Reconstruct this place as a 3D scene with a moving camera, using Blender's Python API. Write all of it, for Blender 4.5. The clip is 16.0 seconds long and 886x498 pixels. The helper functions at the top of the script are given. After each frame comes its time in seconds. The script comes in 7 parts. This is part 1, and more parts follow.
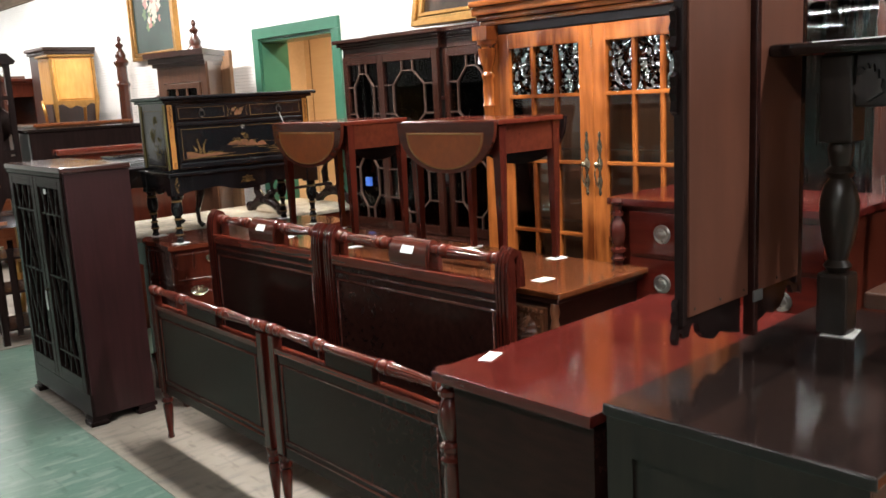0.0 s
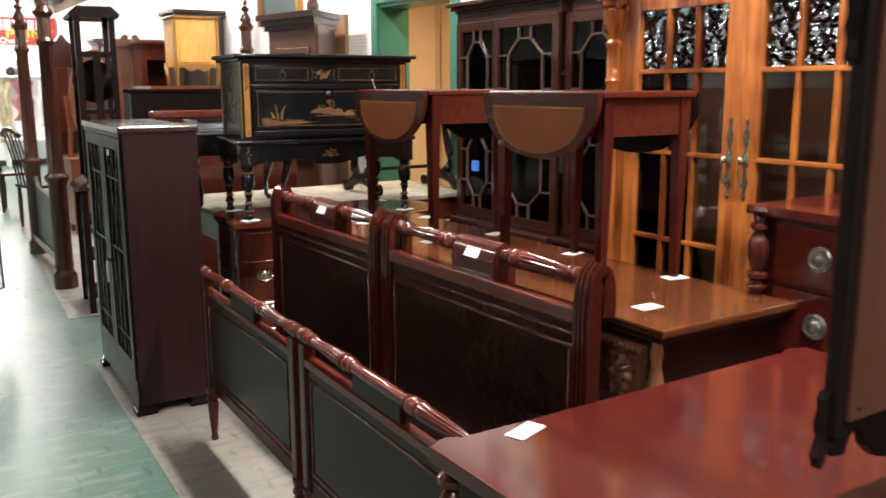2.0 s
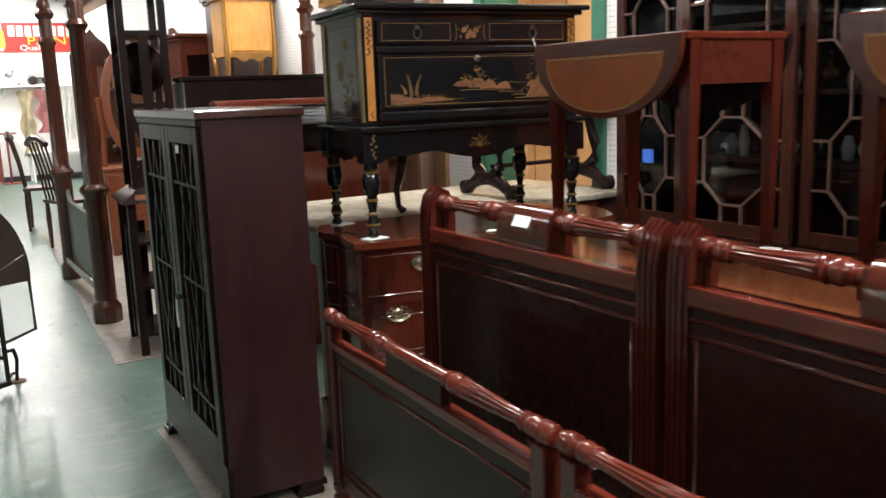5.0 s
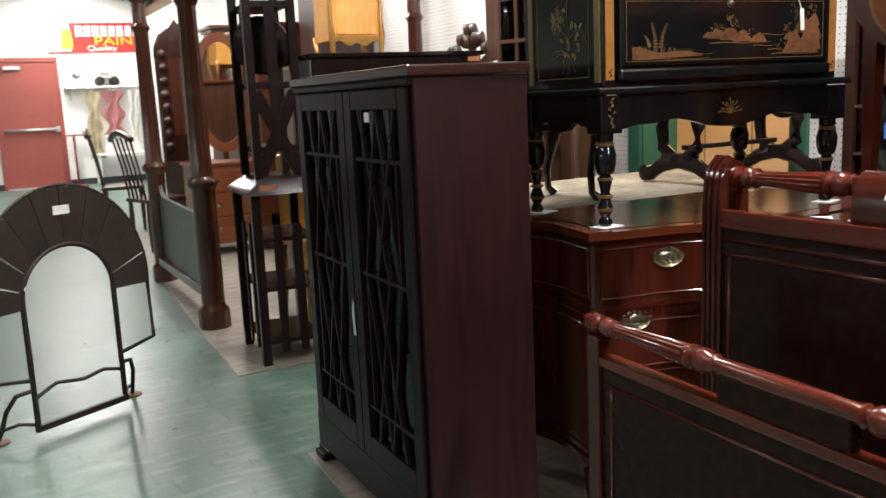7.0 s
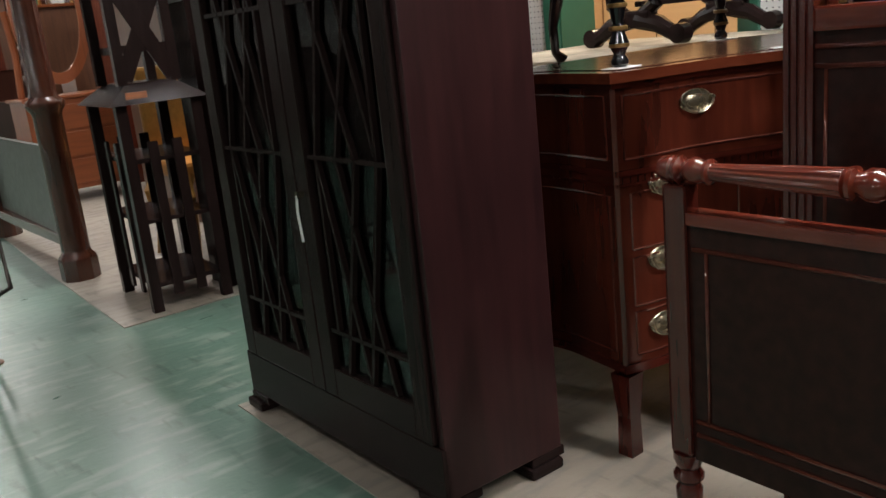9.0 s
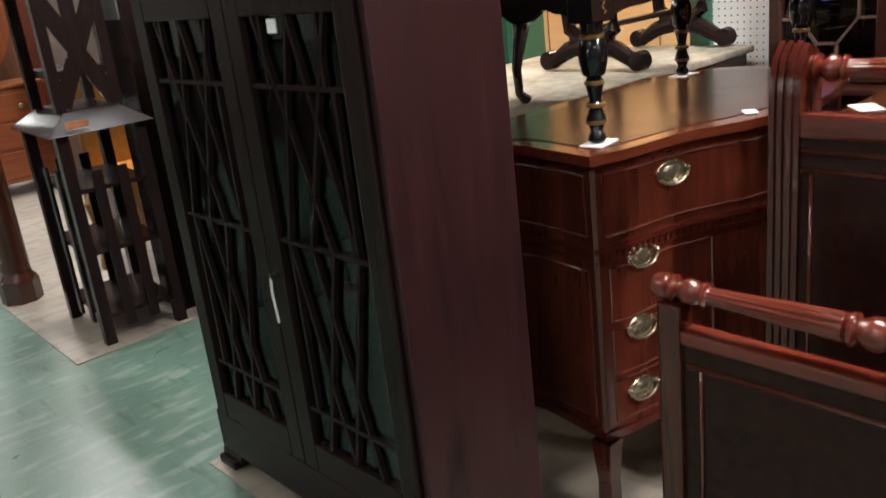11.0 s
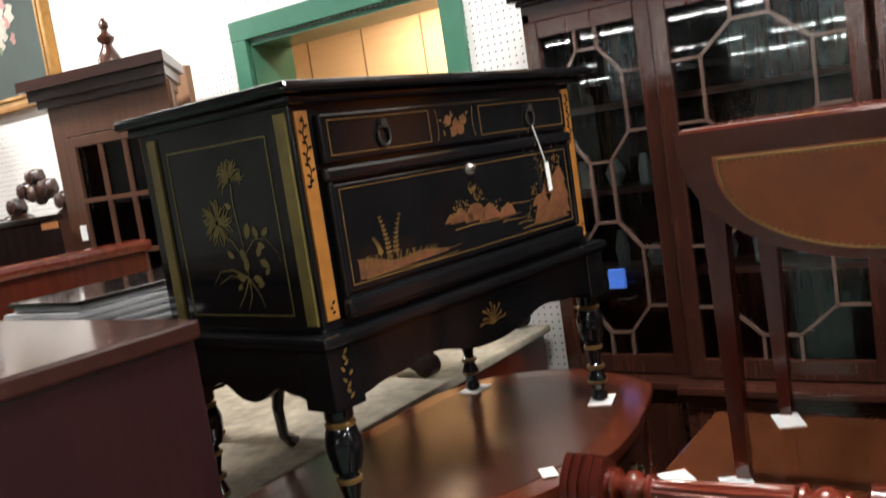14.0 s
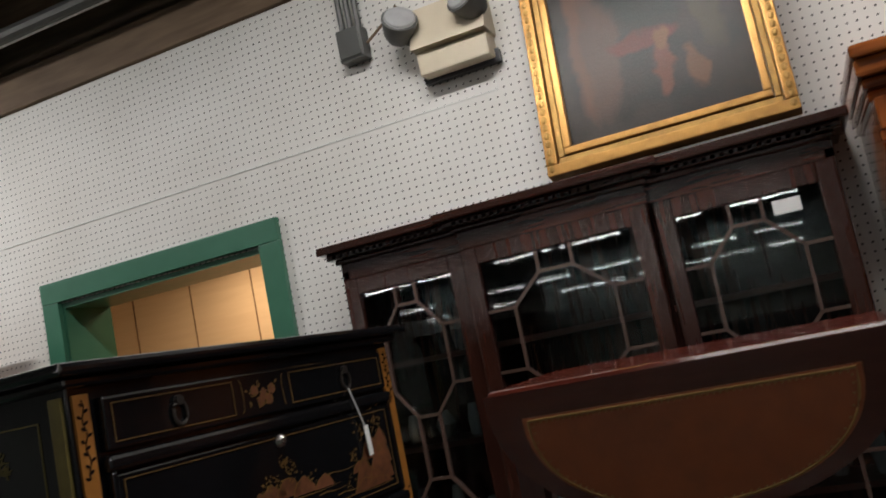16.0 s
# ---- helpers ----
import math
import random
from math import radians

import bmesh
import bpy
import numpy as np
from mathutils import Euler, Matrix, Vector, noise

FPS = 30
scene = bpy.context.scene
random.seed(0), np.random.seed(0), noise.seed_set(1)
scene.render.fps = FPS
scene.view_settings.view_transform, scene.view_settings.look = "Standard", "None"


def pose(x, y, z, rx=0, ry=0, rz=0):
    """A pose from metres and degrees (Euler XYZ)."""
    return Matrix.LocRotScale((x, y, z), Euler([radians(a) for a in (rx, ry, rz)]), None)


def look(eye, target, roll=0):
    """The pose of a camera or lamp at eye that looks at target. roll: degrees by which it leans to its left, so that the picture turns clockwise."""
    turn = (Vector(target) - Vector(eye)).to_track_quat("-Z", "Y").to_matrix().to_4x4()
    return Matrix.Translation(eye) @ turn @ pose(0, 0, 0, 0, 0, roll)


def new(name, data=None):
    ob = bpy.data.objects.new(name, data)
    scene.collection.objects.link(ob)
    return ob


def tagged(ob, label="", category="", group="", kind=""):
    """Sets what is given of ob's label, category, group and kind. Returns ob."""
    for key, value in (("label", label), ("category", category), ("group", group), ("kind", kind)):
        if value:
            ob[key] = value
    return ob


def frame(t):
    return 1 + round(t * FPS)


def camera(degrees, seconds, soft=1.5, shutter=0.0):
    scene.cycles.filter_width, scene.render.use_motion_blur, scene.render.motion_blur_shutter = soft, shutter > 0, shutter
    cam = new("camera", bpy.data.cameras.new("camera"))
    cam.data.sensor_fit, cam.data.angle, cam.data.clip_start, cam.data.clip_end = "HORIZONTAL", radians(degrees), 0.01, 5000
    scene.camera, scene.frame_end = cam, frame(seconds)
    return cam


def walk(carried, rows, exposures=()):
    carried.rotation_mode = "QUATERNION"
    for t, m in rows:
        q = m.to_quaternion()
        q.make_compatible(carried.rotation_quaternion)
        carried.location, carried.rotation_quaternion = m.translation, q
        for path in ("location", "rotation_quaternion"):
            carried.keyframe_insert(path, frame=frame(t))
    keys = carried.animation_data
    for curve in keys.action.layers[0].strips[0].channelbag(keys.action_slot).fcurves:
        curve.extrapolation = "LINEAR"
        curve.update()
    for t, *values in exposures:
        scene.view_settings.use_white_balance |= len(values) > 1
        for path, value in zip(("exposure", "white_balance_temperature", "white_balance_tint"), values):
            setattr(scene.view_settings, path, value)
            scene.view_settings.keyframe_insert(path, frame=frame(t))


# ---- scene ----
cam = camera(54.2, 16.0, shutter=0.5)
PATH = [
    (0, (0.921, 0.81, 1.596), (2.252, 2.26, 1.238), -3.0),
    (0.5, (1.079, 0.894, 1.627), (2.411, 2.344, 1.273), -3.1),
    (1, (1.276, 0.972, 1.63), (2.552, 2.47, 1.276), -2.6),
    (1.5, (1.443, 1.045, 1.581), (2.605, 2.632, 1.215), -1.1),
    (2, (1.556, 1.203, 1.504), (2.616, 2.857, 1.13), -0.2),
    (2.5, (1.646, 1.353, 1.453), (2.644, 3.044, 1.072), 0.2),
    (3, (1.743, 1.527, 1.44), (2.715, 3.233, 1.061), -0.0),
    (5.3, (1.619, 2.608, 1.348), (2.642, 4.289, 0.99), -2.2),
    (5.5, (1.564, 2.672, 1.335), (2.57, 4.365, 0.984), -1.9),
    (6, (1.575, 2.875, 1.27), (2.494, 4.614, 0.907), -1.5),
    (6.5, (1.554, 3.064, 1.258), (2.453, 4.815, 0.899), -1.7),
    (7, (1.455, 3.244, 1.247), (2.396, 4.974, 0.9), -2.6),
    (7.5, (1.405, 3.402, 1.22), (2.481, 5.055, 0.888), -4.5),
    (8, (1.408, 3.598, 1.149), (2.57, 5.175, 0.746), -5.6),
    (8.5, (1.451, 3.772, 1.034), (2.619, 5.322, 0.549), -5.8),
    (8.7, (1.463, 3.815, 1.003), (2.643, 5.354, 0.513), -5.9),
    (10.8, (1.464, 3.95, 1.239), (2.732, 5.363, 0.612), -6.5),
    (11, (1.482, 3.982, 1.286), (2.76, 5.384, 0.652), -6.6),
    (11.5, (1.557, 4.061, 1.349), (2.882, 5.421, 0.722), -7.2),
    (12, (1.615, 4.124, 1.413), (3.011, 5.412, 0.788), -8.1),
    (12.5, (1.673, 4.173, 1.444), (3.126, 5.409, 0.844), -8.7),
    (13, (1.81, 4.162, 1.472), (3.334, 5.367, 0.998), -8.8),
    (13.5, (1.933, 4.127, 1.498), (3.505, 5.304, 1.119), -8.8),
    (14, (1.965, 4.146, 1.512), (3.601, 5.273, 1.281), -8.5),
    (14.5, (1.982, 4.159, 1.535), (3.65, 5.25, 1.368), -8.7),
    (15, (1.994, 4.152, 1.539), (3.73, 5.14, 1.457), -9.2),
    (15.5, (2.044, 4.155, 1.533), (3.863, 4.973, 1.681), -11.2),
    (16, (2.048, 4.112, 1.544), (3.888, 4.855, 1.796), -11.5),
]
walk(cam, [(t, look(eye, target, roll)) for t, eye, target, roll in PATH],
     exposures=[(0, 0.2), (3.2, 0.1), (6, -0.05), (8.7, -0.1), (10.8, 0.35), (12.5, 0.42), (13.2, 0.05), (13.8, -0.1), (14.5, -0.2), (15.0, -0.45), (15.5, -1.1), (16, -1.75)])

# ---- world and lamps ----
world = bpy.data.worlds.new("world")
scene.world = world
world.use_nodes = True
world.node_tree.nodes["Background"].inputs[0].default_value = (0.55, 0.6, 0.7, 1)
world.node_tree.nodes["Background"].inputs[1].default_value = 0.05

TUBE_LIGHT = 62.0
TUBES = [(3.3, -0.9, 1.6), (3.3, 2.0, 2.1), (3.3, 4.6, 1.6), (3.3, 7.6, 1.75), (0.2, 0.6, 0.7), (0.2, 4.2, 0.35), (0.2, 8.0, 0.35), (1.6, 10.8, 1.0),
         (3.5, 10.6, 1.2), (2.6, 13.6, 1.5), (2.4, 16.6, 2.1), (3.2, 18.6, 1.9)]
for lx, ly, pw in TUBES:
    strip = bpy.data.lights.new("tube_light", "AREA")
    strip.shape, strip.size, strip.size_y = "RECTANGLE", 0.10, 1.2
    strip.energy, strip.color = TUBE_LIGHT * pw, (1.0, 0.98, 0.955)
    lamp = new("tube_light", strip)
    lamp.matrix_world = pose(lx, ly, 3.22)
back_lamp = bpy.data.lights.new("room_lamp", "AREA")
back_lamp.size, back_lamp.energy, back_lamp.color = 0.5, 40, (1.0, 0.74, 0.48)
new("room_lamp", back_lamp).matrix_world = pose(5.4, 6.6, 2.3)


# ---- materials ----
def nodes_of(name):
    m = bpy.data.materials.new(name)
    m.use_nodes = True
    return m, m.node_tree.nodes, m.node_tree.links, m.node_tree.nodes["Principled BSDF"]


def ramp_node(n, stops):
    r = n.new("ShaderNodeValToRGB")
    while len(r.color_ramp.elements) < len(stops):
        r.color_ramp.elements.new(0.5)
    for e, (p, c) in zip(r.color_ramp.elements, stops):
        e.position, e.color = p, (*c, 1)
    return r


WOODS = {}


def along(material, axis):
    """The same wood with its grain running along local x or y."""
    if material.name not in WOODS:
        return material
    name, dark, light, rough, grain, *rest = WOODS[material.name]
    if grain[2] >= min(grain[:2]) or "_along_" in name:
        return material
    turned = name + "_along_" + "xy"[axis]
    if turned in bpy.data.materials:
        return bpy.data.materials[turned]
    g = (grain[2], grain[0], grain[1]) if axis == 0 else (grain[0], grain[2], grain[1])
    return wood(turned, dark, light, rough, g, *rest)


def wood(name, dark, light, rough=0.3, grain=(18, 18, 1.6), coat=0.25, figure=0.4, bump=0.008, spec=0.5, spread=0.2):
    """Varnished wood: long grain along local z unless the grain scale says otherwise, with blotches and scuffed gloss."""
    m, n, l, b = nodes_of(name)
    WOODS[m.name] = (name, dark, light, rough, grain, coat, figure, bump, spec, spread)
    tc, mp, info = n.new("ShaderNodeTexCoord"), n.new("ShaderNodeMapping"), n.new("ShaderNodeObjectInfo")
    mp.inputs["Scale"].default_value = grain
    l.new(tc.outputs["Object"], mp.inputs["Vector"])
    l.new(info.outputs["Random"], mp.inputs["Location"])
    g, f, s = n.new("ShaderNodeTexNoise"), n.new("ShaderNodeTexNoise"), n.new("ShaderNodeTexNoise")
    g.inputs["Scale"].default_value, g.inputs["Detail"].default_value, g.inputs["Distortion"].default_value = 2.8, 3.5, 0.1
    f.inputs["Scale"].default_value, f.inputs["Detail"].default_value = 2.6, 2
    s.inputs["Scale"].default_value, s.inputs["Detail"].default_value = 9, 3
    l.new(mp.outputs[0], g.inputs["Vector"])
    l.new(tc.outputs["Object"], f.inputs["Vector"])
    l.new(tc.outputs["Object"], s.inputs["Vector"])
    mix = n.new("ShaderNodeMath")
    mix.operation = "MULTIPLY_ADD"
    mix.inputs[1].default_value = figure
    l.new(f.outputs["Fac"], mix.inputs[0])
    sc = n.new("ShaderNodeMath")
    sc.operation = "MULTIPLY"
    sc.inputs[1].default_value = 1 - figure
    l.new(g.outputs["Fac"], sc.inputs[0])
    l.new(sc.outputs[0], mix.inputs[2])
    r = ramp_node(n, [(0.5 - spread, dark), (0.5 + spread, light)])
    l.new(mix.outputs[0], r.inputs[0])
    l.new(r.outputs[0], b.inputs["Base Color"])
    rr = n.new("ShaderNodeMapRange")
    rr.inputs["To Min"].default_value, rr.inputs["To Max"].default_value = rough * 0.9, rough * 1.12
    l.new(s.outputs["Fac"], rr.inputs["Value"])
    l.new(rr.outputs[0], b.inputs["Roughness"])
    b.inputs["Coat Weight"].default_value, b.inputs["Coat Roughness"].default_value = coat, rough * 0.6
    b.inputs["Specular IOR Level"].default_value = spec
    bp = n.new("ShaderNodeBump")
    bp.inputs["Strength"].default_value, bp.inputs["Distance"].default_value = bump, 0.002
    l.new(g.outputs["Fac"], bp.inputs["Height"])
    l.new(bp.outputs[0], b.inputs["Normal"])
    return m


def plain(name, colour, rough=0.5, metal=0.0, vary=0.12, scale=25, bump=0.0, coat=0.0):
    """Paint, metal, cloth and the like: one colour with two scales of uneven tone."""
    m, n, l, b = nodes_of(name)
    tc, a, c = n.new("ShaderNodeTexCoord"), n.new("ShaderNodeTexNoise"), n.new("ShaderNodeTexNoise")
    a.inputs["Scale"].default_value, a.inputs["Detail"].default_value = scale, 6
    c.inputs["Scale"].default_value, c.inputs["Detail"].default_value = scale / 7, 2
    l.new(tc.outputs["Object"], a.inputs["Vector"])
    l.new(tc.outputs["Object"], c.inputs["Vector"])
    add = n.new("ShaderNodeMath")
    l.new(a.outputs["Fac"], add.inputs[0])
    l.new(c.outputs["Fac"], add.inputs[1])
    r = ramp_node(n, [(0.3, [v * (1 - vary) for v in colour]), (0.7, [min(1, v * (1 + vary)) for v in colour])])
    half = n.new("ShaderNodeMath")
    half.operation = "MULTIPLY"
    half.inputs[1].default_value = 0.5
    l.new(add.outputs[0], half.inputs[0])
    l.new(half.outputs[0], r.inputs[0])
    l.new(r.outputs[0], b.inputs["Base Color"])
    rr = n.new("ShaderNodeMapRange")
    rr.inputs["To Min"].default_value, rr.inputs["To Max"].default_value = rough * 0.8, min(1, rough * 1.25)
    l.new(a.outputs["Fac"], rr.inputs["Value"])
    l.new(rr.outputs[0], b.inputs["Roughness"])
    b.inputs["Metallic"].default_value, b.inputs["Coat Weight"].default_value = metal, coat
    if bump:
        bp = n.new("ShaderNodeBump")
        bp.inputs["Strength"].default_value, bp.inputs["Distance"].default_value = bump, 0.004
        l.new(a.outputs["Fac"], bp.inputs["Height"])
        l.new(bp.outputs[0], b.inputs["Normal"])
    return m


def glass(name, wavy=0.0, tint=(0.9, 0.95, 0.95), ior=1.5):
    """Window glass that lets light straight through and mirrors by angle; wavy: old rippled panes."""
    m, n, l, b = nodes_of(name)
    out = n["Material Output"]
    tr, gl, mx, fr = n.new("ShaderNodeBsdfTransparent"), n.new("ShaderNodeBsdfGlossy"), n.new("ShaderNodeMixShader"), n.new("ShaderNodeFresnel")
    tr.inputs[0].default_value = (*tint, 1)
    gl.inputs["Roughness"].default_value = 0.02
    fr.inputs["IOR"].default_value = ior
    if wavy:
        tc, no, bp = n.new("ShaderNodeTexCoord"), n.new("ShaderNodeTexNoise"), n.new("ShaderNodeBump")
        no.inputs["Scale"].default_value, no.inputs["Detail"].default_value = 22, 1
        bp.inputs["Strength"].default_value, bp.inputs["Distance"].default_value = wavy, 0.02
        l.new(tc.outputs["Object"], no.inputs["Vector"])
        l.new(no.outputs["Fac"], bp.inputs["Height"])
        l.new(bp.outputs[0], gl.inputs["Normal"])
    l.new(fr.outputs[0], mx.inputs[0])
    l.new(tr.outputs[0], mx.inputs[1])
    l.new(gl.outputs[0], mx.inputs[2])
    l.new(mx.outputs[0], out.inputs["Surface"])
    return m


def pegboard():
    """White hardboard with a one-inch grid of small dark holes, thinly stained."""
    m, n, l, b = nodes_of("pegboard")
    tc, sep = n.new("ShaderNodeTexCoord"), n.new("ShaderNodeSeparateXYZ")
    l.new(tc.outputs["Object"], sep.inputs[0])
    d = []
    for axis in ("Y", "Z"):
        k = n.new("ShaderNodeMath")
        k.operation = "PINGPONG"
        k.inputs[1].default_value = 0.0127
        l.new(sep.outputs[axis], k.inputs[0])
        q = n.new("ShaderNodeMath")
        q.operation = "POWER"
        q.inputs[1].default_value = 2
        l.new(k.outputs[0], q.inputs[0])
        d.append(q)
    s = n.new("ShaderNodeMath")
    l.new(d[0].outputs[0], s.inputs[0])
    l.new(d[1].outputs[0], s.inputs[1])
    hole = n.new("ShaderNodeMath")
    hole.operation = "LESS_THAN"
    hole.inputs[1].default_value = 0.0031 ** 2
    l.new(s.outputs[0], hole.inputs[0])
    no = n.new("ShaderNodeTexNoise")
    no.inputs["Scale"].default_value, no.inputs["Detail"].default_value = 1.7, 6
    l.new(tc.outputs["Object"], no.inputs["Vector"])
    r = ramp_node(n, [(0.3, (0.74, 0.71, 0.67)), (0.65, (0.84, 0.82, 0.79))])
    l.new(no.outputs["Fac"], r.inputs[0])
    mx = n.new("ShaderNodeMix")
    mx.data_type = "RGBA"
    mx.inputs["B"].default_value = (0.03, 0.028, 0.025, 1)
    l.new(hole.outputs[0], mx.inputs["Factor"])
    l.new(r.outputs[0], mx.inputs["A"])
    l.new(mx.outputs["Result"], b.inputs["Base Color"])
    b.inputs["Roughness"].default_value = 0.55
    return m


def floor_paint(name, low, high, scuff, rough):
    m, n, l, b = nodes_of(name)
    tc = n.new("ShaderNodeTexCoord")
    mp = n.new("ShaderNodeMapping")
    mp.inputs["Scale"].default_value = (0.9, 3.2, 1)
    mp.inputs["Rotation"].default_value = (0, 0, 0.12)
    a, c, e = n.new("ShaderNodeTexNoise"), n.new("ShaderNodeTexNoise"), n.new("ShaderNodeTexNoise")
    for k, sc, de in ((a, 1.3, 5), (c, 6.5, 10), (e, 70, 5)):
        k.inputs["Scale"].default_value, k.inputs["Detail"].default_value = sc, de
    l.new(tc.outputs["Object"], a.inputs["Vector"])
    l.new(tc.outputs["Object"], mp.inputs["Vector"])
    l.new(mp.outputs[0], c.inputs["Vector"])
    l.new(tc.outputs["Object"], e.inputs["Vector"])
    r = ramp_node(n, [(0.3, low), (0.7, high)])
    l.new(a.outputs["Fac"], r.inputs[0])
    r2 = ramp_node(n, [(0.5, (0, 0, 0)), (0.66, (1, 1, 1))])
    l.new(c.outputs["Fac"], r2.inputs[0])
    mul = n.new("ShaderNodeMath")
    mul.operation = "MULTIPLY"
    mul.inputs[1].default_value = 0.6
    l.new(r2.outputs[0], mul.inputs[0])
    mx = n.new("ShaderNodeMix")
    mx.data_type = "RGBA"
    mx.inputs["B"].default_value = (*scuff, 1)
    l.new(mul.outputs[0], mx.inputs["Factor"])
    l.new(r.outputs[0], mx.inputs["A"])
    dirt, dm, worn = n.new("ShaderNodeTexNoise"), n.new("ShaderNodeMapping"), n.new("ShaderNodeMix")
    dm.inputs["Scale"].default_value, dm.inputs["Rotation"].default_value = (5, 1.2, 1), (0, 0, 0.4)
    dirt.inputs["Scale"].default_value, dirt.inputs["Detail"].default_value = 5, 8
    l.new(tc.outputs["Object"], dm.inputs["Vector"])
    l.new(dm.outputs[0], dirt.inputs["Vector"])
    marks = ramp_node(n, [(0.58, (0, 0, 0)), (0.7, (0.6, 0.6, 0.6))])
    l.new(dirt.outputs["Fac"], marks.inputs[0])
    worn.data_type = "RGBA"
    worn.inputs["B"].default_value = (low[0] * 0.45, low[1] * 0.45, low[2] * 0.45, 1)
    l.new(marks.outputs[0], worn.inputs["Factor"])
    l.new(mx.outputs["Result"], worn.inputs["A"])
    l.new(worn.outputs["Result"], b.inputs["Base Color"])
    rr = n.new("ShaderNodeMapRange")
    rr.inputs["To Min"].default_value, rr.inputs["To Max"].default_value = rough * 0.5, rough * 1.6
    l.new(c.outputs["Fac"], rr.inputs["Value"])
    l.new(rr.outputs[0], b.inputs["Roughness"])
    bp = n.new("ShaderNodeBump")
    bp.inputs["Strength"].default_value, bp.inputs["Distance"].default_value = 0.2, 0.006
    rel = n.new("ShaderNodeMath")
    rel.operation, rel.inputs[1].default_value = "MULTIPLY_ADD", 0.35
    l.new(e.outputs["Fac"], rel.inputs[0])
    l.new(c.outputs["Fac"], rel.inputs[2])
    l.new(rel.outputs[0], bp.inputs["Height"])
    l.new(bp.outputs[0], b.inputs["Normal"])
    return m


GREEN_FLOOR = floor_paint("green_floor_paint", (0.062, 0.118, 0.092), (0.10, 0.165, 0.13), (0.22, 0.26, 0.225), 0.34)
GREY_FLOOR = floor_paint("bare_grey_floor", (0.19, 0.16, 0.13), (0.29, 0.25, 0.205), (0.15, 0.14, 0.13), 0.4)
PEG = pegboard()
WHITE = plain("white_paint", (0.78, 0.77, 0.74), 0.5)
WALL = plain("off_white_wall", (0.8, 0.79, 0.76), 0.6, scale=9, vary=0.06)
# tone for the out-of-view walls, kept low so polished wood mirrors less light
UNSEEN_WALL = plain("dim_unseen_wall", (0.34, 0.31, 0.28), 0.6, scale=9)
GREEN = plain("green_gloss_paint", (0.045, 0.16, 0.10), 0.3, scale=14)
DARK_CEIL = plain("dark_ceiling", (0.12, 0.115, 0.10), 0.85, vary=0.5, scale=8)
BEAM = wood("rough_beam", (0.10, 0.06, 0.035), (0.24, 0.16, 0.10), 0.7, (14, 1.4, 14), 0.0, 0.4, 0.2)
PANEL = wood("beige_panelling", (0.58, 0.42, 0.27), (0.66, 0.5, 0.33), 0.5, (12, 12, 1.0), 0.1)
MAHOG = wood("mahogany", (0.042, 0.007, 0.0047), (0.07, 0.0122, 0.0074), 0.17, (20, 20, 1.6))
MAHOG_Y = wood("mahogany_rail", (0.054, 0.00728, 0.00384), (0.144, 0.0234, 0.01152), 0.2, (20, 1.8, 20))
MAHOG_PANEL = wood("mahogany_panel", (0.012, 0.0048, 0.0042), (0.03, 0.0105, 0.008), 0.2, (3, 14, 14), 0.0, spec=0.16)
MAHOG_TOP = wood("mahogany_top", (0.072, 0.01456, 0.00672), (0.1224, 0.0286, 0.01344), 0.17, (2.0, 16, 16), 0.3)
DESK_FACE = wood("mahogany_along_front", (0.03, 0.0062, 0.0038), (0.095, 0.019, 0.0098), 0.17, (11, 11, 1.3), 0.25, 0.5, spread=0.17)
MAHOG_FACE = wood("mahogany_drawer_face", (0.05, 0.0105, 0.006), (0.09, 0.0185, 0.0098), 0.17, (16, 16, 2.2))
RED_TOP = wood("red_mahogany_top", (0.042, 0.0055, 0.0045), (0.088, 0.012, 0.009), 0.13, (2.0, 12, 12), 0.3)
OXBLOOD = wood("oxblood_stain", (0.014, 0.0048, 0.0055), (0.034, 0.0105, 0.011), 0.34, (16, 16, 1.4), 0.0, spec=0.3)
EBONY = wood("ebonised_wood", (0.0085, 0.0052, 0.005), (0.021, 0.012, 0.011), 0.24, (14, 14, 1.6), 0.0, spec=0.1)
BLACK_OAK = wood("dark_oak", (0.009, 0.007, 0.006), (0.026, 0.018, 0.013), 0.3, (14, 14, 1.6), 0.0, spec=0.35)
BLACK_TOP = wood("dark_oak_top", (0.006, 0.0045, 0.0045), (0.02, 0.012, 0.01), 0.11, (2, 14, 14), 0.0, spec=0.45)
WALNUT = wood("walnut", (0.045, 0.019, 0.011), (0.1, 0.044, 0.025), 0.3)
WALNUT_TOP = wood("walnut_top", (0.07, 0.021, 0.008), (0.155, 0.046, 0.017), 0.14, (16, 2, 16), 0.35)
CARVED = wood("carved_brown_wood", (0.16, 0.06, 0.03), (0.4, 0.155, 0.075), 0.3, (18, 18, 6), 0.2)
DARK_WALNUT = wood("dark_walnut", (0.01584, 0.00572, 0.00384), (0.04176, 0.01352, 0.00816), 0.3)
PINE = wood("orange_pine", (0.10, 0.023, 0.006), (0.46, 0.14, 0.032), 0.16, (8, 8, 1.2), 0.35, 0.6, spread=0.11)
PINE_BACK = wood("pine_back_panel", (0.28, 0.10, 0.05), (0.40, 0.16, 0.08), 0.5, (10, 10, 1.2), 0.0)
OAK_RED = wood("bed_post_wood", (0.0288, 0.00832, 0.0048), (0.0756, 0.02184, 0.01152), 0.25, (18, 18, 1.6))
BOARD = wood("brown_backing_board", (0.078, 0.027, 0.016), (0.12, 0.042, 0.024), 0.5, (5, 5, 1.0), 0.0, spec=0.25)
LEATHER = plain("tan_leather", (0.25, 0.056, 0.0075), 0.38, scale=30, vary=0.25, bump=0.1)
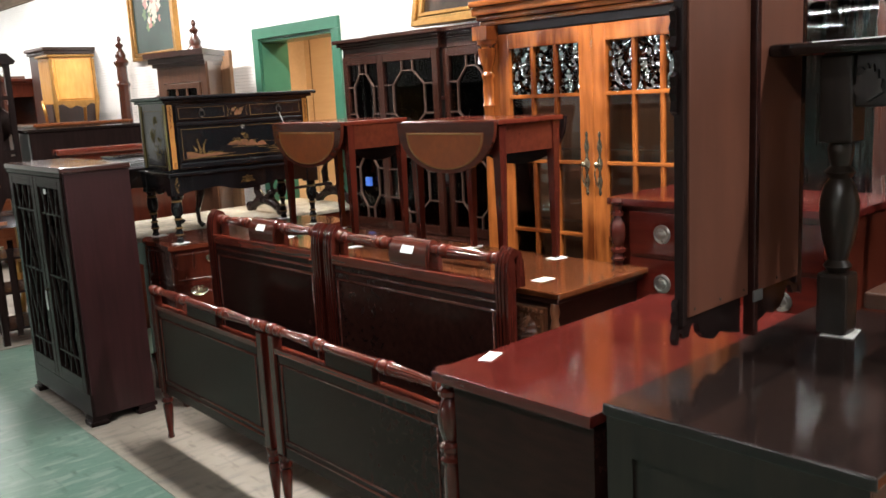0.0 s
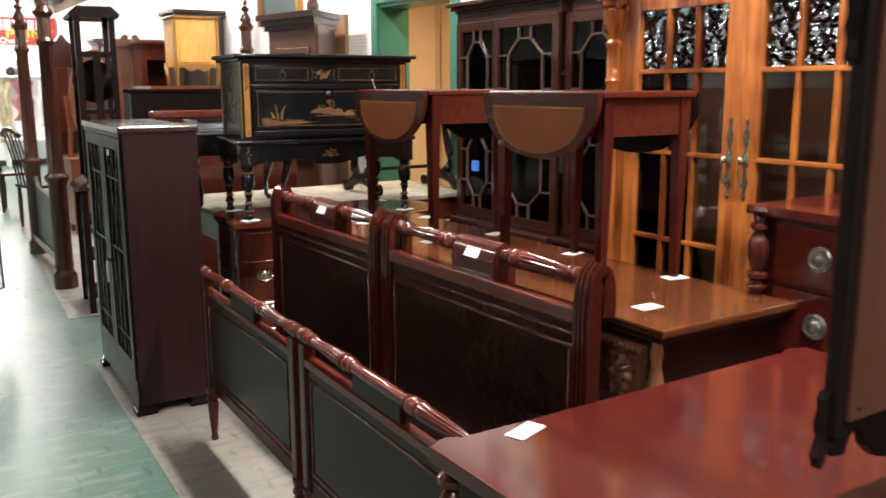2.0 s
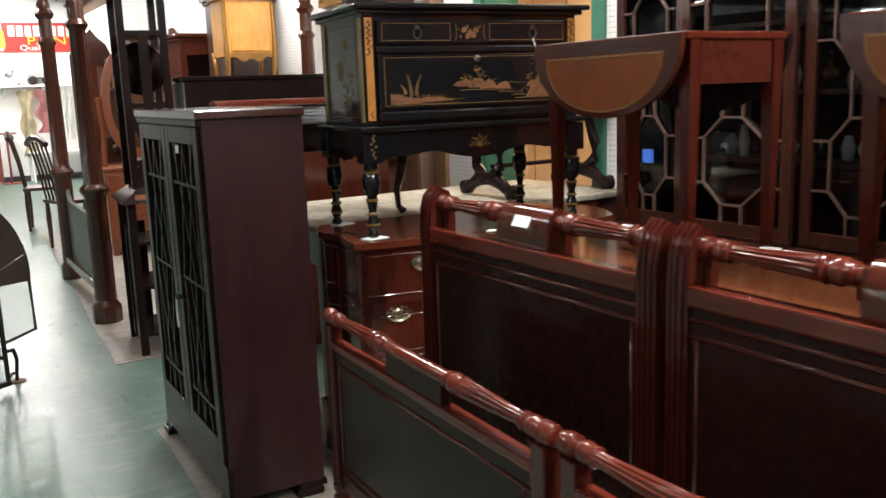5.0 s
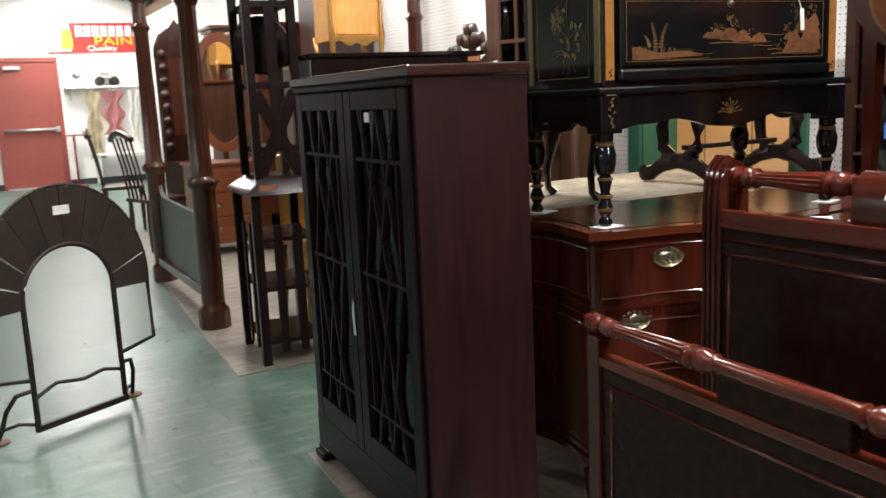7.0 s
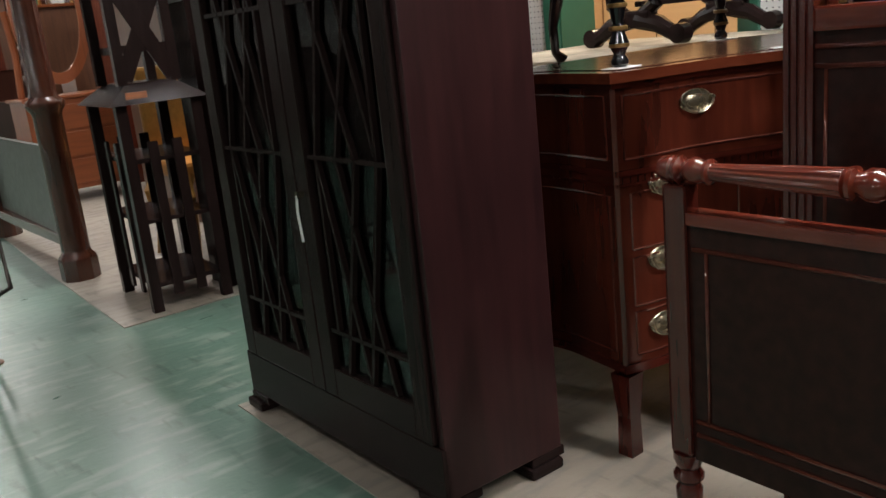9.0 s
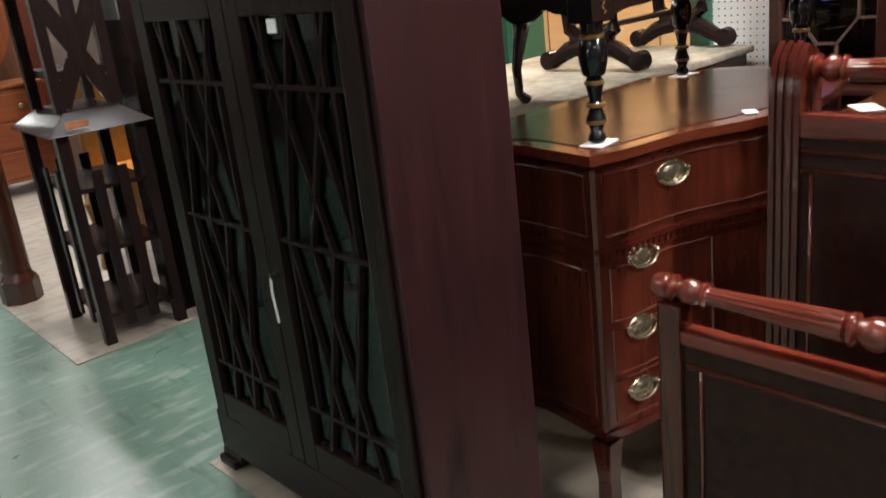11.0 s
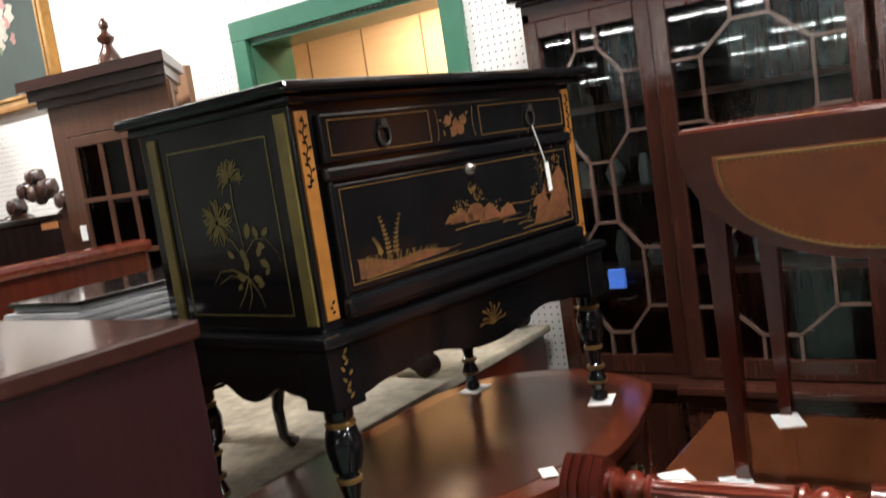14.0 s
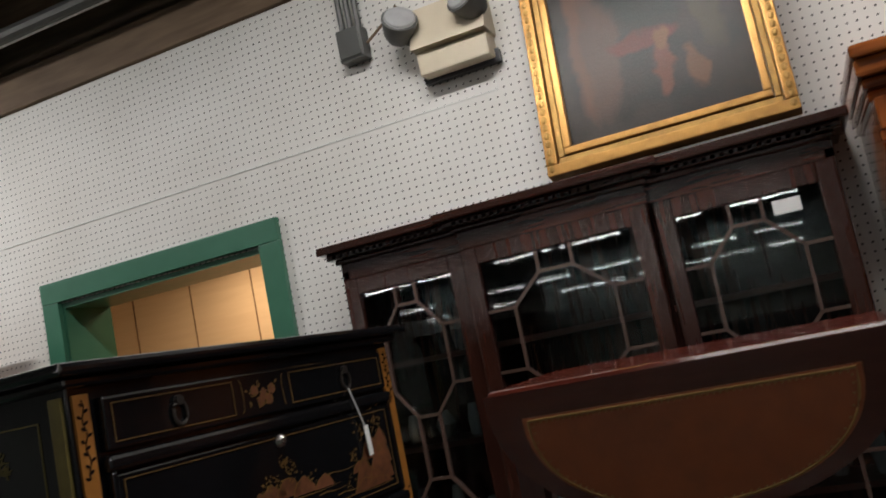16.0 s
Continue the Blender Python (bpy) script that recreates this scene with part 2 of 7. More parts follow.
GILT_LINE = plain("gilt_tooling", (0.26, 0.15, 0.045), 0.35, 0.6)
LACQUER = plain("black_lacquer", (0.0055, 0.006, 0.007), 0.13, scale=6, coat=0.1, vary=0.5)
GOLD = plain("gold_paint", (0.16, 0.088, 0.024), 0.4, 0.25, scale=40, vary=0.5)
OLIVE_GOLD = plain("olive_gold_paint", (0.15, 0.115, 0.026), 0.45, 0.2, scale=40, vary=0.35)
ORANGE_GOLD = plain("orange_gold_paint", (0.34, 0.135, 0.024), 0.4, 0.15, scale=40, vary=0.3)
RUST = plain("rust_red_lacquer", (0.15, 0.055, 0.025), 0.4, scale=70, vary=0.65)
PAPER = plain("white_paper", (0.82, 0.82, 0.8), 0.7, vary=0.03)
BRASS = plain("aged_brass", (0.34, 0.29, 0.2), 0.26, 0.9, vary=0.3)
PEWTER = plain("pewter", (0.42, 0.40, 0.37), 0.28, 0.95)
STEEL = plain("steel", (0.5, 0.5, 0.5), 0.4, 0.8)
IRON = plain("dark_iron", (0.035, 0.028, 0.024), 0.5, 0.6, bump=0.15)
HIDE = plain("dark_leather_panel", (0.032, 0.021, 0.017), 0.45, scale=14, vary=0.4, bump=0.3)
RUG = plain("woven_rug", (0.27, 0.235, 0.18), 0.95, scale=26, vary=0.6, bump=0.6)
BLUE = plain("blue_tape", (0.05, 0.16, 0.62), 0.6)
GLASS = glass("cabinet_glass")
WAVY = glass("rippled_glass", 1.0, ior=1.9)
WOODLINE = plain("dark_joint", (0.2, 0.12, 0.07), 0.6)
PIPE_BLUE = plain("blue_cable", (0.03, 0.06, 0.3), 0.5)
PIPE_GREY = plain("dusty_grey_pipe", (0.11, 0.11, 0.105), 0.5, 0.4)
FOIL = plain("dusty_insulation", (0.2, 0.2, 0.185), 0.35, 0.3, vary=0.5, scale=7, bump=0.4)
BEIGE = plain("beige_plastic", (0.66, 0.57, 0.43), 0.45, vary=0.05)
GREYGLASS = plain("grey_lens", (0.4, 0.4, 0.4), 0.15)
GILT = plain("gilt_frame", (0.36, 0.185, 0.05), 0.32, 0.7, scale=35, vary=0.3, bump=0.35)
GILT_DARK = plain("dark_gilt", (0.28, 0.16, 0.045), 0.4, 0.7, scale=35, vary=0.4, bump=0.5)
CANVAS = plain("dark_canvas", (0.05, 0.026, 0.013), 0.6, scale=9, vary=0.6, bump=0.15)
CANVAS_GREEN = plain("dark_green_oil", (0.03, 0.05, 0.042), 0.6, scale=9, vary=0.5, bump=0.15)


def oil_scene(name, ground, patches):
    """Old oil paint: soft-edged patches of colour (y, z, half width, half height, colour) on a dark ground, with craquelure and gloss."""
    m, n, l, b = nodes_of(name)
    tc, wob, add, sc = n.new("ShaderNodeTexCoord"), n.new("ShaderNodeTexNoise"), n.new("ShaderNodeVectorMath"), n.new("ShaderNodeVectorMath")
    wob.inputs["Scale"].default_value, wob.inputs["Detail"].default_value = 9, 4
    l.new(tc.outputs["Object"], wob.inputs["Vector"])
    sc.operation, sc.inputs["Scale"].default_value = "SCALE", 0.11
    l.new(wob.outputs["Color"], sc.inputs[0])
    l.new(tc.outputs["Object"], add.inputs[0])
    l.new(sc.outputs[0], add.inputs[1])
    base = ramp_node(n, [(0.3, [v * 0.5 for v in ground]), (0.7, [v * 1.5 for v in ground])])
    l.new(wob.outputs["Fac"], base.inputs[0])
    last = base.outputs[0]
    for y, z, w, h, colour in patches:
        sub, mul, length, fade, mx = n.new("ShaderNodeVectorMath"), n.new("ShaderNodeVectorMath"), n.new("ShaderNodeVectorMath"), n.new("ShaderNodeMapRange"), n.new("ShaderNodeMix")
        sub.operation, mul.operation, length.operation, mx.data_type = "SUBTRACT", "MULTIPLY", "LENGTH", "RGBA"
        sub.inputs[1].default_value, mul.inputs[1].default_value = (0.055, y + 0.055, z + 0.055), (0, 1 / w, 1 / h)
        l.new(add.outputs[0], sub.inputs[0])
        l.new(sub.outputs[0], mul.inputs[0])
        l.new(mul.outputs[0], length.inputs[0])
        fade.inputs["From Min"].default_value, fade.inputs["From Max"].default_value = 1.1, 0.75
        l.new(length.outputs["Value"], fade.inputs["Value"])
        l.new(fade.outputs[0], mx.inputs["Factor"])
        l.new(last, mx.inputs["A"])
        mx.inputs["B"].default_value = (*colour, 1)
        last = mx.outputs["Result"]
    l.new(last, b.inputs["Base Color"])
    fine, bp = n.new("ShaderNodeTexNoise"), n.new("ShaderNodeBump")
    fine.inputs["Scale"].default_value, fine.inputs["Detail"].default_value = 160, 3
    l.new(tc.outputs["Object"], fine.inputs["Vector"])
    bp.inputs["Strength"].default_value, bp.inputs["Distance"].default_value = 0.25, 0.002
    l.new(fine.outputs["Fac"], bp.inputs["Height"])
    l.new(bp.outputs[0], b.inputs["Normal"])
    b.inputs["Roughness"].default_value = 0.34
    b.inputs["Specular IOR Level"].default_value = 0.25
    return m


OIL = oil_scene("old_dark_oil_painting", (0.022, 0.013, 0.008), [
    (0.17, 0.42, 0.05, 0.3, (0.10, 0.04, 0.02)), (0.13, 0.33, 0.05, 0.22, (0.075, 0.035, 0.02)), (0.02, 0.33, 0.09, 0.028, (0.10, 0.022, 0.012)), (-0.02, 0.5, 0.13, 0.16, (0.013, 0.015, 0.011)),
    (-0.02, 0.25, 0.026, 0.1, (0.12, 0.035, 0.016)), (-0.02, 0.31, 0.02, 0.035, (0.16, 0.06, 0.022)), (-0.1, 0.22, 0.028, 0.07, (0.11, 0.045, 0.018)), (-0.18, 0.45, 0.05, 0.2, (0.045, 0.03, 0.012))])
PETAL = plain("cream_oil", (0.5, 0.45, 0.36), 0.5, vary=0.3)
PETAL_PINK = plain("pink_oil", (0.4, 0.18, 0.15), 0.5, vary=0.3)
LEAFGREEN = plain("leaf_oil", (0.10, 0.16, 0.07), 0.5, vary=0.3)
OXBLOOD_TOP = wood("oxblood_top", (0.022, 0.0085, 0.007), (0.045, 0.016, 0.0125), 0.2, (16, 1.6, 16), 0.6)
DESK_LEATHER = plain("worn_desk_top", (0.05, 0.0155, 0.0095), 0.2, scale=10, vary=0.35)
DARK_MAHOG = wood("dark_mahogany", (0.018, 0.0062, 0.0045), (0.046, 0.0145, 0.009), 0.18)
SHELF_WOOD = wood("shelf_wood", (0.0648, 0.0156, 0.0096), (0.108, 0.0286, 0.0168), 0.4, (16, 1.6, 16))
# Greyer and paler than the door wood: the bars' glint is in the colour.
GLINT_BAR_WOOD = wood("glazing_bar_wood", (0.06, 0.036, 0.028), (0.09, 0.055, 0.044), 0.22, coat=0.4)
MAHOG_TOPY = wood("mahogany_table_top", (0.0648, 0.0104, 0.00576), (0.1224, 0.02184, 0.012), 0.17, (16, 2, 16), 0.4)
RED_FACE = wood("red_drawer_face", (0.072, 0.00832, 0.00576), (0.1224, 0.0156, 0.0096), 0.17, (16, 1.8, 16))
DARKBAND = plain("dark_band", (0.035, 0.035, 0.04), 0.4)
RUSTED = plain("rusted_iron", (0.16, 0.08, 0.05), 0.7, 0.2)
MESHCLOTH = glass("wire_mesh_cloth", 0.0, (0.8, 0.81, 0.8), 1.12)
PANEL_GREY = plain("dull_dark_panel", (0.055, 0.058, 0.05), 0.4)
SHINY_BLACK = plain("shiny_black_varnish", (0.02, 0.016, 0.015), 0.1, scale=12, vary=0.4, coat=0.6)
CARVED_BLACK = plain("carved_black", (0.02, 0.016, 0.014), 0.25, scale=45, vary=0.5, bump=1.0, coat=0.4)
# Black varnished ribs: the tubes' bright reflection is painted in as pale grey.
RIB_GLINT = plain("black_ribs_with_glint", (0.5, 0.5, 0.51), 0.16, 0.35, scale=12, vary=0.4)
PALE_BLUE = plain("pale_blue_paint", (0.6, 0.66, 0.66), 0.5)
BLUE_GREY = plain("blue_grey_glaze", (0.12, 0.16, 0.22), 0.3)
RED_CLOTH = plain("dark_red_glaze", (0.22, 0.04, 0.04), 0.4)
PLANK = wood("brown_plank", (0.2, 0.1, 0.05), (0.3, 0.16, 0.085), 0.5, (12, 12, 1.2), 0.0)
GREY_EDGE = plain("grey_edge", (0.09, 0.095, 0.09), 0.5)
ORANGE_STICKER = plain("orange_sticker", (0.5, 0.2, 0.07), 0.6)
HONEY = wood("honey_veneer", (0.5, 0.21, 0.04), (0.72, 0.36, 0.085), 0.25, (9, 9, 2.5), 0.4)
PINE_DARK = wood("orange_oak", (0.1152, 0.0286, 0.0096), (0.2016, 0.0572, 0.0192), 0.32)
MIRROR = plain("mirror_glass", (0.85, 0.85, 0.85), 0.03, 1.0, vary=0.02)
SIGN_RED = plain("sign_red", (0.5, 0.03, 0.025), 0.35)
SIGN_YELLOW = plain("sign_yellow", (0.75, 0.5, 0.04), 0.4)
FUR_GREY = plain("grey_plush", (0.25, 0.25, 0.26), 0.9)
FUR_CREAM = plain("cream_fur", (0.5, 0.44, 0.3), 0.95, scale=6, vary=0.7, bump=0.6)
PINK_CLOTH = plain("pink_knit", (0.5, 0.22, 0.22), 0.9, bump=0.4)
GLOSS_MAHOG = wood("glossy_moulding", (0.05, 0.013, 0.009), (0.11, 0.03, 0.02), 0.12, (20, 1.8, 20), 0.5)
RED_DOOR = plain("red_door_paint", (0.26, 0.055, 0.04), 0.5, scale=10)


def glow(name, strength):
    m, n, l, b = nodes_of(name)
    b.inputs["Emission Color"].default_value, b.inputs["Emission Strength"].default_value = (1, 0.97, 0.93, 1), strength
    return m


TUBE = glow("glowing_tube", 30)
FAR_TUBE = glow("glowing_bare_tube", 80)


# ---- mesh tools ----
def box(bm, x0, x1, y0, y1, z0, z1, bevel=0.0):
    v = bmesh.ops.create_cube(bm, size=1, matrix=Matrix.LocRotScale(((x0 + x1) / 2, (y0 + y1) / 2, (z0 + z1) / 2), None, (x1 - x0, y1 - y0, z1 - z0)))["verts"]
    if bevel:
        edges = list({e for q in v for e in q.link_edges})
        bmesh.ops.bevel(bm, geom=edges, offset=bevel, segments=2, affect="EDGES", profile=0.6)
    return bm


def lathe(bm, prof, seg=20, m=Matrix(), flutes=None):
    """Turn a profile of (radius, height) round z. flutes: (from, to, count, depth) cuts grooves between two heights."""
    rings = []
    for r, z in prof:
        ring = []
        for i in range(seg):
            a = 2 * math.pi * i / seg
            k = r
            for f in (flutes if isinstance(flutes, list) else [flutes] if flutes else []):
                if f[0] <= z <= f[1]:
                    k = r * (1 - f[3] * (0.5 + 0.5 * math.cos(f[2] * a)))
            ring.append(bm.verts.new(m @ Vector((k * math.cos(a), k * math.sin(a), z))))
        rings.append(ring)
    for a, b in zip(rings, rings[1:]):
        for i in range(seg):
            bm.faces.new((a[i], a[(i + 1) % seg], b[(i + 1) % seg], b[i])).smooth = True
    bm.faces.new(rings[0][::-1])
    bm.faces.new(rings[-1])
    return bm


def prism(bm, pts, depth, m=Matrix(), smooth=False):
    """Extrude a flat outline (x, y) from z = 0 to depth, then place it with m."""
    lo = [bm.verts.new(m @ Vector((x, y, 0))) for x, y in pts]
    hi = [bm.verts.new(m @ Vector((x, y, depth))) for x, y in pts]
    bm.faces.new(lo[::-1])
    bm.faces.new(hi)
    for i in range(len(pts)):
        j = (i + 1) % len(pts)
        bm.faces.new((lo[i], lo[j], hi[j], hi[i])).smooth = smooth
    return bm


def tube(bm, pts, r, seg=8):
    """A rod along points; r is one radius or one for each point."""
    pts = [Vector(p) for p in pts]
    rad = r if isinstance(r, (list, tuple)) else [r] * len(pts)
    rings = []
    for i, p in enumerate(pts):
        d = (pts[min(i + 1, len(pts) - 1)] - pts[max(i - 1, 0)]).normalized()
        u = d.orthogonal().normalized()
        if abs(d.z) < 0.95:
            u = d.cross(Vector((0, 0, 1))).normalized()
        w = d.cross(u)
        rings.append([bm.verts.new(p + rad[i] * (math.cos(a) * u + math.sin(a) * w)) for a in (2 * math.pi * k / seg for k in range(seg))])
    for a, b in zip(rings, rings[1:]):
        for i in range(seg):
            bm.faces.new((a[i], a[(i + 1) % seg], b[(i + 1) % seg], b[i])).smooth = True
    bm.faces.new(rings[0][::-1])
    bm.faces.new(rings[-1])
    return bm


def bar(bm, a, b, w, d, normal):
    """A square-cut bar from a to b, w wide in the plane that faces normal, and d deep along normal."""
    a, b, normal = Vector(a), Vector(b), Vector(normal).normalized()
    t = (b - a).normalized()
    s = t.cross(normal) * (w / 2)
    q = normal * (d / 2)
    v = [bm.verts.new(p + i * s + j * q) for p in (a, b) for i, j in ((-1, -1), (1, -1), (1, 1), (-1, 1))]
    for f in ((3, 2, 1, 0), (4, 5, 6, 7), (0, 1, 5, 4), (1, 2, 6, 5), (2, 3, 7, 6), (3, 0, 4, 7)):
        bm.faces.new([v[i] for i in f])
    return bm


def curve_pts(f, n, a=0.0, b=1.0):
    return [f(a + (b - a) * i / n) for i in range(n + 1)]


def part(name, bm, material, parent=None, label=""):
    """Link a bmesh as one mesh object under a thing or a part."""
    bmesh.ops.recalc_face_normals(bm, faces=bm.faces[:])
    for edge in bm.edges:
        if len(edge.link_faces) == 2 and edge.calc_face_angle(0) > 0.62:
            edge.smooth = False
    span = [max(v.co[k] for v in bm.verts) - min(v.co[k] for v in bm.verts) for k in range(3)]
    long = span.index(max(span))
    if long < 2 and span[long] > 1.3 * span[2]:
        material = along(material, long)
    me = bpy.data.meshes.new(name)
    bm.to_mesh(me)
    bm.free()
    me.materials.append(material)
    ob = new(name, me)
    ob.parent = parent
    return tagged(ob, label)


def thing(name, label, category, m=Matrix(), group="", kind=""):
    ob = new(name)
    ob.empty_display_size = 0.1
    ob.matrix_world = m
    return tagged(ob, label, category, group, kind)


def B(*boxes, bevel=0.0):
    bm = bmesh.new()
    for b in boxes:
        box(bm, *b, bevel=bevel)
    return bm


def setting(name, bm, material, label, category):
    return tagged(part(name, bm, material), label, category, kind="structure")


def spindle(bm, length, r, m=Matrix(), seg=14):
    """A turned and reeded rail lying along z: end knob, ring, vase, reeded run, ring, and the same mirrored."""
    half = [(0.5, 0), (0.85, 0.004), (0.95, 0.012), (0.95, 0.024), (0.8, 0.027), (0.95, 0.031), (0.95, 0.036), (0.55, 0.041), (0.6, 0.045), (0.86, 0.054), (0.92, 0.062), (0.8, 0.072), (0.55, 0.08),
            (0.85, 0.084), (0.85, 0.089), (0.6, 0.092), (0.6, 0.096), (0.68, 0.15), (0.82, 0.22), (0.92, 0.285), (0.92, 0.29), (0.7, 0.293), (1.02, 0.297), (1.02, 0.303), (0.7, 0.307),
            (0.75, 0.311), (1.0, 0.322), (1.0, 0.334), (0.72, 0.346), (0.6, 0.35), (0.85, 0.353), (0.85, 0.358), (0.62, 0.362), (0.68, 0.37), (0.72, 0.43), (0.74, 0.5)]
    prof = [(r * a, length * b) for a, b in half] + [(r * a, length * (1 - b)) for a, b in half[-2::-1]]
    return lathe(bm, prof, 60, m, [(0.095 * length, 0.286 * length, 12, 0.16), (0.714 * length, 0.905 * length, 12, 0.16)])


# ---- the setting ----
setting("floor", B((-30, 6.6, -4, 19.9, -0.2, 0)), GREEN_FLOOR, "scuffed green painted floor with a dull shine", "floor")
bm = bmesh.new()
prism(bm, [(2.2, -3.9), (2.27, 2.6), (2.335, 4.1), (2.405, 6.08), (4.57, 6.08), (4.57, -3.9)], 0.004)
prism(bm, [(2.45, 7.13), (2.52, 8.4), (2.6, 9.5), (2.75, 12.4), (4.57, 12.4), (4.57, 7.13)], 0.004)
setting("floor_strip", bm, GREY_FLOOR, "bare grey floor strip under the furniture", "floor")
# east wall: pegboard with a doorway between y 5.80 and 6.75
WX = 4.58
setting("wall_east", B((WX, WX + 0.14, -4, 5.8, 0, 2.868), (WX, WX + 0.14, 6.75, 19.8, 0, 2.868), (WX, WX + 0.14, 5.8, 6.75, 2.055, 2.868)), PEG,
        "white pegboard wall with rows of small holes", "wall")
setting("wall_top_plank", B((WX - 0.02, WX + 0.2, -4, 19.8, 2.87, 3.02), bevel=0.006), BEAM, "rough brown plank along the top of the wall", "beam")
setting("wall_upper", B((WX + 0.1, WX + 0.2, -4, 19.8, 3.021, 3.6)), BEAM, "rough brown timber above the pegboard", "wall")
setting("wall_north", B((-30, 6.6, 19.7, 19.9, 0, 3.6)), WALL, "white painted end wall", "wall")
# West and south walls are added out of view, toned down to dim reflections.
setting("wall_west", B((-30.2, -30, -4, 19.9, 0, 3.6)), UNSEEN_WALL, "added unseen side wall, greyish to dim reflections", "wall")
setting("wall_south", B((-30.2, 6.6, -4.2, -4, 0, 3.6)), UNSEEN_WALL, "added unseen rear wall, greyish to dim reflections", "wall")
setting("ceiling", B((-30.2, 6.8, -4.2, 19.9, 3.6, 3.75)), DARK_CEIL, "dark open ceiling", "ceiling")
joists = bmesh.new()
for i in range(36):
    box(joists, -30, 4.66, -3.8 + i * 0.66, -3.75 + i * 0.66, 3.38, 3.598)
setting("ceiling_joists", joists, DARK_CEIL, "row of dark ceiling joists", "joists")
sheet = bmesh.new()
NX, NY = 40, 70
rows_v = [[sheet.verts.new((0.6 + 3.6 * i / NX, 5.2 + 7.5 * j / NY, 3.345 + 0.05 * noise.noise(Vector((i * 0.31, j * 0.29, 0))) + 0.03 * noise.noise(Vector((i * 0.9, j * 0.8, 4))))) for i in range(NX + 1)] for j in range(NY + 1)]
for j in range(NY):
    for i in range(NX):
        sheet.faces.new((rows_v[j][i], rows_v[j][i + 1], rows_v[j + 1][i + 1], rows_v[j + 1][i])).smooth = True
bmesh.ops.solidify(sheet, geom=sheet.faces[:], thickness=0.01)
setting("ceiling_insulation", sheet, FOIL, "crumpled grey insulation under the joists", "insulation")
seam = B((WX - 0.003, WX, 4.85, 19, 2.334, 2.338), (WX - 0.003, WX, 4.846, 4.849, 2.338, 2.86), (WX - 0.003, WX, 7.3, 7.303, 0, 2.86))
setting("wall_joint_trim", seam, WHITE, "thin joint between pegboard sheets", "trim")
# green door casing and jamb
casing = B((WX - 0.022, WX, 5.714, 5.802, 0, 2.06), (WX - 0.022, WX, 6.748, 6.83, 0, 2.06), (WX - 0.024, WX, 5.714, 6.83, 2.06, 2.142), bevel=0.003)
box(casing, WX, WX + 0.24, 5.79, 5.812, 0, 2.055)
box(casing, WX, WX + 0.24, 6.74, 6.76, 0, 2.055)
box(casing, WX, WX + 0.24, 5.812, 6.74, 2.035, 2.055)
setting("door_frame", casing, GREEN, "green painted door casing round an open doorway", "door frame")
# little room beyond the doorway
setting("back_room_wall", B((5.9, 6.0, 4.6, 8.2, 0, 2.7), (WX + 0.24, 5.9, 8.1, 8.2, 0, 2.7), (WX + 0.24, 5.9, 4.6, 4.7, 0, 2.7)), PANEL, "beige panelled wall of the back room", "wall")
grooves = bmesh.new()
for i in range(9):
    box(grooves, 5.894, 5.899, 4.75 + i * 0.406, 4.756 + i * 0.406, 0, 2.7)
box(grooves, 5.87, 5.899, 4.7, 8.1, 0, 0.1)
setting("panel_batten", grooves, WOODLINE, "dark joints and skirting of the panelling", "trim")
setting("back_room_ceiling", B((WX + 0.24, 5.9, 4.7, 8.1, 2.6, 2.7)), WHITE, "white ceiling of the back room", "ceiling")
track = thing("light_track", "slim dark light track on the back room ceiling", "light")
part("rail", B((5.2, 5.23, 5.9, 6.6, 2.56, 2.598)), IRON, track)

# ceiling strip lights
FAR_TUBES = [(x, y, 0) for x in (-9.8, -18.0, -26.0) for y in (-1.6, 1.5, 4.5, 6.2, 7.7, 9.1, 10.9, 12.3, 15.3, 18.2)]
for lx, ly, pw in TUBES + FAR_TUBES:
    fx = thing("strip_light", "white fluorescent strip light under the ceiling", "light", pose(lx, ly, 3.24), "ceiling strip lights")
    part("housing", B((-0.07, 0.07, -0.63, 0.63, 0.02, 0.09), bevel=0.01), WHITE, fx)
    for sx in (-0.035, 0.035):
        bm = bmesh.new()
        tube(bm, [(sx, -0.6, 0.005), (sx, 0.6, 0.005)], 0.013)
        part("tube", bm, TUBE if pw else FAR_TUBE, fx)
    for sy in (-0.45, 0.45):
        bm = bmesh.new()
        tube(bm, [(0, sy, 0.09), (0, sy, 0.36)], 0.004, 5)
        part("hanger", bm, STEEL, fx)

# pipes along the wall head
for i, (px, pz, pr, mat, lab) in enumerate([(4.36, 3.06, 0.028, PIPE_GREY, "grey conduit under the ceiling"), (4.22, 3.16, 0.02, PIPE_BLUE, "blue cable under the ceiling"),
                                            (4.05, 3.2, 0.05, PIPE_GREY, "thick grey pipe under the ceiling"), (4.46, 3.1, 0.016, WHITE, "thin pale cable under the ceiling"), (3.85, 3.26, 0.022, IRON, "dark pipe under the ceiling")]):
    bm = bmesh.new()
    tube(bm, [(px, -3.9, pz), (px + 0.02, 3, pz - 0.01), (px, 8, pz), (px, 19.6, pz)], pr, 10)
    pipe = tagged(part("ceiling_pipe", bm, mat), lab, "pipe")
    for k in range(9):
        part("hanger", B((px - 0.008, px + 0.008, -3.4 + k * 2.64, -3.37 + k * 2.64, pz - 0.01, 3.6)), STEEL, pipe)

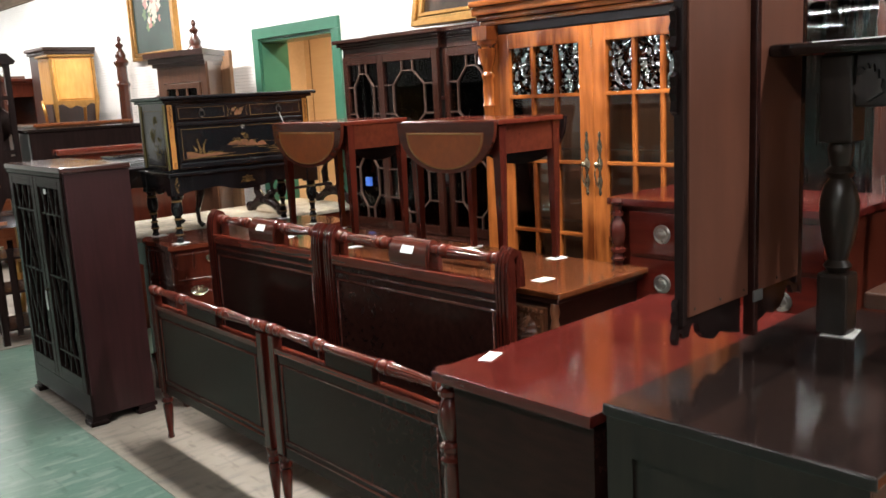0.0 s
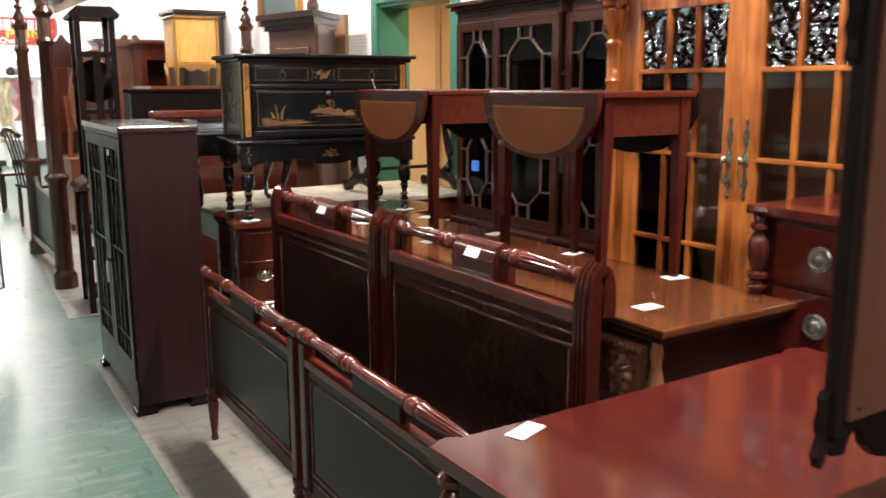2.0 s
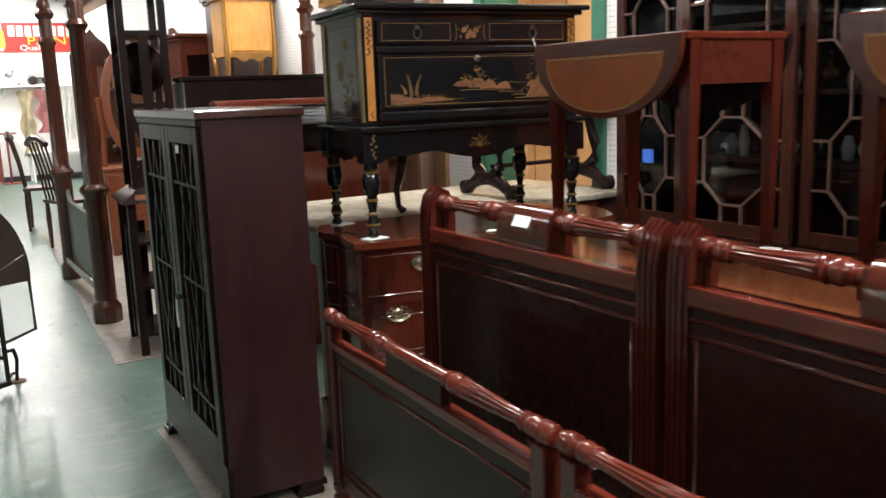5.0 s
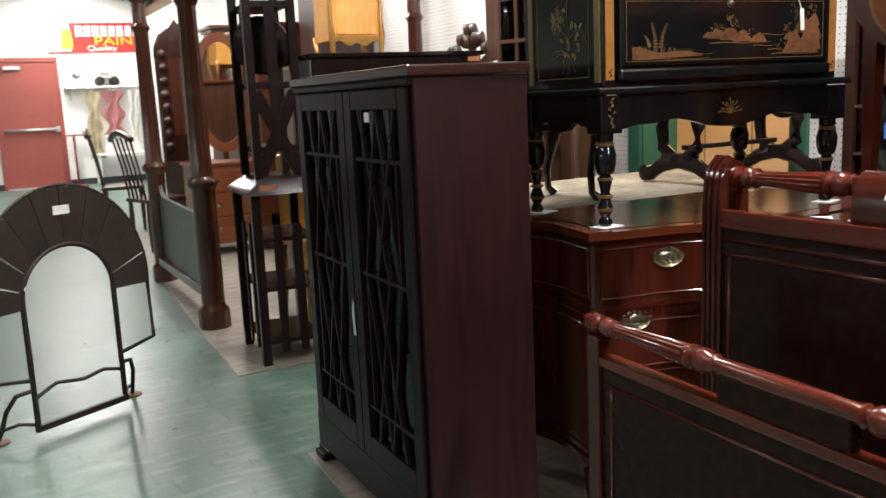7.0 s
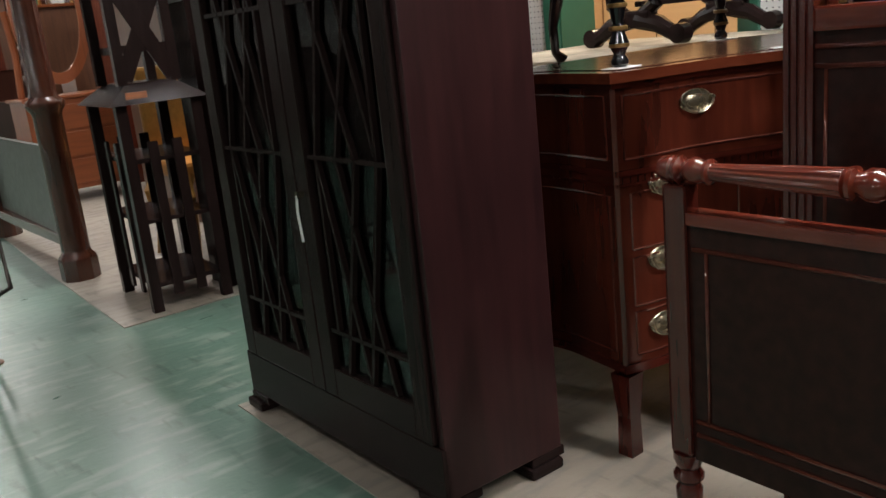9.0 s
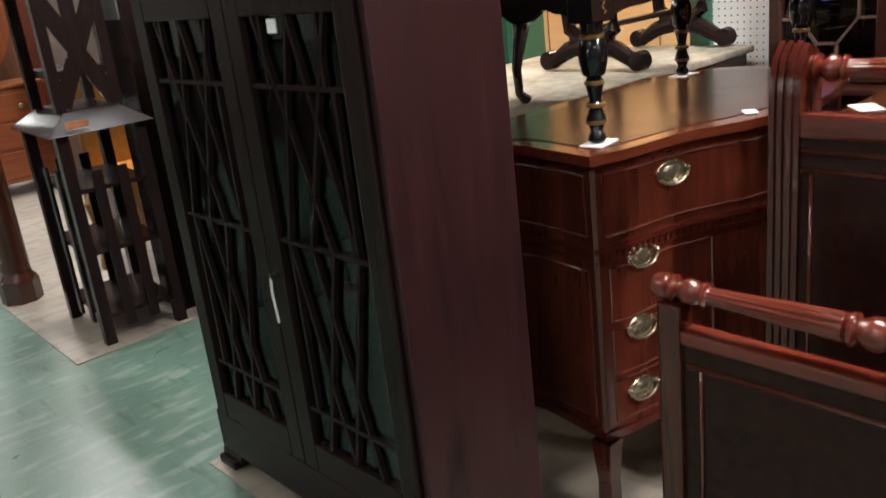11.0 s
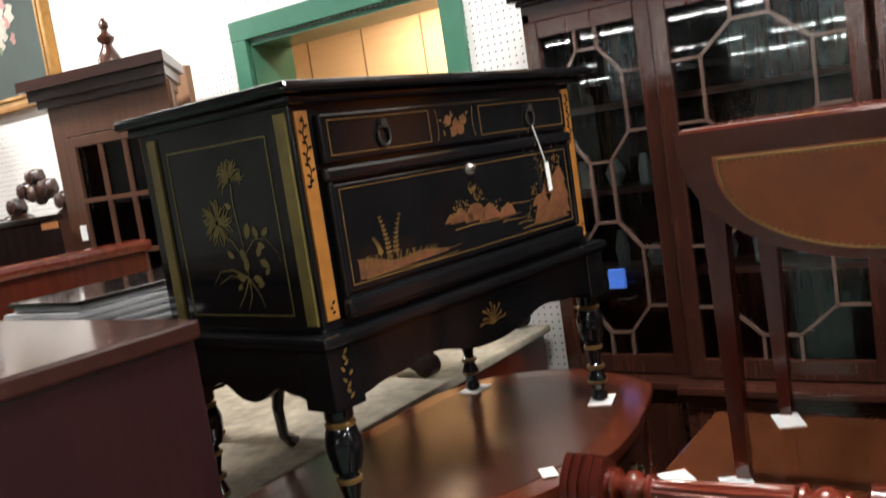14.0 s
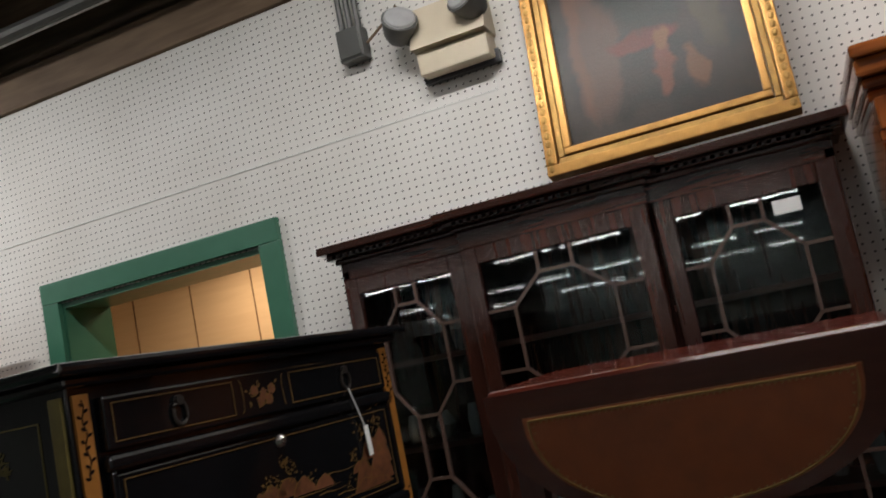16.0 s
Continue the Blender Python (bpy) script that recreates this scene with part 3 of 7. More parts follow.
# junction box with conduits
jb = thing("junction_box", "grey steel junction box with conduits on the pegboard", "electrical box", pose(WX, 5.29, 2.565))
part("box_body", B((-0.06, 0, -0.046, 0.046, 0, 0.11), bevel=0.006), PIPE_GREY, jb)
part("cover_plate", B((-0.066, -0.06, -0.04, 0.04, 0.008, 0.102), bevel=0.003), PIPE_GREY, jb)
for sy in (-0.03, 0.0, 0.03):
    bm = bmesh.new()
    tube(bm, [(-0.03, sy, 0.1), (-0.03, sy, 0.3), (-0.05, sy, 0.44)], 0.011)
    part("conduit", bm, PIPE_GREY, jb)
bm = bmesh.new()
tube(bm, [(-0.03, -0.05, 0.05), (-0.05, -0.09, 0.06), (-0.03, -0.13, 0.1), (-0.04, -0.18, 0.13)], 0.005)
part("cable", bm, BEAM, jb)

# emergency light
em = thing("emergency_light", "beige twin-head emergency light on the wall", "emergency light", pose(WX, 4.94, 2.425))
part("back_tray", B((-0.03, 0, -0.13, 0.13, -0.012, 0.03), bevel=0.003), DARKBAND, em, "dark tray under the box")
part("battery_box", B((-0.085, 0, -0.118, 0.118, 0.0, 0.075), bevel=0.006), BEIGE, em)
bm = bmesh.new()
prism(bm, [(-0.11, 0.08), (0, 0.075), (0, 0.225), (-0.06, 0.225), (-0.085, 0.15)], 0.25, Matrix(((1, 0, 0, 0), (0, 0, 1, -0.125), (0, 1, 0, 0), (0, 0, 0, 1))))
part("cover", bm, BEIGE, em, "sloping beige cover")
for sy, turn in ((0.15, 35), (-0.095, -20)):
    at = pose(-0.105, sy, 0.165, 0, -62, turn)
    bm = bmesh.new()
    lathe(bm, [(0.012, -0.055), (0.034, -0.045), (0.048, -0.02), (0.057, 0.03), (0.058, 0.038), (0.052, 0.04)], 22, at)
    tube(bm, [at @ Vector((0, 0, -0.05)), (-0.06, sy * 0.9, 0.12), (-0.03, sy * 0.75, 0.1)], 0.009, 8)
    hd = part("lamp_head", bm, PIPE_GREY, em, "round grey lamp head")
    bm = bmesh.new()
    lathe(bm, [(0.051, 0.0405), (0.047, 0.048), (0.03, 0.056), (0.01, 0.06)], 22, at)
    part("lens", bm, GREYGLASS, hd)


def framed_picture(label, m, w, h, frame_w, mats):
    """A picture in a stepped gilt frame, facing local -x, standing on its lower edge."""
    pic = thing("framed_painting", label, "painting", m)
    for k, (i, d, mat) in enumerate(((0, 0.05, GILT), (0.45, 0.035, GILT_DARK), (0.72, 0.042, GILT))):
        a, e = i * frame_w, (i + (0.43, 0.25, 0.28)[k]) * frame_w
        bm = B((-d, 0, -w / 2 + a, w / 2 - a, a, e), (-d, 0, -w / 2 + a, w / 2 - a, h - e, h - a),
               (-d, 0, -w / 2 + a, -w / 2 + e, e, h - e), (-d, 0, w / 2 - e, w / 2 - a, e, h - e), bevel=0.004)
        part("frame_moulding", bm, mat, pic)
    part("canvas", B((-0.02, -0.012, -w / 2 + frame_w * 0.9, w / 2 - frame_w * 0.9, frame_w * 0.9, h - frame_w * 0.9)), mats, pic)
    return pic


big = framed_picture("large dark oil painting in a wide gilt frame on the pegboard", pose(4.36, 4.356, 1.962, 0, 11, 0), 0.655, 0.85, 0.075, OIL)
for k in range(34):
    for sy in (-1, 1):
        bm = bmesh.new()
        bmesh.ops.create_icosphere(bm, subdivisions=1, radius=1, matrix=pose(-0.05, sy * 0.312, 0.02 + k * 0.0245) @ Matrix.Diagonal((0.004, 0.009, 0.013, 1)))
        part("frame_ornament", bm, GILT_DARK, big)
floral = framed_picture("floral oil painting on green ground in a gold frame", pose(WX - 0.002, 8.5, 2.02), 0.92, 1.05, 0.07, CANVAS_GREEN)
for i in range(46):
    a, r = random.random() * 6.28, random.random() ** 0.6
    cy, cz, s = 0.2 * r * math.cos(a), 0.55 + 0.34 * r * math.sin(a), random.uniform(0.02, 0.055)
    bm = bmesh.new()
    prism(bm, [(cy + s * (0.7 + 0.3 * math.cos(5 * k)) * math.cos(k), cz + s * math.sin(k)) for k in (j * 0.628 for j in range(10))], 0.001, Matrix(((0, 0, -1, -0.0202 - i * 2e-5), (1, 0, 0, 0), (0, 1, 0, 0), (0, 0, 0, 1))))
    part("painted_flower", bm, random.choice((PETAL, PETAL, PETAL_PINK, LEAFGREEN)), floral)


# ---- things: the bed boards ----
def headboard(m, width, left_tag):
    """Scrolled mahogany headboard across local y, facing local -x: two reeded scroll posts, panel, turned rail, rolled tablet."""
    h = thing("headboard", "polished mahogany headboard with scrolled posts and turned top rail", "headboard", m, "pair of headboards")
    out = []
    for t in [i / 14 for i in range(15)]:
        if t < 0.5:
            out.append((0.0, 1.96 * t))
        else:
            a = (t - 0.5) / 0.5 * math.radians(200)
            out.append((0.024 - 0.024 * math.cos(a), 0.98 + 0.085 * math.sin(a)))
    centre = out
    for y0 in (0, width - 0.055):
        whole = None
        for k, (oy, wy, extra) in enumerate(((0, 0.055, 0.0), (0.012, 0.009, 0.005), (0.028, 0.009, 0.005), (0.042, 0.009, 0.005))):
            bm = bmesh.new()
            tw = 0.02 + extra
            L, R = [], []
            for i, (x, z) in enumerate(centre):
                a, b = Vector(centre[max(i - 1, 0)]), Vector(centre[min(i + 1, len(centre) - 1)])
                d = (b - a).normalized()
                nrm = Vector((-d.y, d.x)) * tw
                L.append((x + nrm.x, z + nrm.y))
                R.append((x - nrm.x, z - nrm.y))
            rows_ = []
            for side in (0, wy):
                rows_.append([[bm.verts.new((p[0], y0 + oy + side, p[1])) for p in q] for q in (L, R)])
            n_ = len(centre)
            for i in range(n_ - 1):
                (La, Ra), (Lb, Rb) = rows_
                bm.faces.new((La[i], La[i + 1], Lb[i + 1], Lb[i])).smooth = True
                bm.faces.new((Ra[i], Rb[i], Rb[i + 1], Ra[i + 1])).smooth = True
                bm.faces.new((La[i], Ra[i], Ra[i + 1], La[i + 1]))
                bm.faces.new((Lb[i], Lb[i + 1], Rb[i + 1], Rb[i]))
            for i in (0, n_ - 1):
                bm.faces.new((rows_[0][0][i], rows_[1][0][i], rows_[1][1][i], rows_[0][1][i]))
            made = part("reed" if whole else "post", bm, MAHOG, whole or h)
            whole = whole or made
    part("panel", B((-0.012, 0.012, 0.055, width - 0.055, 0.36, 0.93)), MAHOG_PANEL, h, "dark polished panel")
    part("top_stile", B((-0.024, 0.022, 0.055, width - 0.055, 0.93, 0.972), bevel=0.006), MAHOG_Y, h)
    part("bottom_stile", B((-0.022, 0.02, 0.055, width - 0.055, 0.30, 0.36), bevel=0.006), MAHOG_Y, h)
    for z in (0.40, 0.435, 0.872, 0.905):
        g = bmesh.new()
        tube(g, [(-0.014, 0.058, z), (-0.014, width - 0.058, z)], 0.0055, 10)
        part("panel_moulding", g, GLOSS_MAHOG, h)
    for y in (0.075, width - 0.075):
        g = bmesh.new()
        tube(g, [(-0.013, y, 0.435), (-0.013, y, 0.872)], 0.004, 8)
        part("panel_moulding", g, GLOSS_MAHOG, h)
    bm = bmesh.new()
    spindle(bm, width - 0.07, 0.026, pose(0.03, 0.035, 1.04, -90))
    part("turned_rail", bm, MAHOG_Y, h)
    bm = bmesh.new()
    arc = [(0.034 - 0.042 * math.cos(a), 1.0 + 0.072 * math.sin(a)) for a in [math.radians(-50 + 17 * i) for i in range(14)]]
    inner = [(0.034 - 0.03 * math.cos(a), 1.0 + 0.06 * math.sin(a)) for a in [math.radians(-50 + 17 * i) for i in range(14)]]
    prism(bm, arc + inner[::-1], 0.205, Matrix(((1, 0, 0, 0), (0, 0, 1, width / 2 - 0.1025), (0, 1, 0, 0), (0, 0, 0, 1))), smooth=True)
    tb = part("tablet", bm, MAHOG_FACE, h, "rolled veneered tablet")
    for y in (-0.109, 0.1025):
        part("tablet_end", B((0.0, 0.07, width / 2 + y, width / 2 + y + 0.0065, 0.955, 1.06), bevel=0.002), MAHOG, tb)
    card = bmesh.new()
    bar(card, (-0.0035, width / 2 - 0.033, 1.035), (-0.0035, width / 2 + 0.033, 1.035), 0.03, 0.002, (-0.86, 0, 0.5))
    tagged(part("price_card", card, PAPER, tb, "white price card"), "")
    return h


headboard(pose(2.935, 3.735, 0), 0.945, True)
headboard(pose(2.935, 2.685, 0), 1.02, True)


def footboard(m, width):
    """Low footboard: square posts on turned feet, panel, turned reeded rail with a plain tablet below it."""
    f = thing("footboard", "low mahogany footboard with turned reeded rail and dark panel", "footboard", m, "pair of footboards")
    for y in (0.03, width - 0.03):
        bm = bmesh.new()
        box(bm, -0.02, 0.02, y - 0.022, y + 0.022, 0.24, 0.72, bevel=0.006)
        lathe(bm, [(0.013, 0.0), (0.017, 0.012), (0.013, 0.03), (0.02, 0.1), (0.024, 0.17), (0.018, 0.18), (0.027, 0.19), (0.027, 0.2), (0.02, 0.21), (0.026, 0.225), (0.026, 0.24)], 14, pose(0, y, 0))
        part("post", bm, MAHOG, f)
    part("panel", B((-0.01, 0.01, 0.052, width - 0.052, 0.235, 0.655)), MAHOG_PANEL, f, "dark polished panel")
    part("panel_cap", B((-0.02, 0.02, 0.052, width - 0.052, 0.655, 0.678), bevel=0.004), MAHOG_Y, f)
    for z in (0.285, 0.31, 0.615):
        g = bmesh.new()
        tube(g, [(-0.011, 0.06, z), (-0.011, width - 0.06, z)], 0.0045, 8)
        part("panel_moulding", g, GLOSS_MAHOG, f)
    for y in (0.085, width - 0.085):
        g = bmesh.new()
        tube(g, [(-0.011, y, 0.31), (-0.011, y, 0.615)], 0.0035, 8)
        part("panel_moulding", g, GLOSS_MAHOG, f)
    bm = bmesh.new()
    spindle(bm, width + 0.01, 0.024, pose(0, -0.005, 0.742, -90))
    part("turned_rail", bm, MAHOG_Y, f)
    part("tablet", B((-0.014, 0.014, width / 2 - 0.14, width / 2 + 0.14, 0.675, 0.735), bevel=0.005), MAHOG_PANEL, f)
    return f


footboard(pose(2.587, 3.655, 0, 0, 0, -2.0), 1.07)
footboard(pose(2.552, 2.56, 0, 0, 0, -2.0), 1.07)


# ---- glazed bookcase ----
def bookcase():
    b = thing("bookcase", "dark two-door bookcase with lattice glazed doors and red-stained sides", "bookcase", pose(2.425, 5.14, 0, 0, 0, -1.6))
    W, D, H = 0.905, 0.325, 1.326
    part("side", B((0.0, D, 0, 0.02, 0.05, H - 0.03), bevel=0.003), OXBLOOD, b, "plain oxblood stained side")
    part("side", B((0.0, D, W - 0.02, W, 0.05, H - 0.03), bevel=0.003), OXBLOOD, b)
    part("back", B((D - 0.012, D - 0.002, 0.02, W - 0.02, 0.06, H - 0.03)), OXBLOOD, b)
    part("top", B((-0.02, D + 0.005, -0.012, W + 0.012, H - 0.028, H), bevel=0.005), OXBLOOD_TOP, b)
    part("cornice_moulding", B((-0.016, 0.0, 0.0, W, H - 0.05, H - 0.028), bevel=0.006), EBONY, b)
    part("plinth", B((-0.008, 0.012, 0.0, W, 0.05, 0.17), bevel=0.003), EBONY, b)
    part("bottom_shelf", B((0.012, D - 0.012, 0.02, W - 0.02, 0.15, 0.17)), OXBLOOD, b)
    for z in (0.44, 0.71, 0.97):
        part("shelf", B((0.04, D - 0.012, 0.02, W - 0.02, z, z + 0.018)), OXBLOOD, b)
    for y in (0.0, W - 0.1):
        for x in (-0.012, D - 0.09):
            bm = bmesh.new()
            box(bm, x, x + 0.1, y, y + 0.1, 0.028, 0.05, bevel=0.004)
            box(bm, x - 0.012, x + 0.085, y - (0.012 if y == 0 else -0.025), y + (0.085 if y == 0 else 0.112), 0.004, 0.03, bevel=0.008)
            part("foot", bm, EBONY, b)
    z0, z1 = 0.175, H - 0.052
    for k in range(2):
        y0 = 0.022 + k * (W / 2 - 0.02)
        y1 = y0 + W / 2 - 0.024
        fr = B((-0.012, 0.012, y0, y0 + 0.055, z0, z1), (-0.012, 0.012, y1 - 0.055, y1, z0, z1), (-0.012, 0.012, y0 + 0.055, y1 - 0.055, z1 - 0.055, z1), (-0.012, 0.012, y0 + 0.055, y1 - 0.055, z0, z0 + 0.075), bevel=0.003)
        d = part("door", fr, EBONY, b, "ebonised door with diagonal glazing bars")
        a, c, lo, hi = y0 + 0.055, y1 - 0.055, z0 + 0.075, z1 - 0.055
        w, hh = c - a, hi - lo
        segs = [((0, 0.86), (1, 0.86)), ((0, 0.52), (1, 0.52)), ((0, 0.1), (1, 0.1)), ((0.2, 1), (0.2, 0.86)), ((0.8, 1), (0.8, 0.86)),
                ((0.12, 1.0), (0.62, 0.52)), ((0.62, 0.52), (0.2, 0.0)), ((0.88, 1.0), (0.38, 0.52)), ((0.38, 0.52), (0.8, 0.0)),
                ((0.12, 0.86), (0.12, 0.52)), ((0.88, 0.52), (0.88, 0.1)), ((0.5, 1.0), (0.12, 0.52)), ((0.5, 1.0), (0.88, 0.52)), ((0.12, 0.52), (0.5, 0.0)), ((0.88, 0.52), (0.5, 0.0))]
        for (p, q), (r, s) in segs:
            g = bmesh.new()
            bar(g, (-0.002, a + w * p, lo + hh * q), (-0.002, a + w * r, lo + hh * s), 0.010, 0.012, (-1, 0, 0))
            part("glazing_bar", g, EBONY, d)
        pane = part("pane", B((0.004, 0.007, a - 0.004, c + 0.004, lo - 0.004, hi + 0.004)), GLASS, d)
    part("lock_key", B((-0.03, -0.012, W / 2 - 0.03, W / 2 - 0.022, 0.66, 0.675)), BRASS, b)
    bm = bmesh.new()
    tube(bm, [(-0.028, W / 2 - 0.026, 0.665), (-0.03, W / 2 - 0.024, 0.63), (-0.03, W / 2 - 0.031, 0.56)], 0.003, 5)
    part("key_string", bm, PAPER, b, "white string tag on the key")
    part("price_tag", B((-0.016, -0.013, 0.258, 0.288, 1.187, 1.213)), PAPER, b, "small white price tag")
    return b


bookcase()


# ---- serpentine desk ----
def offset_outline(pts, d):
    n_, out = len(pts), []
    for i in range(n_):
        a, b = Vector(pts[i - 1]), Vector(pts[(i + 1) % n_])
        t = (b - a).normalized()
        out.append((pts[i][0] - t.y * d, pts[i][1] + t.x * d))
    return out


def smooth_outline(ctrl, n_=6):
    """Catmull-Rom through control points; a point marked with a third value is a hard corner."""
    out, k = [], len(ctrl)
    for i in range(k):
        p0, p1, p2, p3 = (Vector(ctrl[(i + j) % k][:2]) for j in (-1, 0, 1, 2))
        if len(ctrl[i]) > 2:
            p0 = p1
        if len(ctrl[(i + 1) % k]) > 2:
            p3 = p2
        for j in range(n_):
            t = j / n_
            v = 0.5 * ((2 * p1) + (p2 - p0) * t + (2 * p0 - 5 * p1 + 4 * p2 - p3) * t * t + (3 * p1 - p0 - 3 * p2 + p3) * t ** 3)
            out.append((v.x, v.y))
    return out


def oval_pull(parent, m, mat, w=0.044, h=0.026):
    """Oval plate with a hanging bail, in the local xz plane, facing local -y."""
    bm = bmesh.new()
    lathe(bm, [(1.0, 0), (1.0, 0.002), (0.94, 0.0035), (0.86, 0.002), (0.6, 0.0025), (0.52, 0.0045), (0.3, 0.006), (0.08, 0.0065)], 28, m @ pose(0, 0, 0, 90) @ Matrix.Diagonal((w, h, 1, 1)))
    plate = part("pull_plate", bm, mat, parent)
    bm = bmesh.new()
    tube(bm, [m @ Vector((w * 0.95 * math.cos(a), -0.012, 0.004 + h * 1.15 * math.sin(a))) for a in [math.radians(180 + 180 * i / 12) for i in range(13)]], 0.003, 6)
    for s in (-1, 1):
        lathe(bm, [(0.005, 0), (0.006, 0.008), (0.003, 0.014)], 8, m @ pose(s * w * 0.95, 0, 0.004, 90))
    part("bail", bm, mat, plate)
    return plate


DESK = smooth_outline([(2.864, 5.03, 1), (2.95, 5.0), (3.12, 4.965), (3.3, 4.885), (3.5, 4.85), (3.72, 4.88), (3.9, 4.93, 1), (3.97, 5.05), (4.0, 5.2), (3.92, 5.38), (3.75, 5.47, 1), (3.3, 5.485), (2.95, 5.5, 1), (2.885, 5.38), (2.9, 5.25), (2.88, 5.12)])
desk = thing("serpentine_desk", "mahogany serpentine desk with oval brass pulls", "desk")
TZ = 0.875
for (o, z, dz, mat, nm) in ((0.0, TZ - 0.022, 0.022, MAHOG_TOP, "top"), (0.012, TZ - 0.034, 0.0115, MAHOG, "top_moulding"), (0.02, 0.225, TZ - 0.26, DESK_FACE, "carcass"), (0.012, 0.205, 0.02, MAHOG, "base_moulding"), (0.014, 0.655, 0.012, MAHOG, "waist_moulding"), (0.016, 0.632, 0.006, MAHOG, "waist_moulding")):
    bm = bmesh.new()
    prism(bm, offset_outline(DESK, o), dz, pose(0, 0, z), smooth=True)
    part(nm, bm, mat, desk)
bm = bmesh.new()
DC = Vector((3.42, 5.19))
prism(bm, [(DC.x + (x - DC.x) * 0.9, DC.y + (y - DC.y) * 0.82) for x, y in DESK], 0.0012, pose(0, 0, TZ + 0.0005))
part("leather_inlay", bm, DESK_LEATHER, desk, "worn dark brown writing surface")
front = offset_outline(DESK, 0.02)


def along_front(x):
    """A point and heading on the desk's serpentine front at world x."""
    for a, b in zip(front, front[1:]):
        if a[0] <= x <= b[0] and a[1] < 5.1:
            t = (x - a[0]) / (b[0] - a[0])
            return Vector((x, a[1] + t * (b[1] - a[1]), 0)), math.degrees(math.atan2(b[1] - a[1], b[0] - a[0]))
    return Vector((x, 5.0, 0)), 0


def bead_loop(x0, x1, z0, z1):
    """A fine raised bead round a drawer on the curved front."""
    xs = [x0 + (x1 - x0) * i / 10 for i in range(11)]
    loop = [along_front(x)[0] + Vector((0, -0.001, z0)) for x in xs] + [along_front(x)[0] + Vector((0, -0.001, z1)) for x in reversed(xs)]
    bm = bmesh.new()
    tube(bm, loop + [loop[0]], 0.0032, 6)
    return bm


for (x0, x1, z0, z1) in ((2.905, 3.36, 0.69, 0.825), (2.915, 3.2, 0.49, 0.615), (2.915, 3.2, 0.36, 0.47), (2.915, 3.2, 0.245, 0.345), (3.4, 3.85, 0.69, 0.825)):
    part("drawer_bead", bead_loop(x0, x1, z0, z1), GLOSS_MAHOG, desk)
side = [p for p in front if p[0] < 2.99 and p[1] > 5.0]
side = sorted(side, key=lambda p: p[1])


def on_side(y):
    for p, q in zip(side, side[1:]):
        if p[1] <= y <= q[1]:
            t = (y - p[1]) / (q[1] - p[1] + 1e-9)
            return p[0] + t * (q[0] - p[0]) - 0.001
    return side[0][0]


for z0, z1 in ((0.69, 0.825), (0.25, 0.61)):
    ys = [5.07 + 0.36 * i / 8 for i in range(9)]
    loop = [(on_side(y), y, z0) for y in ys] + [(on_side(y), y, z1) for y in reversed(ys)]
    bm = bmesh.new()
    tube(bm, loop + [loop[0]], 0.003, 6)
    part("side_bead", bm, GLOSS_MAHOG, desk)
for (x, z) in ((3.1, 0.79), (3.003, 0.625), (2.993, 0.458), (2.99, 0.305), (3.62, 0.76)):
    p, ang = along_front(x)
    oval_pull(desk, pose(p.x, p.y, z, 0, 0, ang), BRASS)
for i in range(26):
    p, ang = along_front(2.9 + i * 0.018)
    bm = bmesh.new()
    bmesh.ops.create_cube(bm, size=1, matrix=pose(p.x, p.y - 0.002, 0.645, 0, 0, ang) @ Matrix.Diagonal((0.007, 0.006, 0.014, 1)))
    part("flute", bm, MAHOG, desk)
for (x, y, s) in ((2.89, 5.045, 1), (2.93, 5.46, 1), (3.88, 4.96, 1), (3.72, 5.43, 1), (3.2, 4.95, 1)):
    bm = bmesh.new()
    for (w0, w1, za, zb) in ((0.026, 0.018, 0.206, 0.1), (0.018, 0.02, 0.1, 0.004)):
        a = [bm.verts.new((x + i * w0, y + j * w0, za)) for i, j in ((-1, -1), (1, -1), (1, 1), (-1, 1))]
        b = [bm.verts.new((x + i * w1, y + j * w1, zb)) for i, j in ((-1, -1), (1, -1), (1, 1), (-1, 1))]
        for i in range(4):
            bm.faces.new((a[i], a[(i + 1) % 4], b[(i + 1) % 4], b[i]))
        bm.faces.new(b)
    part("leg", bm, MAHOG, desk)


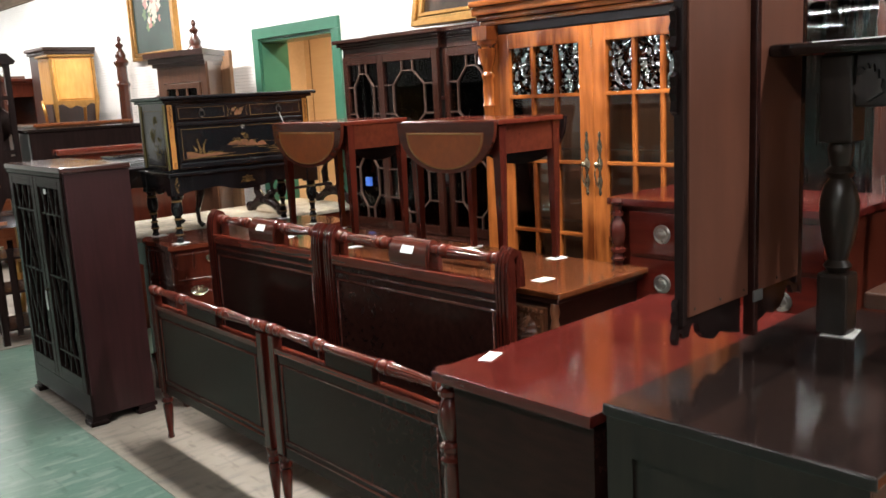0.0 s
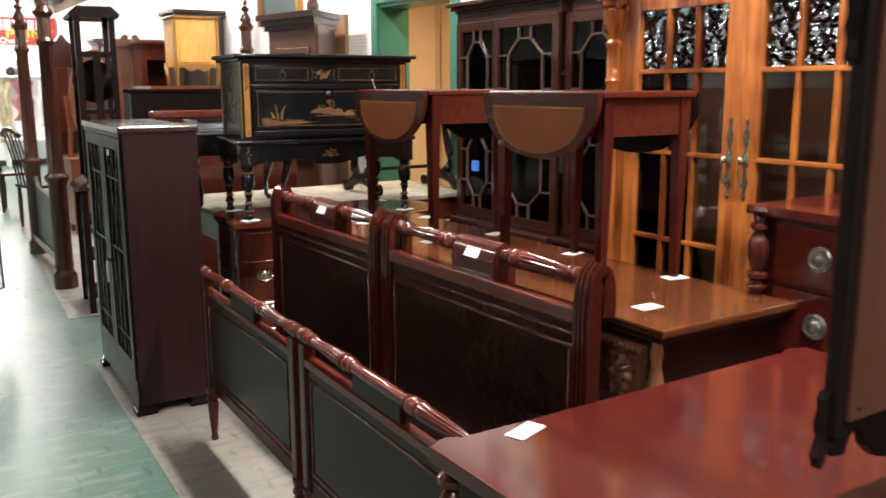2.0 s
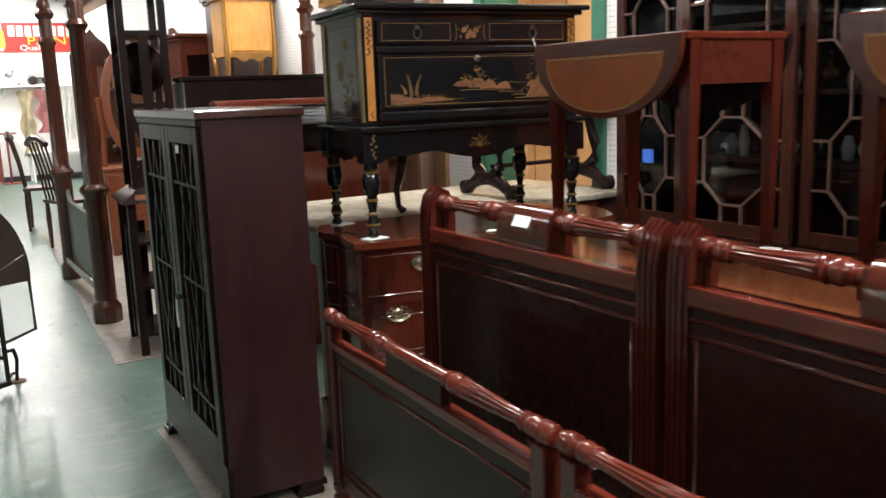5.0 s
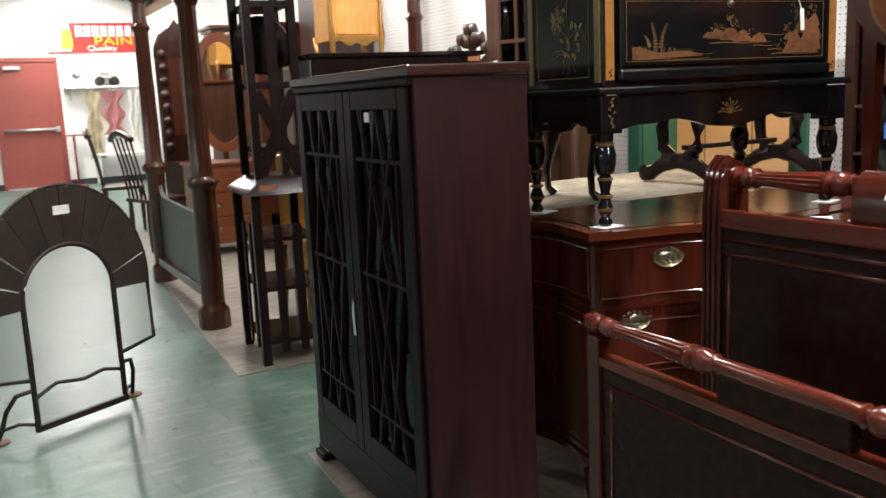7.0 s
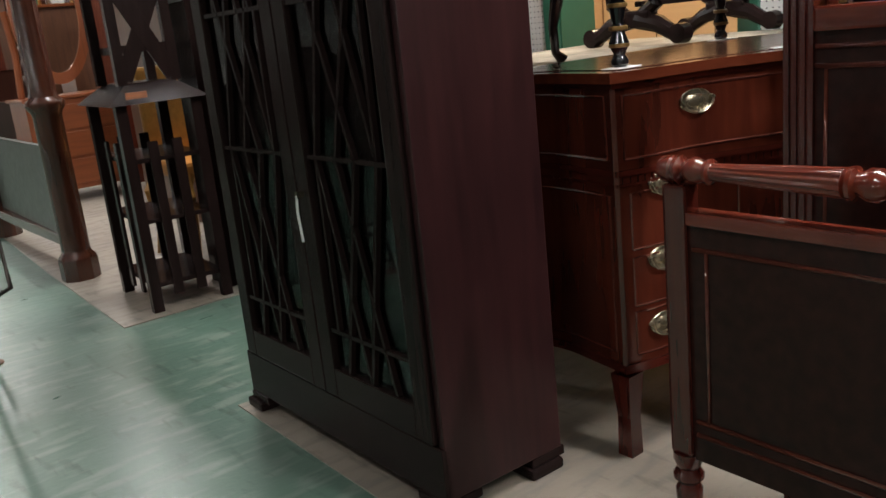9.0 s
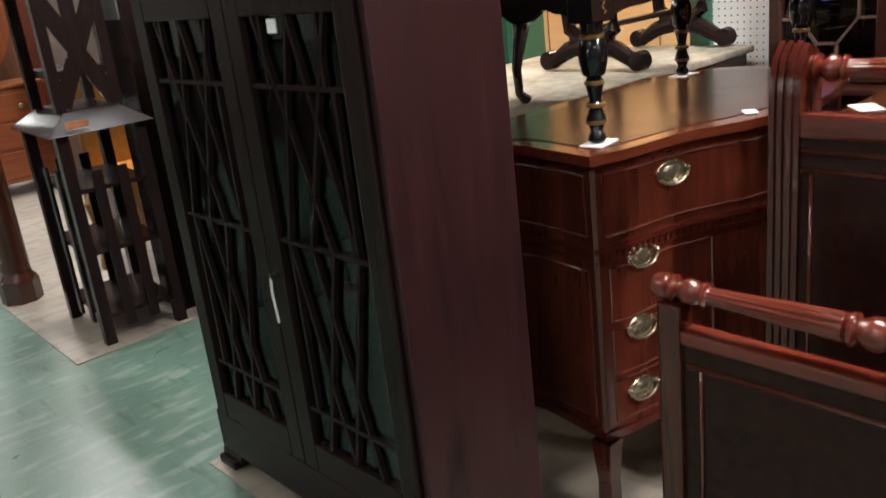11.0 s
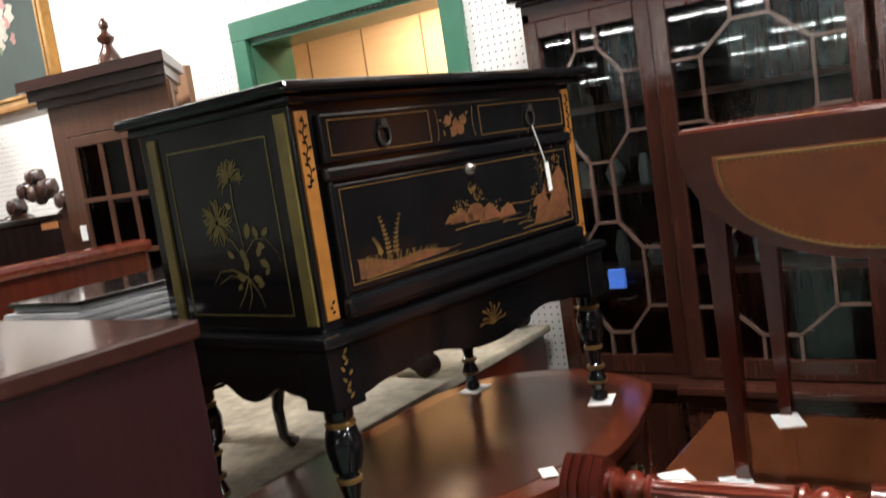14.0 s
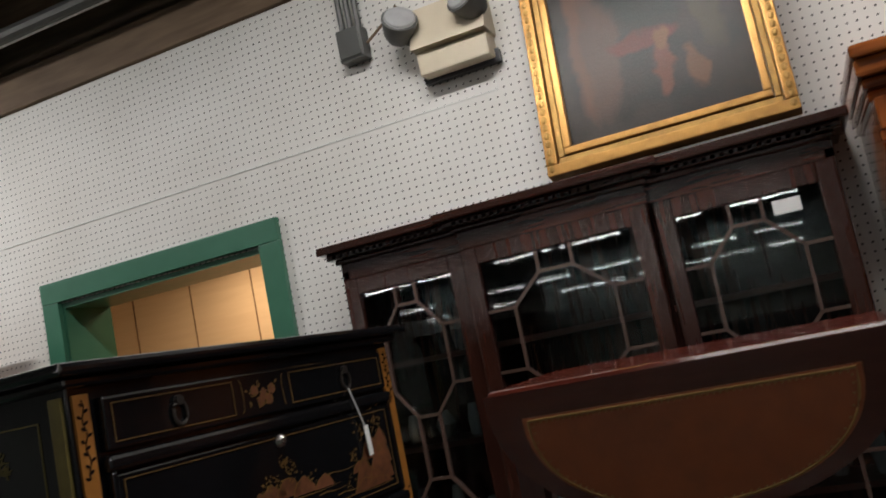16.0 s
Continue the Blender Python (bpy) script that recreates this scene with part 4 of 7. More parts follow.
# ---- lacquered cabinet on stand ----
def lacquer_cabinet():
    c = thing("lacquer_cabinet", "black lacquered fall-front cabinet on stand with gilt landscape painting", "cabinet", pose(2.963, 5.082, TZ + 0.004, 0, 0, -5.6))
    W, D = 0.80, 0.375
    for x, y in ((0, 0), (W, 0), (0, D), (W, D)):
        bm = bmesh.new()
        lathe(bm, [(0.014, 0), (0.019, 0.006), (0.019, 0.014), (0.012, 0.026), (0.018, 0.04), (0.022, 0.05), (0.016, 0.066), (0.013, 0.075), (0.02, 0.082), (0.012, 0.09), (0.017, 0.115), (0.021, 0.13), (0.014, 0.138), (0.024, 0.146), (0.03, 0.17), (0.031, 0.195), (0.025, 0.215), (0.018, 0.225), (0.024, 0.232), (0.024, 0.25)], 18, pose(x, y, 0))
        lg = part("leg", bm, LACQUER, c, "turned black leg with gilt rings")
        for r, z in ((0.0225, 0.046), (0.0205, 0.081), (0.0215, 0.128), (0.0255, 0.222)):
            bm = bmesh.new()
            lathe(bm, [(r - 0.003, z - 0.005), (r, z - 0.003), (r, z + 0.003), (r - 0.003, z + 0.005)], 18, pose(x, y, 0))
            part("gilt_ring", bm, GOLD, lg)
        part("corner_block", B((x - 0.034, x + 0.034, y - 0.034, y + 0.034, 0.25, 0.35), bevel=0.003), LACQUER, c)
    # shaped aprons
    def apron(n_, f):
        return [(i / n_, f(i / n_)) for i in range(n_ + 1)]
    shp = lambda t: 0.275 - 0.03 * math.exp(-((t - 0.5) / 0.12) ** 2) + 0.005 * math.cos(t * 8 * math.pi) - 0.02 * math.exp(-((abs(t - 0.5) - 0.5) / 0.06) ** 2)
    bm = bmesh.new()
    pts = [(0.034 + (W - 0.068) * t, z) for t, z in apron(40, shp)]
    prism(bm, pts + [(W - 0.034, 0.352), (0.034, 0.352)], 0.02, Matrix(((1, 0, 0, 0), (0, 0, -1, -0.008), (0, 1, 0, 0), (0, 0, 0, 1))))
    part("apron", bm, LACQUER, c)
    pts = [(0.034 + (D - 0.068) * t, z) for t, z in apron(24, shp)]
    for x in (-0.024, W + 0.006):
        bm = bmesh.new()
        prism(bm, pts + [(D - 0.034, 0.352), (0.034, 0.352)], 0.018, Matrix(((0, 0, 1, x), (1, 0, 0, 0), (0, 1, 0, 0), (0, 0, 0, 1))))
        part("side_apron", bm, LACQUER, c)
    part("stand_ledge", B((-0.045, W + 0.045, -0.045, D + 0.04, 0.352, 0.372), bevel=0.006), LACQUER, c)
    part("case", B((-0.012, W + 0.012, -0.012, D + 0.03, 0.372, 0.735), bevel=0.004), LACQUER, c)
    part("top", B((-0.05, W + 0.05, -0.055, D + 0.045, 0.745, 0.764), bevel=0.007), LACQUER, c)
    part("top_moulding", B((-0.03, W + 0.03, -0.034, D + 0.035, 0.73, 0.7455), bevel=0.005), LACQUER, c)
    # front: corner stripes, drawer, fall
    for x in (-0.004, W - 0.022):
        st = part("corner_stripe", B((x, x + 0.026, -0.0165, -0.0118, 0.39, 0.72)), ORANGE_GOLD, c, "orange gilt stripe with dark leaves")
        lv = bmesh.new()
        vine = [(x + 0.013 + 0.003 * math.sin(i * 1.4), 0.712 - i * 0.0085) for i in range(14)]
        for (px, pz), (qx, qz) in zip(vine, vine[1:]):
            bar(lv, (px, -0.0172, pz), (qx, -0.0172, qz), 0.0016, 0.0012, (0, -1, 0))
        for i, (px, pz) in enumerate(vine[1:] + [(x + 0.01, 0.4), (x + 0.016, 0.408), (x + 0.012, 0.416)]):
            s_ = 1 if i % 2 else -1
            prism(lv, [(px + s_ * (0.001 + 0.0075 * t), pz + 0.0035 * t + 0.0028 * q * math.sin(math.pi * t)) for q, ts in ((1, (0, 0.35, 0.7, 1)), (-1, (0.7, 0.35))) for t in ts], 0.001, Matrix(((1, 0, 0, 0), (0, 0, -1, -0.0167), (0, 1, 0, 0), (0, 0, 0, 1))))
        tagged(part("leaf_pattern", lv, LACQUER, st), kind="stuff")
    for x in (-0.0165, W + 0.0118):
        for y in (0.0, D - 0.02):
            part("side_stripe", B((x, x + 0.0047, y - 0.005, y + 0.02, 0.385, 0.72)), OLIVE_GOLD, c, "olive gold stripe")
    part("drawer", B((0.035, W - 0.035, -0.026, -0.012, 0.635, 0.712), bevel=0.004), LACQUER, c)
    part("drawer_shelf", B((0.03, W - 0.03, -0.03, -0.012, 0.605, 0.628), bevel=0.006), LACQUER, c)
    fall = part("fall_front", B((0.045, W - 0.045, -0.024, -0.012, 0.425, 0.6), bevel=0.003), LACQUER, c, "fall front painted with gilt landscapes")
    part("lower_moulding", B((0.03, W - 0.03, -0.034, -0.012, 0.385, 0.418), bevel=0.008), LACQUER, c)
    for x in (0.034, W - 0.044):
        part("frame_bead", B((x, x + 0.01, -0.028, -0.012, 0.42, 0.605), bevel=0.003), LACQUER, c)
    def rect(x0, x1, z0, z1, y, w=0.0016):
        for (a, b_, e, f_) in ((x0, x1, z0, z0 + w), (x0, x1, z1 - w, z1), (x0, x0 + w, z0, z1), (x1 - w, x1, z0, z1)):
            part("gilt_line", B((a, b_, y - 0.0012, y, e, f_)), GOLD, c)
    rect(0.05, 0.3, 0.645, 0.702, -0.026)
    rect(0.45, W - 0.05, 0.645, 0.702, -0.026)
    rect(0.055, W - 0.055, 0.435, 0.592, -0.024)
    for x in (-0.0122, ):
        for (a, b_, e, f_) in ((0.05, D - 0.05, 0.4, 0.4022), (0.05, D - 0.05, 0.69, 0.6922), (0.05, 0.0522, 0.4, 0.69), (D - 0.0522, D - 0.05, 0.4, 0.69)):
            part("gilt_line", B((x - 0.0012, x, a, b_, e, f_)), OLIVE_GOLD, c)
    # gilt ornament: brush strokes and leaves laid flat on the front (u along x) or on the side (u along y)
    def front_at(y):
        return lambda u, v: Vector((u, y, v))

    def side_at(u, v):
        return Vector((-0.0132, u, v))

    def stroke(bm_, at, pts, w0, w1=0.0004):
        n_ = len(pts)
        rails = []
        for i, p in enumerate(pts):
            a, b_ = Vector(pts[max(i - 1, 0)]), Vector(pts[min(i + 1, n_ - 1)])
            d = (b_ - a).normalized()
            w = w0 + (w1 - w0) * i / (n_ - 1)
            rails.append((bm_.verts.new(at(p[0] - d.y * w, p[1] + d.x * w)), bm_.verts.new(at(p[0] + d.y * w, p[1] - d.x * w))))
        for (a, b_), (e, f_) in zip(rails, rails[1:]):
            bm_.faces.new((a, b_, f_, e))

    def leaf(bm_, at, u, v, size, angle, slim=0.24):
        ca, sa = math.cos(angle), math.sin(angle)
        out = [(t * size, q * slim * size * math.sin(math.pi * t) ** 0.8) for q, ts in ((1, (0.02, 0.25, 0.5, 0.75, 1.0)), (-1, (0.75, 0.5, 0.25))) for t in ts]
        bm_.faces.new([bm_.verts.new(at(u + a * ca - b_ * sa, v + a * sa + b_ * ca)) for a, b_ in out])

    def rock(bm_, at, u, v, w, h):
        top = [(u + w * (t - 0.5), v + h * math.sin(math.pi * t) ** 0.7 * (0.8 + 0.35 * noise.noise(Vector((u * 40 + t * 3, v * 30, 1))))) for t in [k / 10 for k in range(11)]]
        bm_.faces.new([bm_.verts.new(at(*p)) for p in top])
        return top

    def sprig(bm_, at, u, v, hgt, lean, size):
        stem = [(u + lean * t * t, v + hgt * t) for t in [k / 6 for k in range(7)]]
        stroke(bm_, at, stem, 0.0009)
        for k in range(1, 10):
            t = k / 9
            for q in (1, -1):
                leaf(bm_, at, u + lean * t * t, v + hgt * t, size * (1.1 - 0.45 * t), math.pi / 2 - q * (1.25 - 0.4 * t))

    U, V = (lambda f: 0.06 + 0.68 * f), (lambda g_: 0.44 + 0.15 * g_)
    ru, g, ln = bmesh.new(), bmesh.new(), bmesh.new()
    P0, P1, P2 = front_at(-0.0244), front_at(-0.0248), front_at(-0.0252)
    ridge = [(U(0.02 + 0.34 * t), V(0.02 + 0.2 * (1 - t) ** 0.7 * (0.75 + 0.25 * math.sin(9 * t + 1)) + 0.05 * t)) for t in [k / 14 for k in range(15)]]
    ru.faces.new([ru.verts.new(P0(*p)) for p in ridge + [(U(0.36), V(0.045)), (U(0.02), V(0.0))]])
    stroke(ln, P1, ridge, 0.0009)
    sprig(g, P2, U(0.13), V(0.16), 0.068, -0.012, 0.0085)
    sprig(g, P2, U(0.155), V(0.16), 0.066, 0.02, 0.0085)
    sprig(g, P2, U(0.1), V(0.2), 0.03, -0.014, 0.007)
    for k in range(46):
        f = 0.03 + 0.28 * random.random()
        a = random.uniform(-0.7, 0.7)
        stroke(g, P2, [(U(f), V(0.1 - 0.1 * f)), (U(f) + 0.006 * math.sin(a), V(0.17 - 0.12 * f)), (U(f) + 0.016 * math.sin(a), V(0.25 - 0.25 * f))], 0.0007)
    for f, v, w, h in ((0.44, 0.34, 0.075, 0.026), (0.5, 0.31, 0.07, 0.04), (0.565, 0.28, 0.07, 0.034), (0.65, 0.27, 0.06, 0.027), (0.39, 0.36, 0.04, 0.016)):
        stroke(ln, P1, rock(ru, P0, U(f), V(v), w, h), 0.0011)
    for f, v, r, n_ in ((0.5, 0.72, 0.012, 26), (0.52, 0.6, 0.016, 22), (0.42, 0.52, 0.016, 20), (0.46, 0.5, 0.01, 12), (0.6, 0.45, 0.012, 10)):
        for k in range(n_):
            leaf(g, P2, U(f) + random.gauss(0, r * 0.6), V(v) + random.gauss(0, r * 0.6), random.uniform(0.004, 0.008), random.random() * 6.28)
    for k, (f, v, w, h) in enumerate(((0.93, 0.1, 0.09, 0.085), (0.86, 0.08, 0.1, 0.06), (0.9, 0.42, 0.075, 0.05), (0.95, 0.55, 0.05, 0.045), (0.83, 0.3, 0.06, 0.03), (0.88, 0.05, 0.14, 0.03), (0.96, 0.3, 0.05, 0.05))):
        stroke(ln, front_at(-0.0256 - 0.0001 * k), rock(ru, front_at(-0.0244 - 0.0001 * k), U(f), V(v), w, h), 0.001)
    for f, v, r, n_ in ((0.86, 0.8, 0.018, 26), (0.94, 0.88, 0.018, 26), (0.8, 0.5, 0.013, 16), (0.9, 0.65, 0.016, 18), (0.77, 0.2, 0.014, 12)):
        for k in range(n_):
            leaf(g, front_at(-0.0264), U(f) + random.gauss(0, r * 0.6), V(v) + random.gauss(0, r * 0.6), random.uniform(0.004, 0.008), random.random() * 6.28)
    for f0, f1, v in ((0.04, 0.4, 0.0), (0.3, 0.42, 0.08), (0.4, 0.72, 0.26), (0.62, 0.75, 0.2), (0.72, 0.99, 0.04), (0.7, 0.84, 0.12), (0.66, 0.8, 0.4)):
        stroke(ln, P1, [(U(f0 + (f1 - f0) * t), V(v + 0.012 * math.sin(7 * t))) for t in (0, 0.25, 0.5, 0.75, 1)], 0.0012)
    cu = front_at(-0.0268)
    for sx in (-1, 1):
        stroke(ln, cu, [(0.375 + sx * (0.058 - 0.006 * math.cos(a)), 0.674 + 0.028 * math.sin(a)) for a in [math.radians(-90 + 20 * k) for k in range(10)]], 0.0009, 0.0009)
    for cx, cz in ((0.375, 0.672), (0.352, 0.68), (0.398, 0.679), (0.366, 0.66), (0.388, 0.662)):
        for k in range(9):
            leaf(ru if k % 2 else g, front_at(-0.027 - 0.0003 * (k % 2)), cx, cz, 0.011, k * 0.7 + cx * 50, 0.34)
    for k in range(26):
        leaf(g, front_at(-0.0266), 0.375 + random.uniform(-0.045, 0.045), 0.672 + random.uniform(-0.02, 0.02), random.uniform(0.006, 0.011), random.random() * 6.28)
    tagged(part("gilt_landscape", g, GOLD, fall, "gilt plants, rocks and pavilions"), kind="stuff")
    tagged(part("rust_landscape", ru, RUST, fall), kind="stuff")
    tagged(part("gilt_contour", ln, GOLD, fall), kind="stuff")
    ap, aat = bmesh.new(), front_at(-0.0292)
    for k in range(9):
        a = math.radians(10 + k * 20)
        r = 0.042 if k % 2 == 0 else 0.032
        stroke(ap, aat, [(0.4, 0.285), (0.4 + 0.5 * r * math.cos(a), 0.287 + 0.6 * r * math.sin(a)), (0.4 + r * math.cos(a), 0.285 + r * math.sin(a))], 0.0012, 0.002)
        leaf(ap, front_at(-0.0295), 0.4 + 0.8 * r * math.cos(a), 0.285 + 0.8 * r * math.sin(a), 0.012, a + 0.3)
    part("gilt_spray", ap, GOLD, c)
    bl = bmesh.new()
    for k in range(9):
        leaf(bl, front_at(-0.0352), 0.004 * math.sin(k * 2), 0.265 + k * 0.009, 0.013, math.pi / 2 + (0.8 if k % 2 else -0.8))
    part("gilt_sprig", bl, GOLD, c)
    # chrysanthemums on the side
    fl = bmesh.new()
    for cy, cz, R, open_ in ((0.157, 0.632, 0.034, 1.15), (0.212, 0.562, 0.041, 2.4)):
        for k in range(52):
            a = math.pi / 2 + (random.random() - 0.5) * 2 * (1.9 if open_ < 2 else 3.0)
            if open_ > 2:
                a += 0.8
            r0, r1 = R * 0.1, R * random.uniform(0.75, 1.1)
            bend = random.uniform(-0.5, 0.5)
            stroke(fl, side_at, [(cy + (r0 + (r1 - r0) * t) * math.cos(a + bend * t * t), cz + (r0 + (r1 - r0) * t) * math.sin(a + bend * t * t)) for t in (0, 0.35, 0.7, 1)], 0.0017, 0.0009)
    for pts, w in (([(0.157, 0.625), (0.16, 0.59), (0.155, 0.55), (0.152, 0.52), (0.15, 0.47)], 0.0014), ([(0.2, 0.545), (0.175, 0.525), (0.158, 0.5), (0.15, 0.47)], 0.0014), ([(0.15, 0.505), (0.12, 0.53), (0.09, 0.53), (0.066, 0.505), (0.062, 0.49)], 0.001),
                   ([(0.15, 0.465), (0.19, 0.48), (0.225, 0.478), (0.25, 0.455)], 0.002), ([(0.15, 0.465), (0.2, 0.47), (0.235, 0.455)], 0.0014), ([(0.15, 0.465), (0.17, 0.435), (0.19, 0.415)], 0.002), ([(0.15, 0.465), (0.15, 0.435), (0.165, 0.41)], 0.0018), ([(0.15, 0.465), (0.13, 0.44), (0.12, 0.415)], 0.0018)):
        stroke(fl, side_at, pts, w)
    for y, z, size, a in ((0.14, 0.53, 0.03, 1.9), (0.11, 0.53, 0.024, 1.2), (0.1, 0.535, 0.022, 2.6), (0.095, 0.515, 0.02, 0.4), (0.115, 0.495, 0.026, 3.6), (0.12, 0.5, 0.024, 2.2), (0.18, 0.5, 0.022, 0.6), (0.165, 0.585, 0.02, 0.4), (0.15, 0.49, 0.028, 1.2), (0.14, 0.465, 0.026, 3.3), (0.16, 0.46, 0.024, 0.5),
                          (0.13, 0.45, 0.02, 2.8), (0.155, 0.475, 0.026, 1.9), (0.17, 0.455, 0.018, -0.6), (0.105, 0.47, 0.018, 2.4)):
        leaf(fl, side_at, y, z, size, a, 0.27)
    tagged(part("gilt_bouquet", fl, OLIVE_GOLD, c, "gilt chrysanthemums on the side"), kind="stuff")
    for x in (0.175, 0.62):
        bm = bmesh.new()
        tube(bm, [(x + 0.014 * math.cos(a), -0.03, 0.668 + 0.018 * math.sin(a)) for a in [2 * math.pi * i / 16 for i in range(17)]], 0.0032, 6)
        lathe(bm, [(0.008, 0), (0.008, 0.01)], 8, pose(x, -0.024, 0.688, 90))
        part("ring_pull", bm, IRON, c)
    bm = bmesh.new()
    tube(bm, [(0.62, -0.032, 0.65), (0.63, -0.034, 0.62), (0.65, -0.034, 0.57)], 0.0018, 5)
    bar(bm, (0.652, -0.034, 0.57), (0.656, -0.034, 0.51), 0.014, 0.002, (0, -1, 0))
    part("string_tag", bm, PAPER, c, "white paper tag on a string")
    bm = bmesh.new()
    lathe(bm, [(0.012, 0), (0.01, 0.006), (0.004, 0.012)], 10, pose(0.4, -0.024, 0.585, 90))
    part("lock_plate", bm, PEWTER, c)
    return c


lacquer_cabinet()


# ---- carved buffet and the two small tables on it ----
buf = thing("buffet", "long walnut buffet with carved front and glossy brown top", "buffet", pose(3.13, 2.67, 0))
BL, BD, BZ = 2.01, 0.52, 0.905
bm = bmesh.new()
box(bm, -0.01, BD, -0.03, BL + 0.02, BZ - 0.024, BZ, bevel=0.007)
part("top", bm, WALNUT_TOP, buf, "glossy brown top with a bevelled edge")
part("top_moulding", B((0.005, BD - 0.01, -0.01, BL, BZ - 0.045, BZ - 0.024), bevel=0.006), DARK_WALNUT, buf)
part("carcass", B((0.03, BD - 0.01, 0.02, BL - 0.03, 0.14, BZ - 0.045)), DARK_WALNUT, buf)
part("plinth", B((0.01, BD - 0.01, 0.0, BL - 0.01, 0.1, 0.16), bevel=0.008), DARK_WALNUT, buf)
for y in (0.05, BL - 0.06):
    for x in (0.05, BD - 0.06):
        bm = bmesh.new()
        lathe(bm, [(0.03, 0.004), (0.045, 0.03), (0.045, 0.06), (0.025, 0.085), (0.03, 0.1)], 16, pose(x, y, 0))
        part("bun_foot", bm, DARK_WALNUT, buf)
for y in (0.016, 0.66, 1.33, BL - 0.05):
    bm = bmesh.new()
    lathe(bm, [(0.02, 0.16), (0.024, 0.2), (0.016, 0.22), (0.027, 0.27), (0.031, 0.4), (0.024, 0.55), (0.016, 0.63), (0.028, 0.655), (0.016, 0.67), (0.03, 0.7), (0.031, 0.72), (0.02, 0.76), (0.012, 0.8), (0.018, 0.83), (0.012, 0.86)], 18, pose(0.02, y, 0))
    part("turned_column", bm, CARVED, buf)
for k in range(3):
    y0 = 0.08 + k * 0.66
    fr = B((0.012, 0.03, y0, y0 + 0.54, 0.2, 0.24), (0.012, 0.03, y0, y0 + 0.54, 0.6, 0.64), (0.012, 0.03, y0, y0 + 0.04, 0.24, 0.6), (0.012, 0.03, y0 + 0.5, y0 + 0.54, 0.24, 0.6), bevel=0.006)
    d = part("carved_door", fr, CARVED, buf, "door carved with rosettes and foliage")
    for (cy, cz) in ((0.15, 0.5), (0.39, 0.5), (0.15, 0.34), (0.39, 0.34)):
        bm = bmesh.new()
        lathe(bm, [(0.1, 0), (0.1, 0.006), (0.09, 0.012), (0.08, 0.006), (0.072, 0.02), (0.055, 0.03), (0.035, 0.016), (0.024, 0.03), (0.012, 0.036)], 64, pose(0.03, y0 + cy, cz, 0, -90), (0.011, 0.033, 8, 0.3))
        part("rosette", bm, CARVED, d, "carved rosette")
    for p0 in (y0 - 0.023, y0 + 0.325):
        z0, z1, w = 0.655, 0.836, 0.2
        dr = part("carved_drawer", B((0.02, 0.03, p0, p0 + w, z0, z1), bevel=0.002), CARVED, buf, "square drawer front carved with a medallion")
        part("drawer_border", B((0.006, 0.022, p0, p0 + w, z0, z0 + 0.02), (0.006, 0.022, p0, p0 + w, z1 - 0.02, z1), (0.006, 0.022, p0, p0 + 0.018, z0 + 0.02, z1 - 0.02), (0.006, 0.022, p0 + w - 0.018, p0 + w, z0 + 0.02, z1 - 0.02), bevel=0.005), CARVED, dr)
        bm = bmesh.new()
        for a in range(10):
            for zz in (z0 + 0.01, z1 - 0.01):
                bmesh.ops.create_icosphere(bm, subdivisions=1, radius=1, matrix=pose(0.005, p0 + 0.01 + a * 0.02, zz) @ Matrix.Diagonal((0.006, 0.007, 0.009, 1)))
        for a in range(12):
            g = math.radians(15 + 30 * a)
            q = 0.072 + 0.014 * (a % 3 == 1)
            bmesh.ops.create_icosphere(bm, subdivisions=1, radius=1, matrix=pose(0.017, p0 + w / 2 + q * math.cos(g), (z0 + z1) / 2 + q * 0.86 * math.sin(g)) @ Matrix.Diagonal((0.008, 0.012, 0.01, 1)))
        tagged(part("leaf_carving", bm, CARVED, dr), "", kind="stuff")
        bm = bmesh.new()
        lathe(bm, [(0.058, 0), (0.058, 0.008), (0.052, 0.014), (0.046, 0.006), (0.042, 0.006), (0.038, 0.013), (0.026, 0.02), (0.014, 0.012), (0.01, 0.02), (0.003, 0.024)], 64, pose(0.021, p0 + w / 2, (z0 + z1) / 2, 0, -90), (0.005, 0.038, 9, 0.3))
        part("medallion", bm, CARVED, dr, "round carved medallion")


def card(x, y, z, rz, w=0.075, h=0.05):
    bm = bmesh.new()
    box(bm, -w / 2, w / 2, -h / 2, h / 2, 0.0, 0.0015)
    ob = part("price_card", bm, PAPER)
    ob.matrix_world = pose(x, y, z, 0, 0, rz)
    tagged(ob, "white paper card lying flat on a top", "card", "price cards")


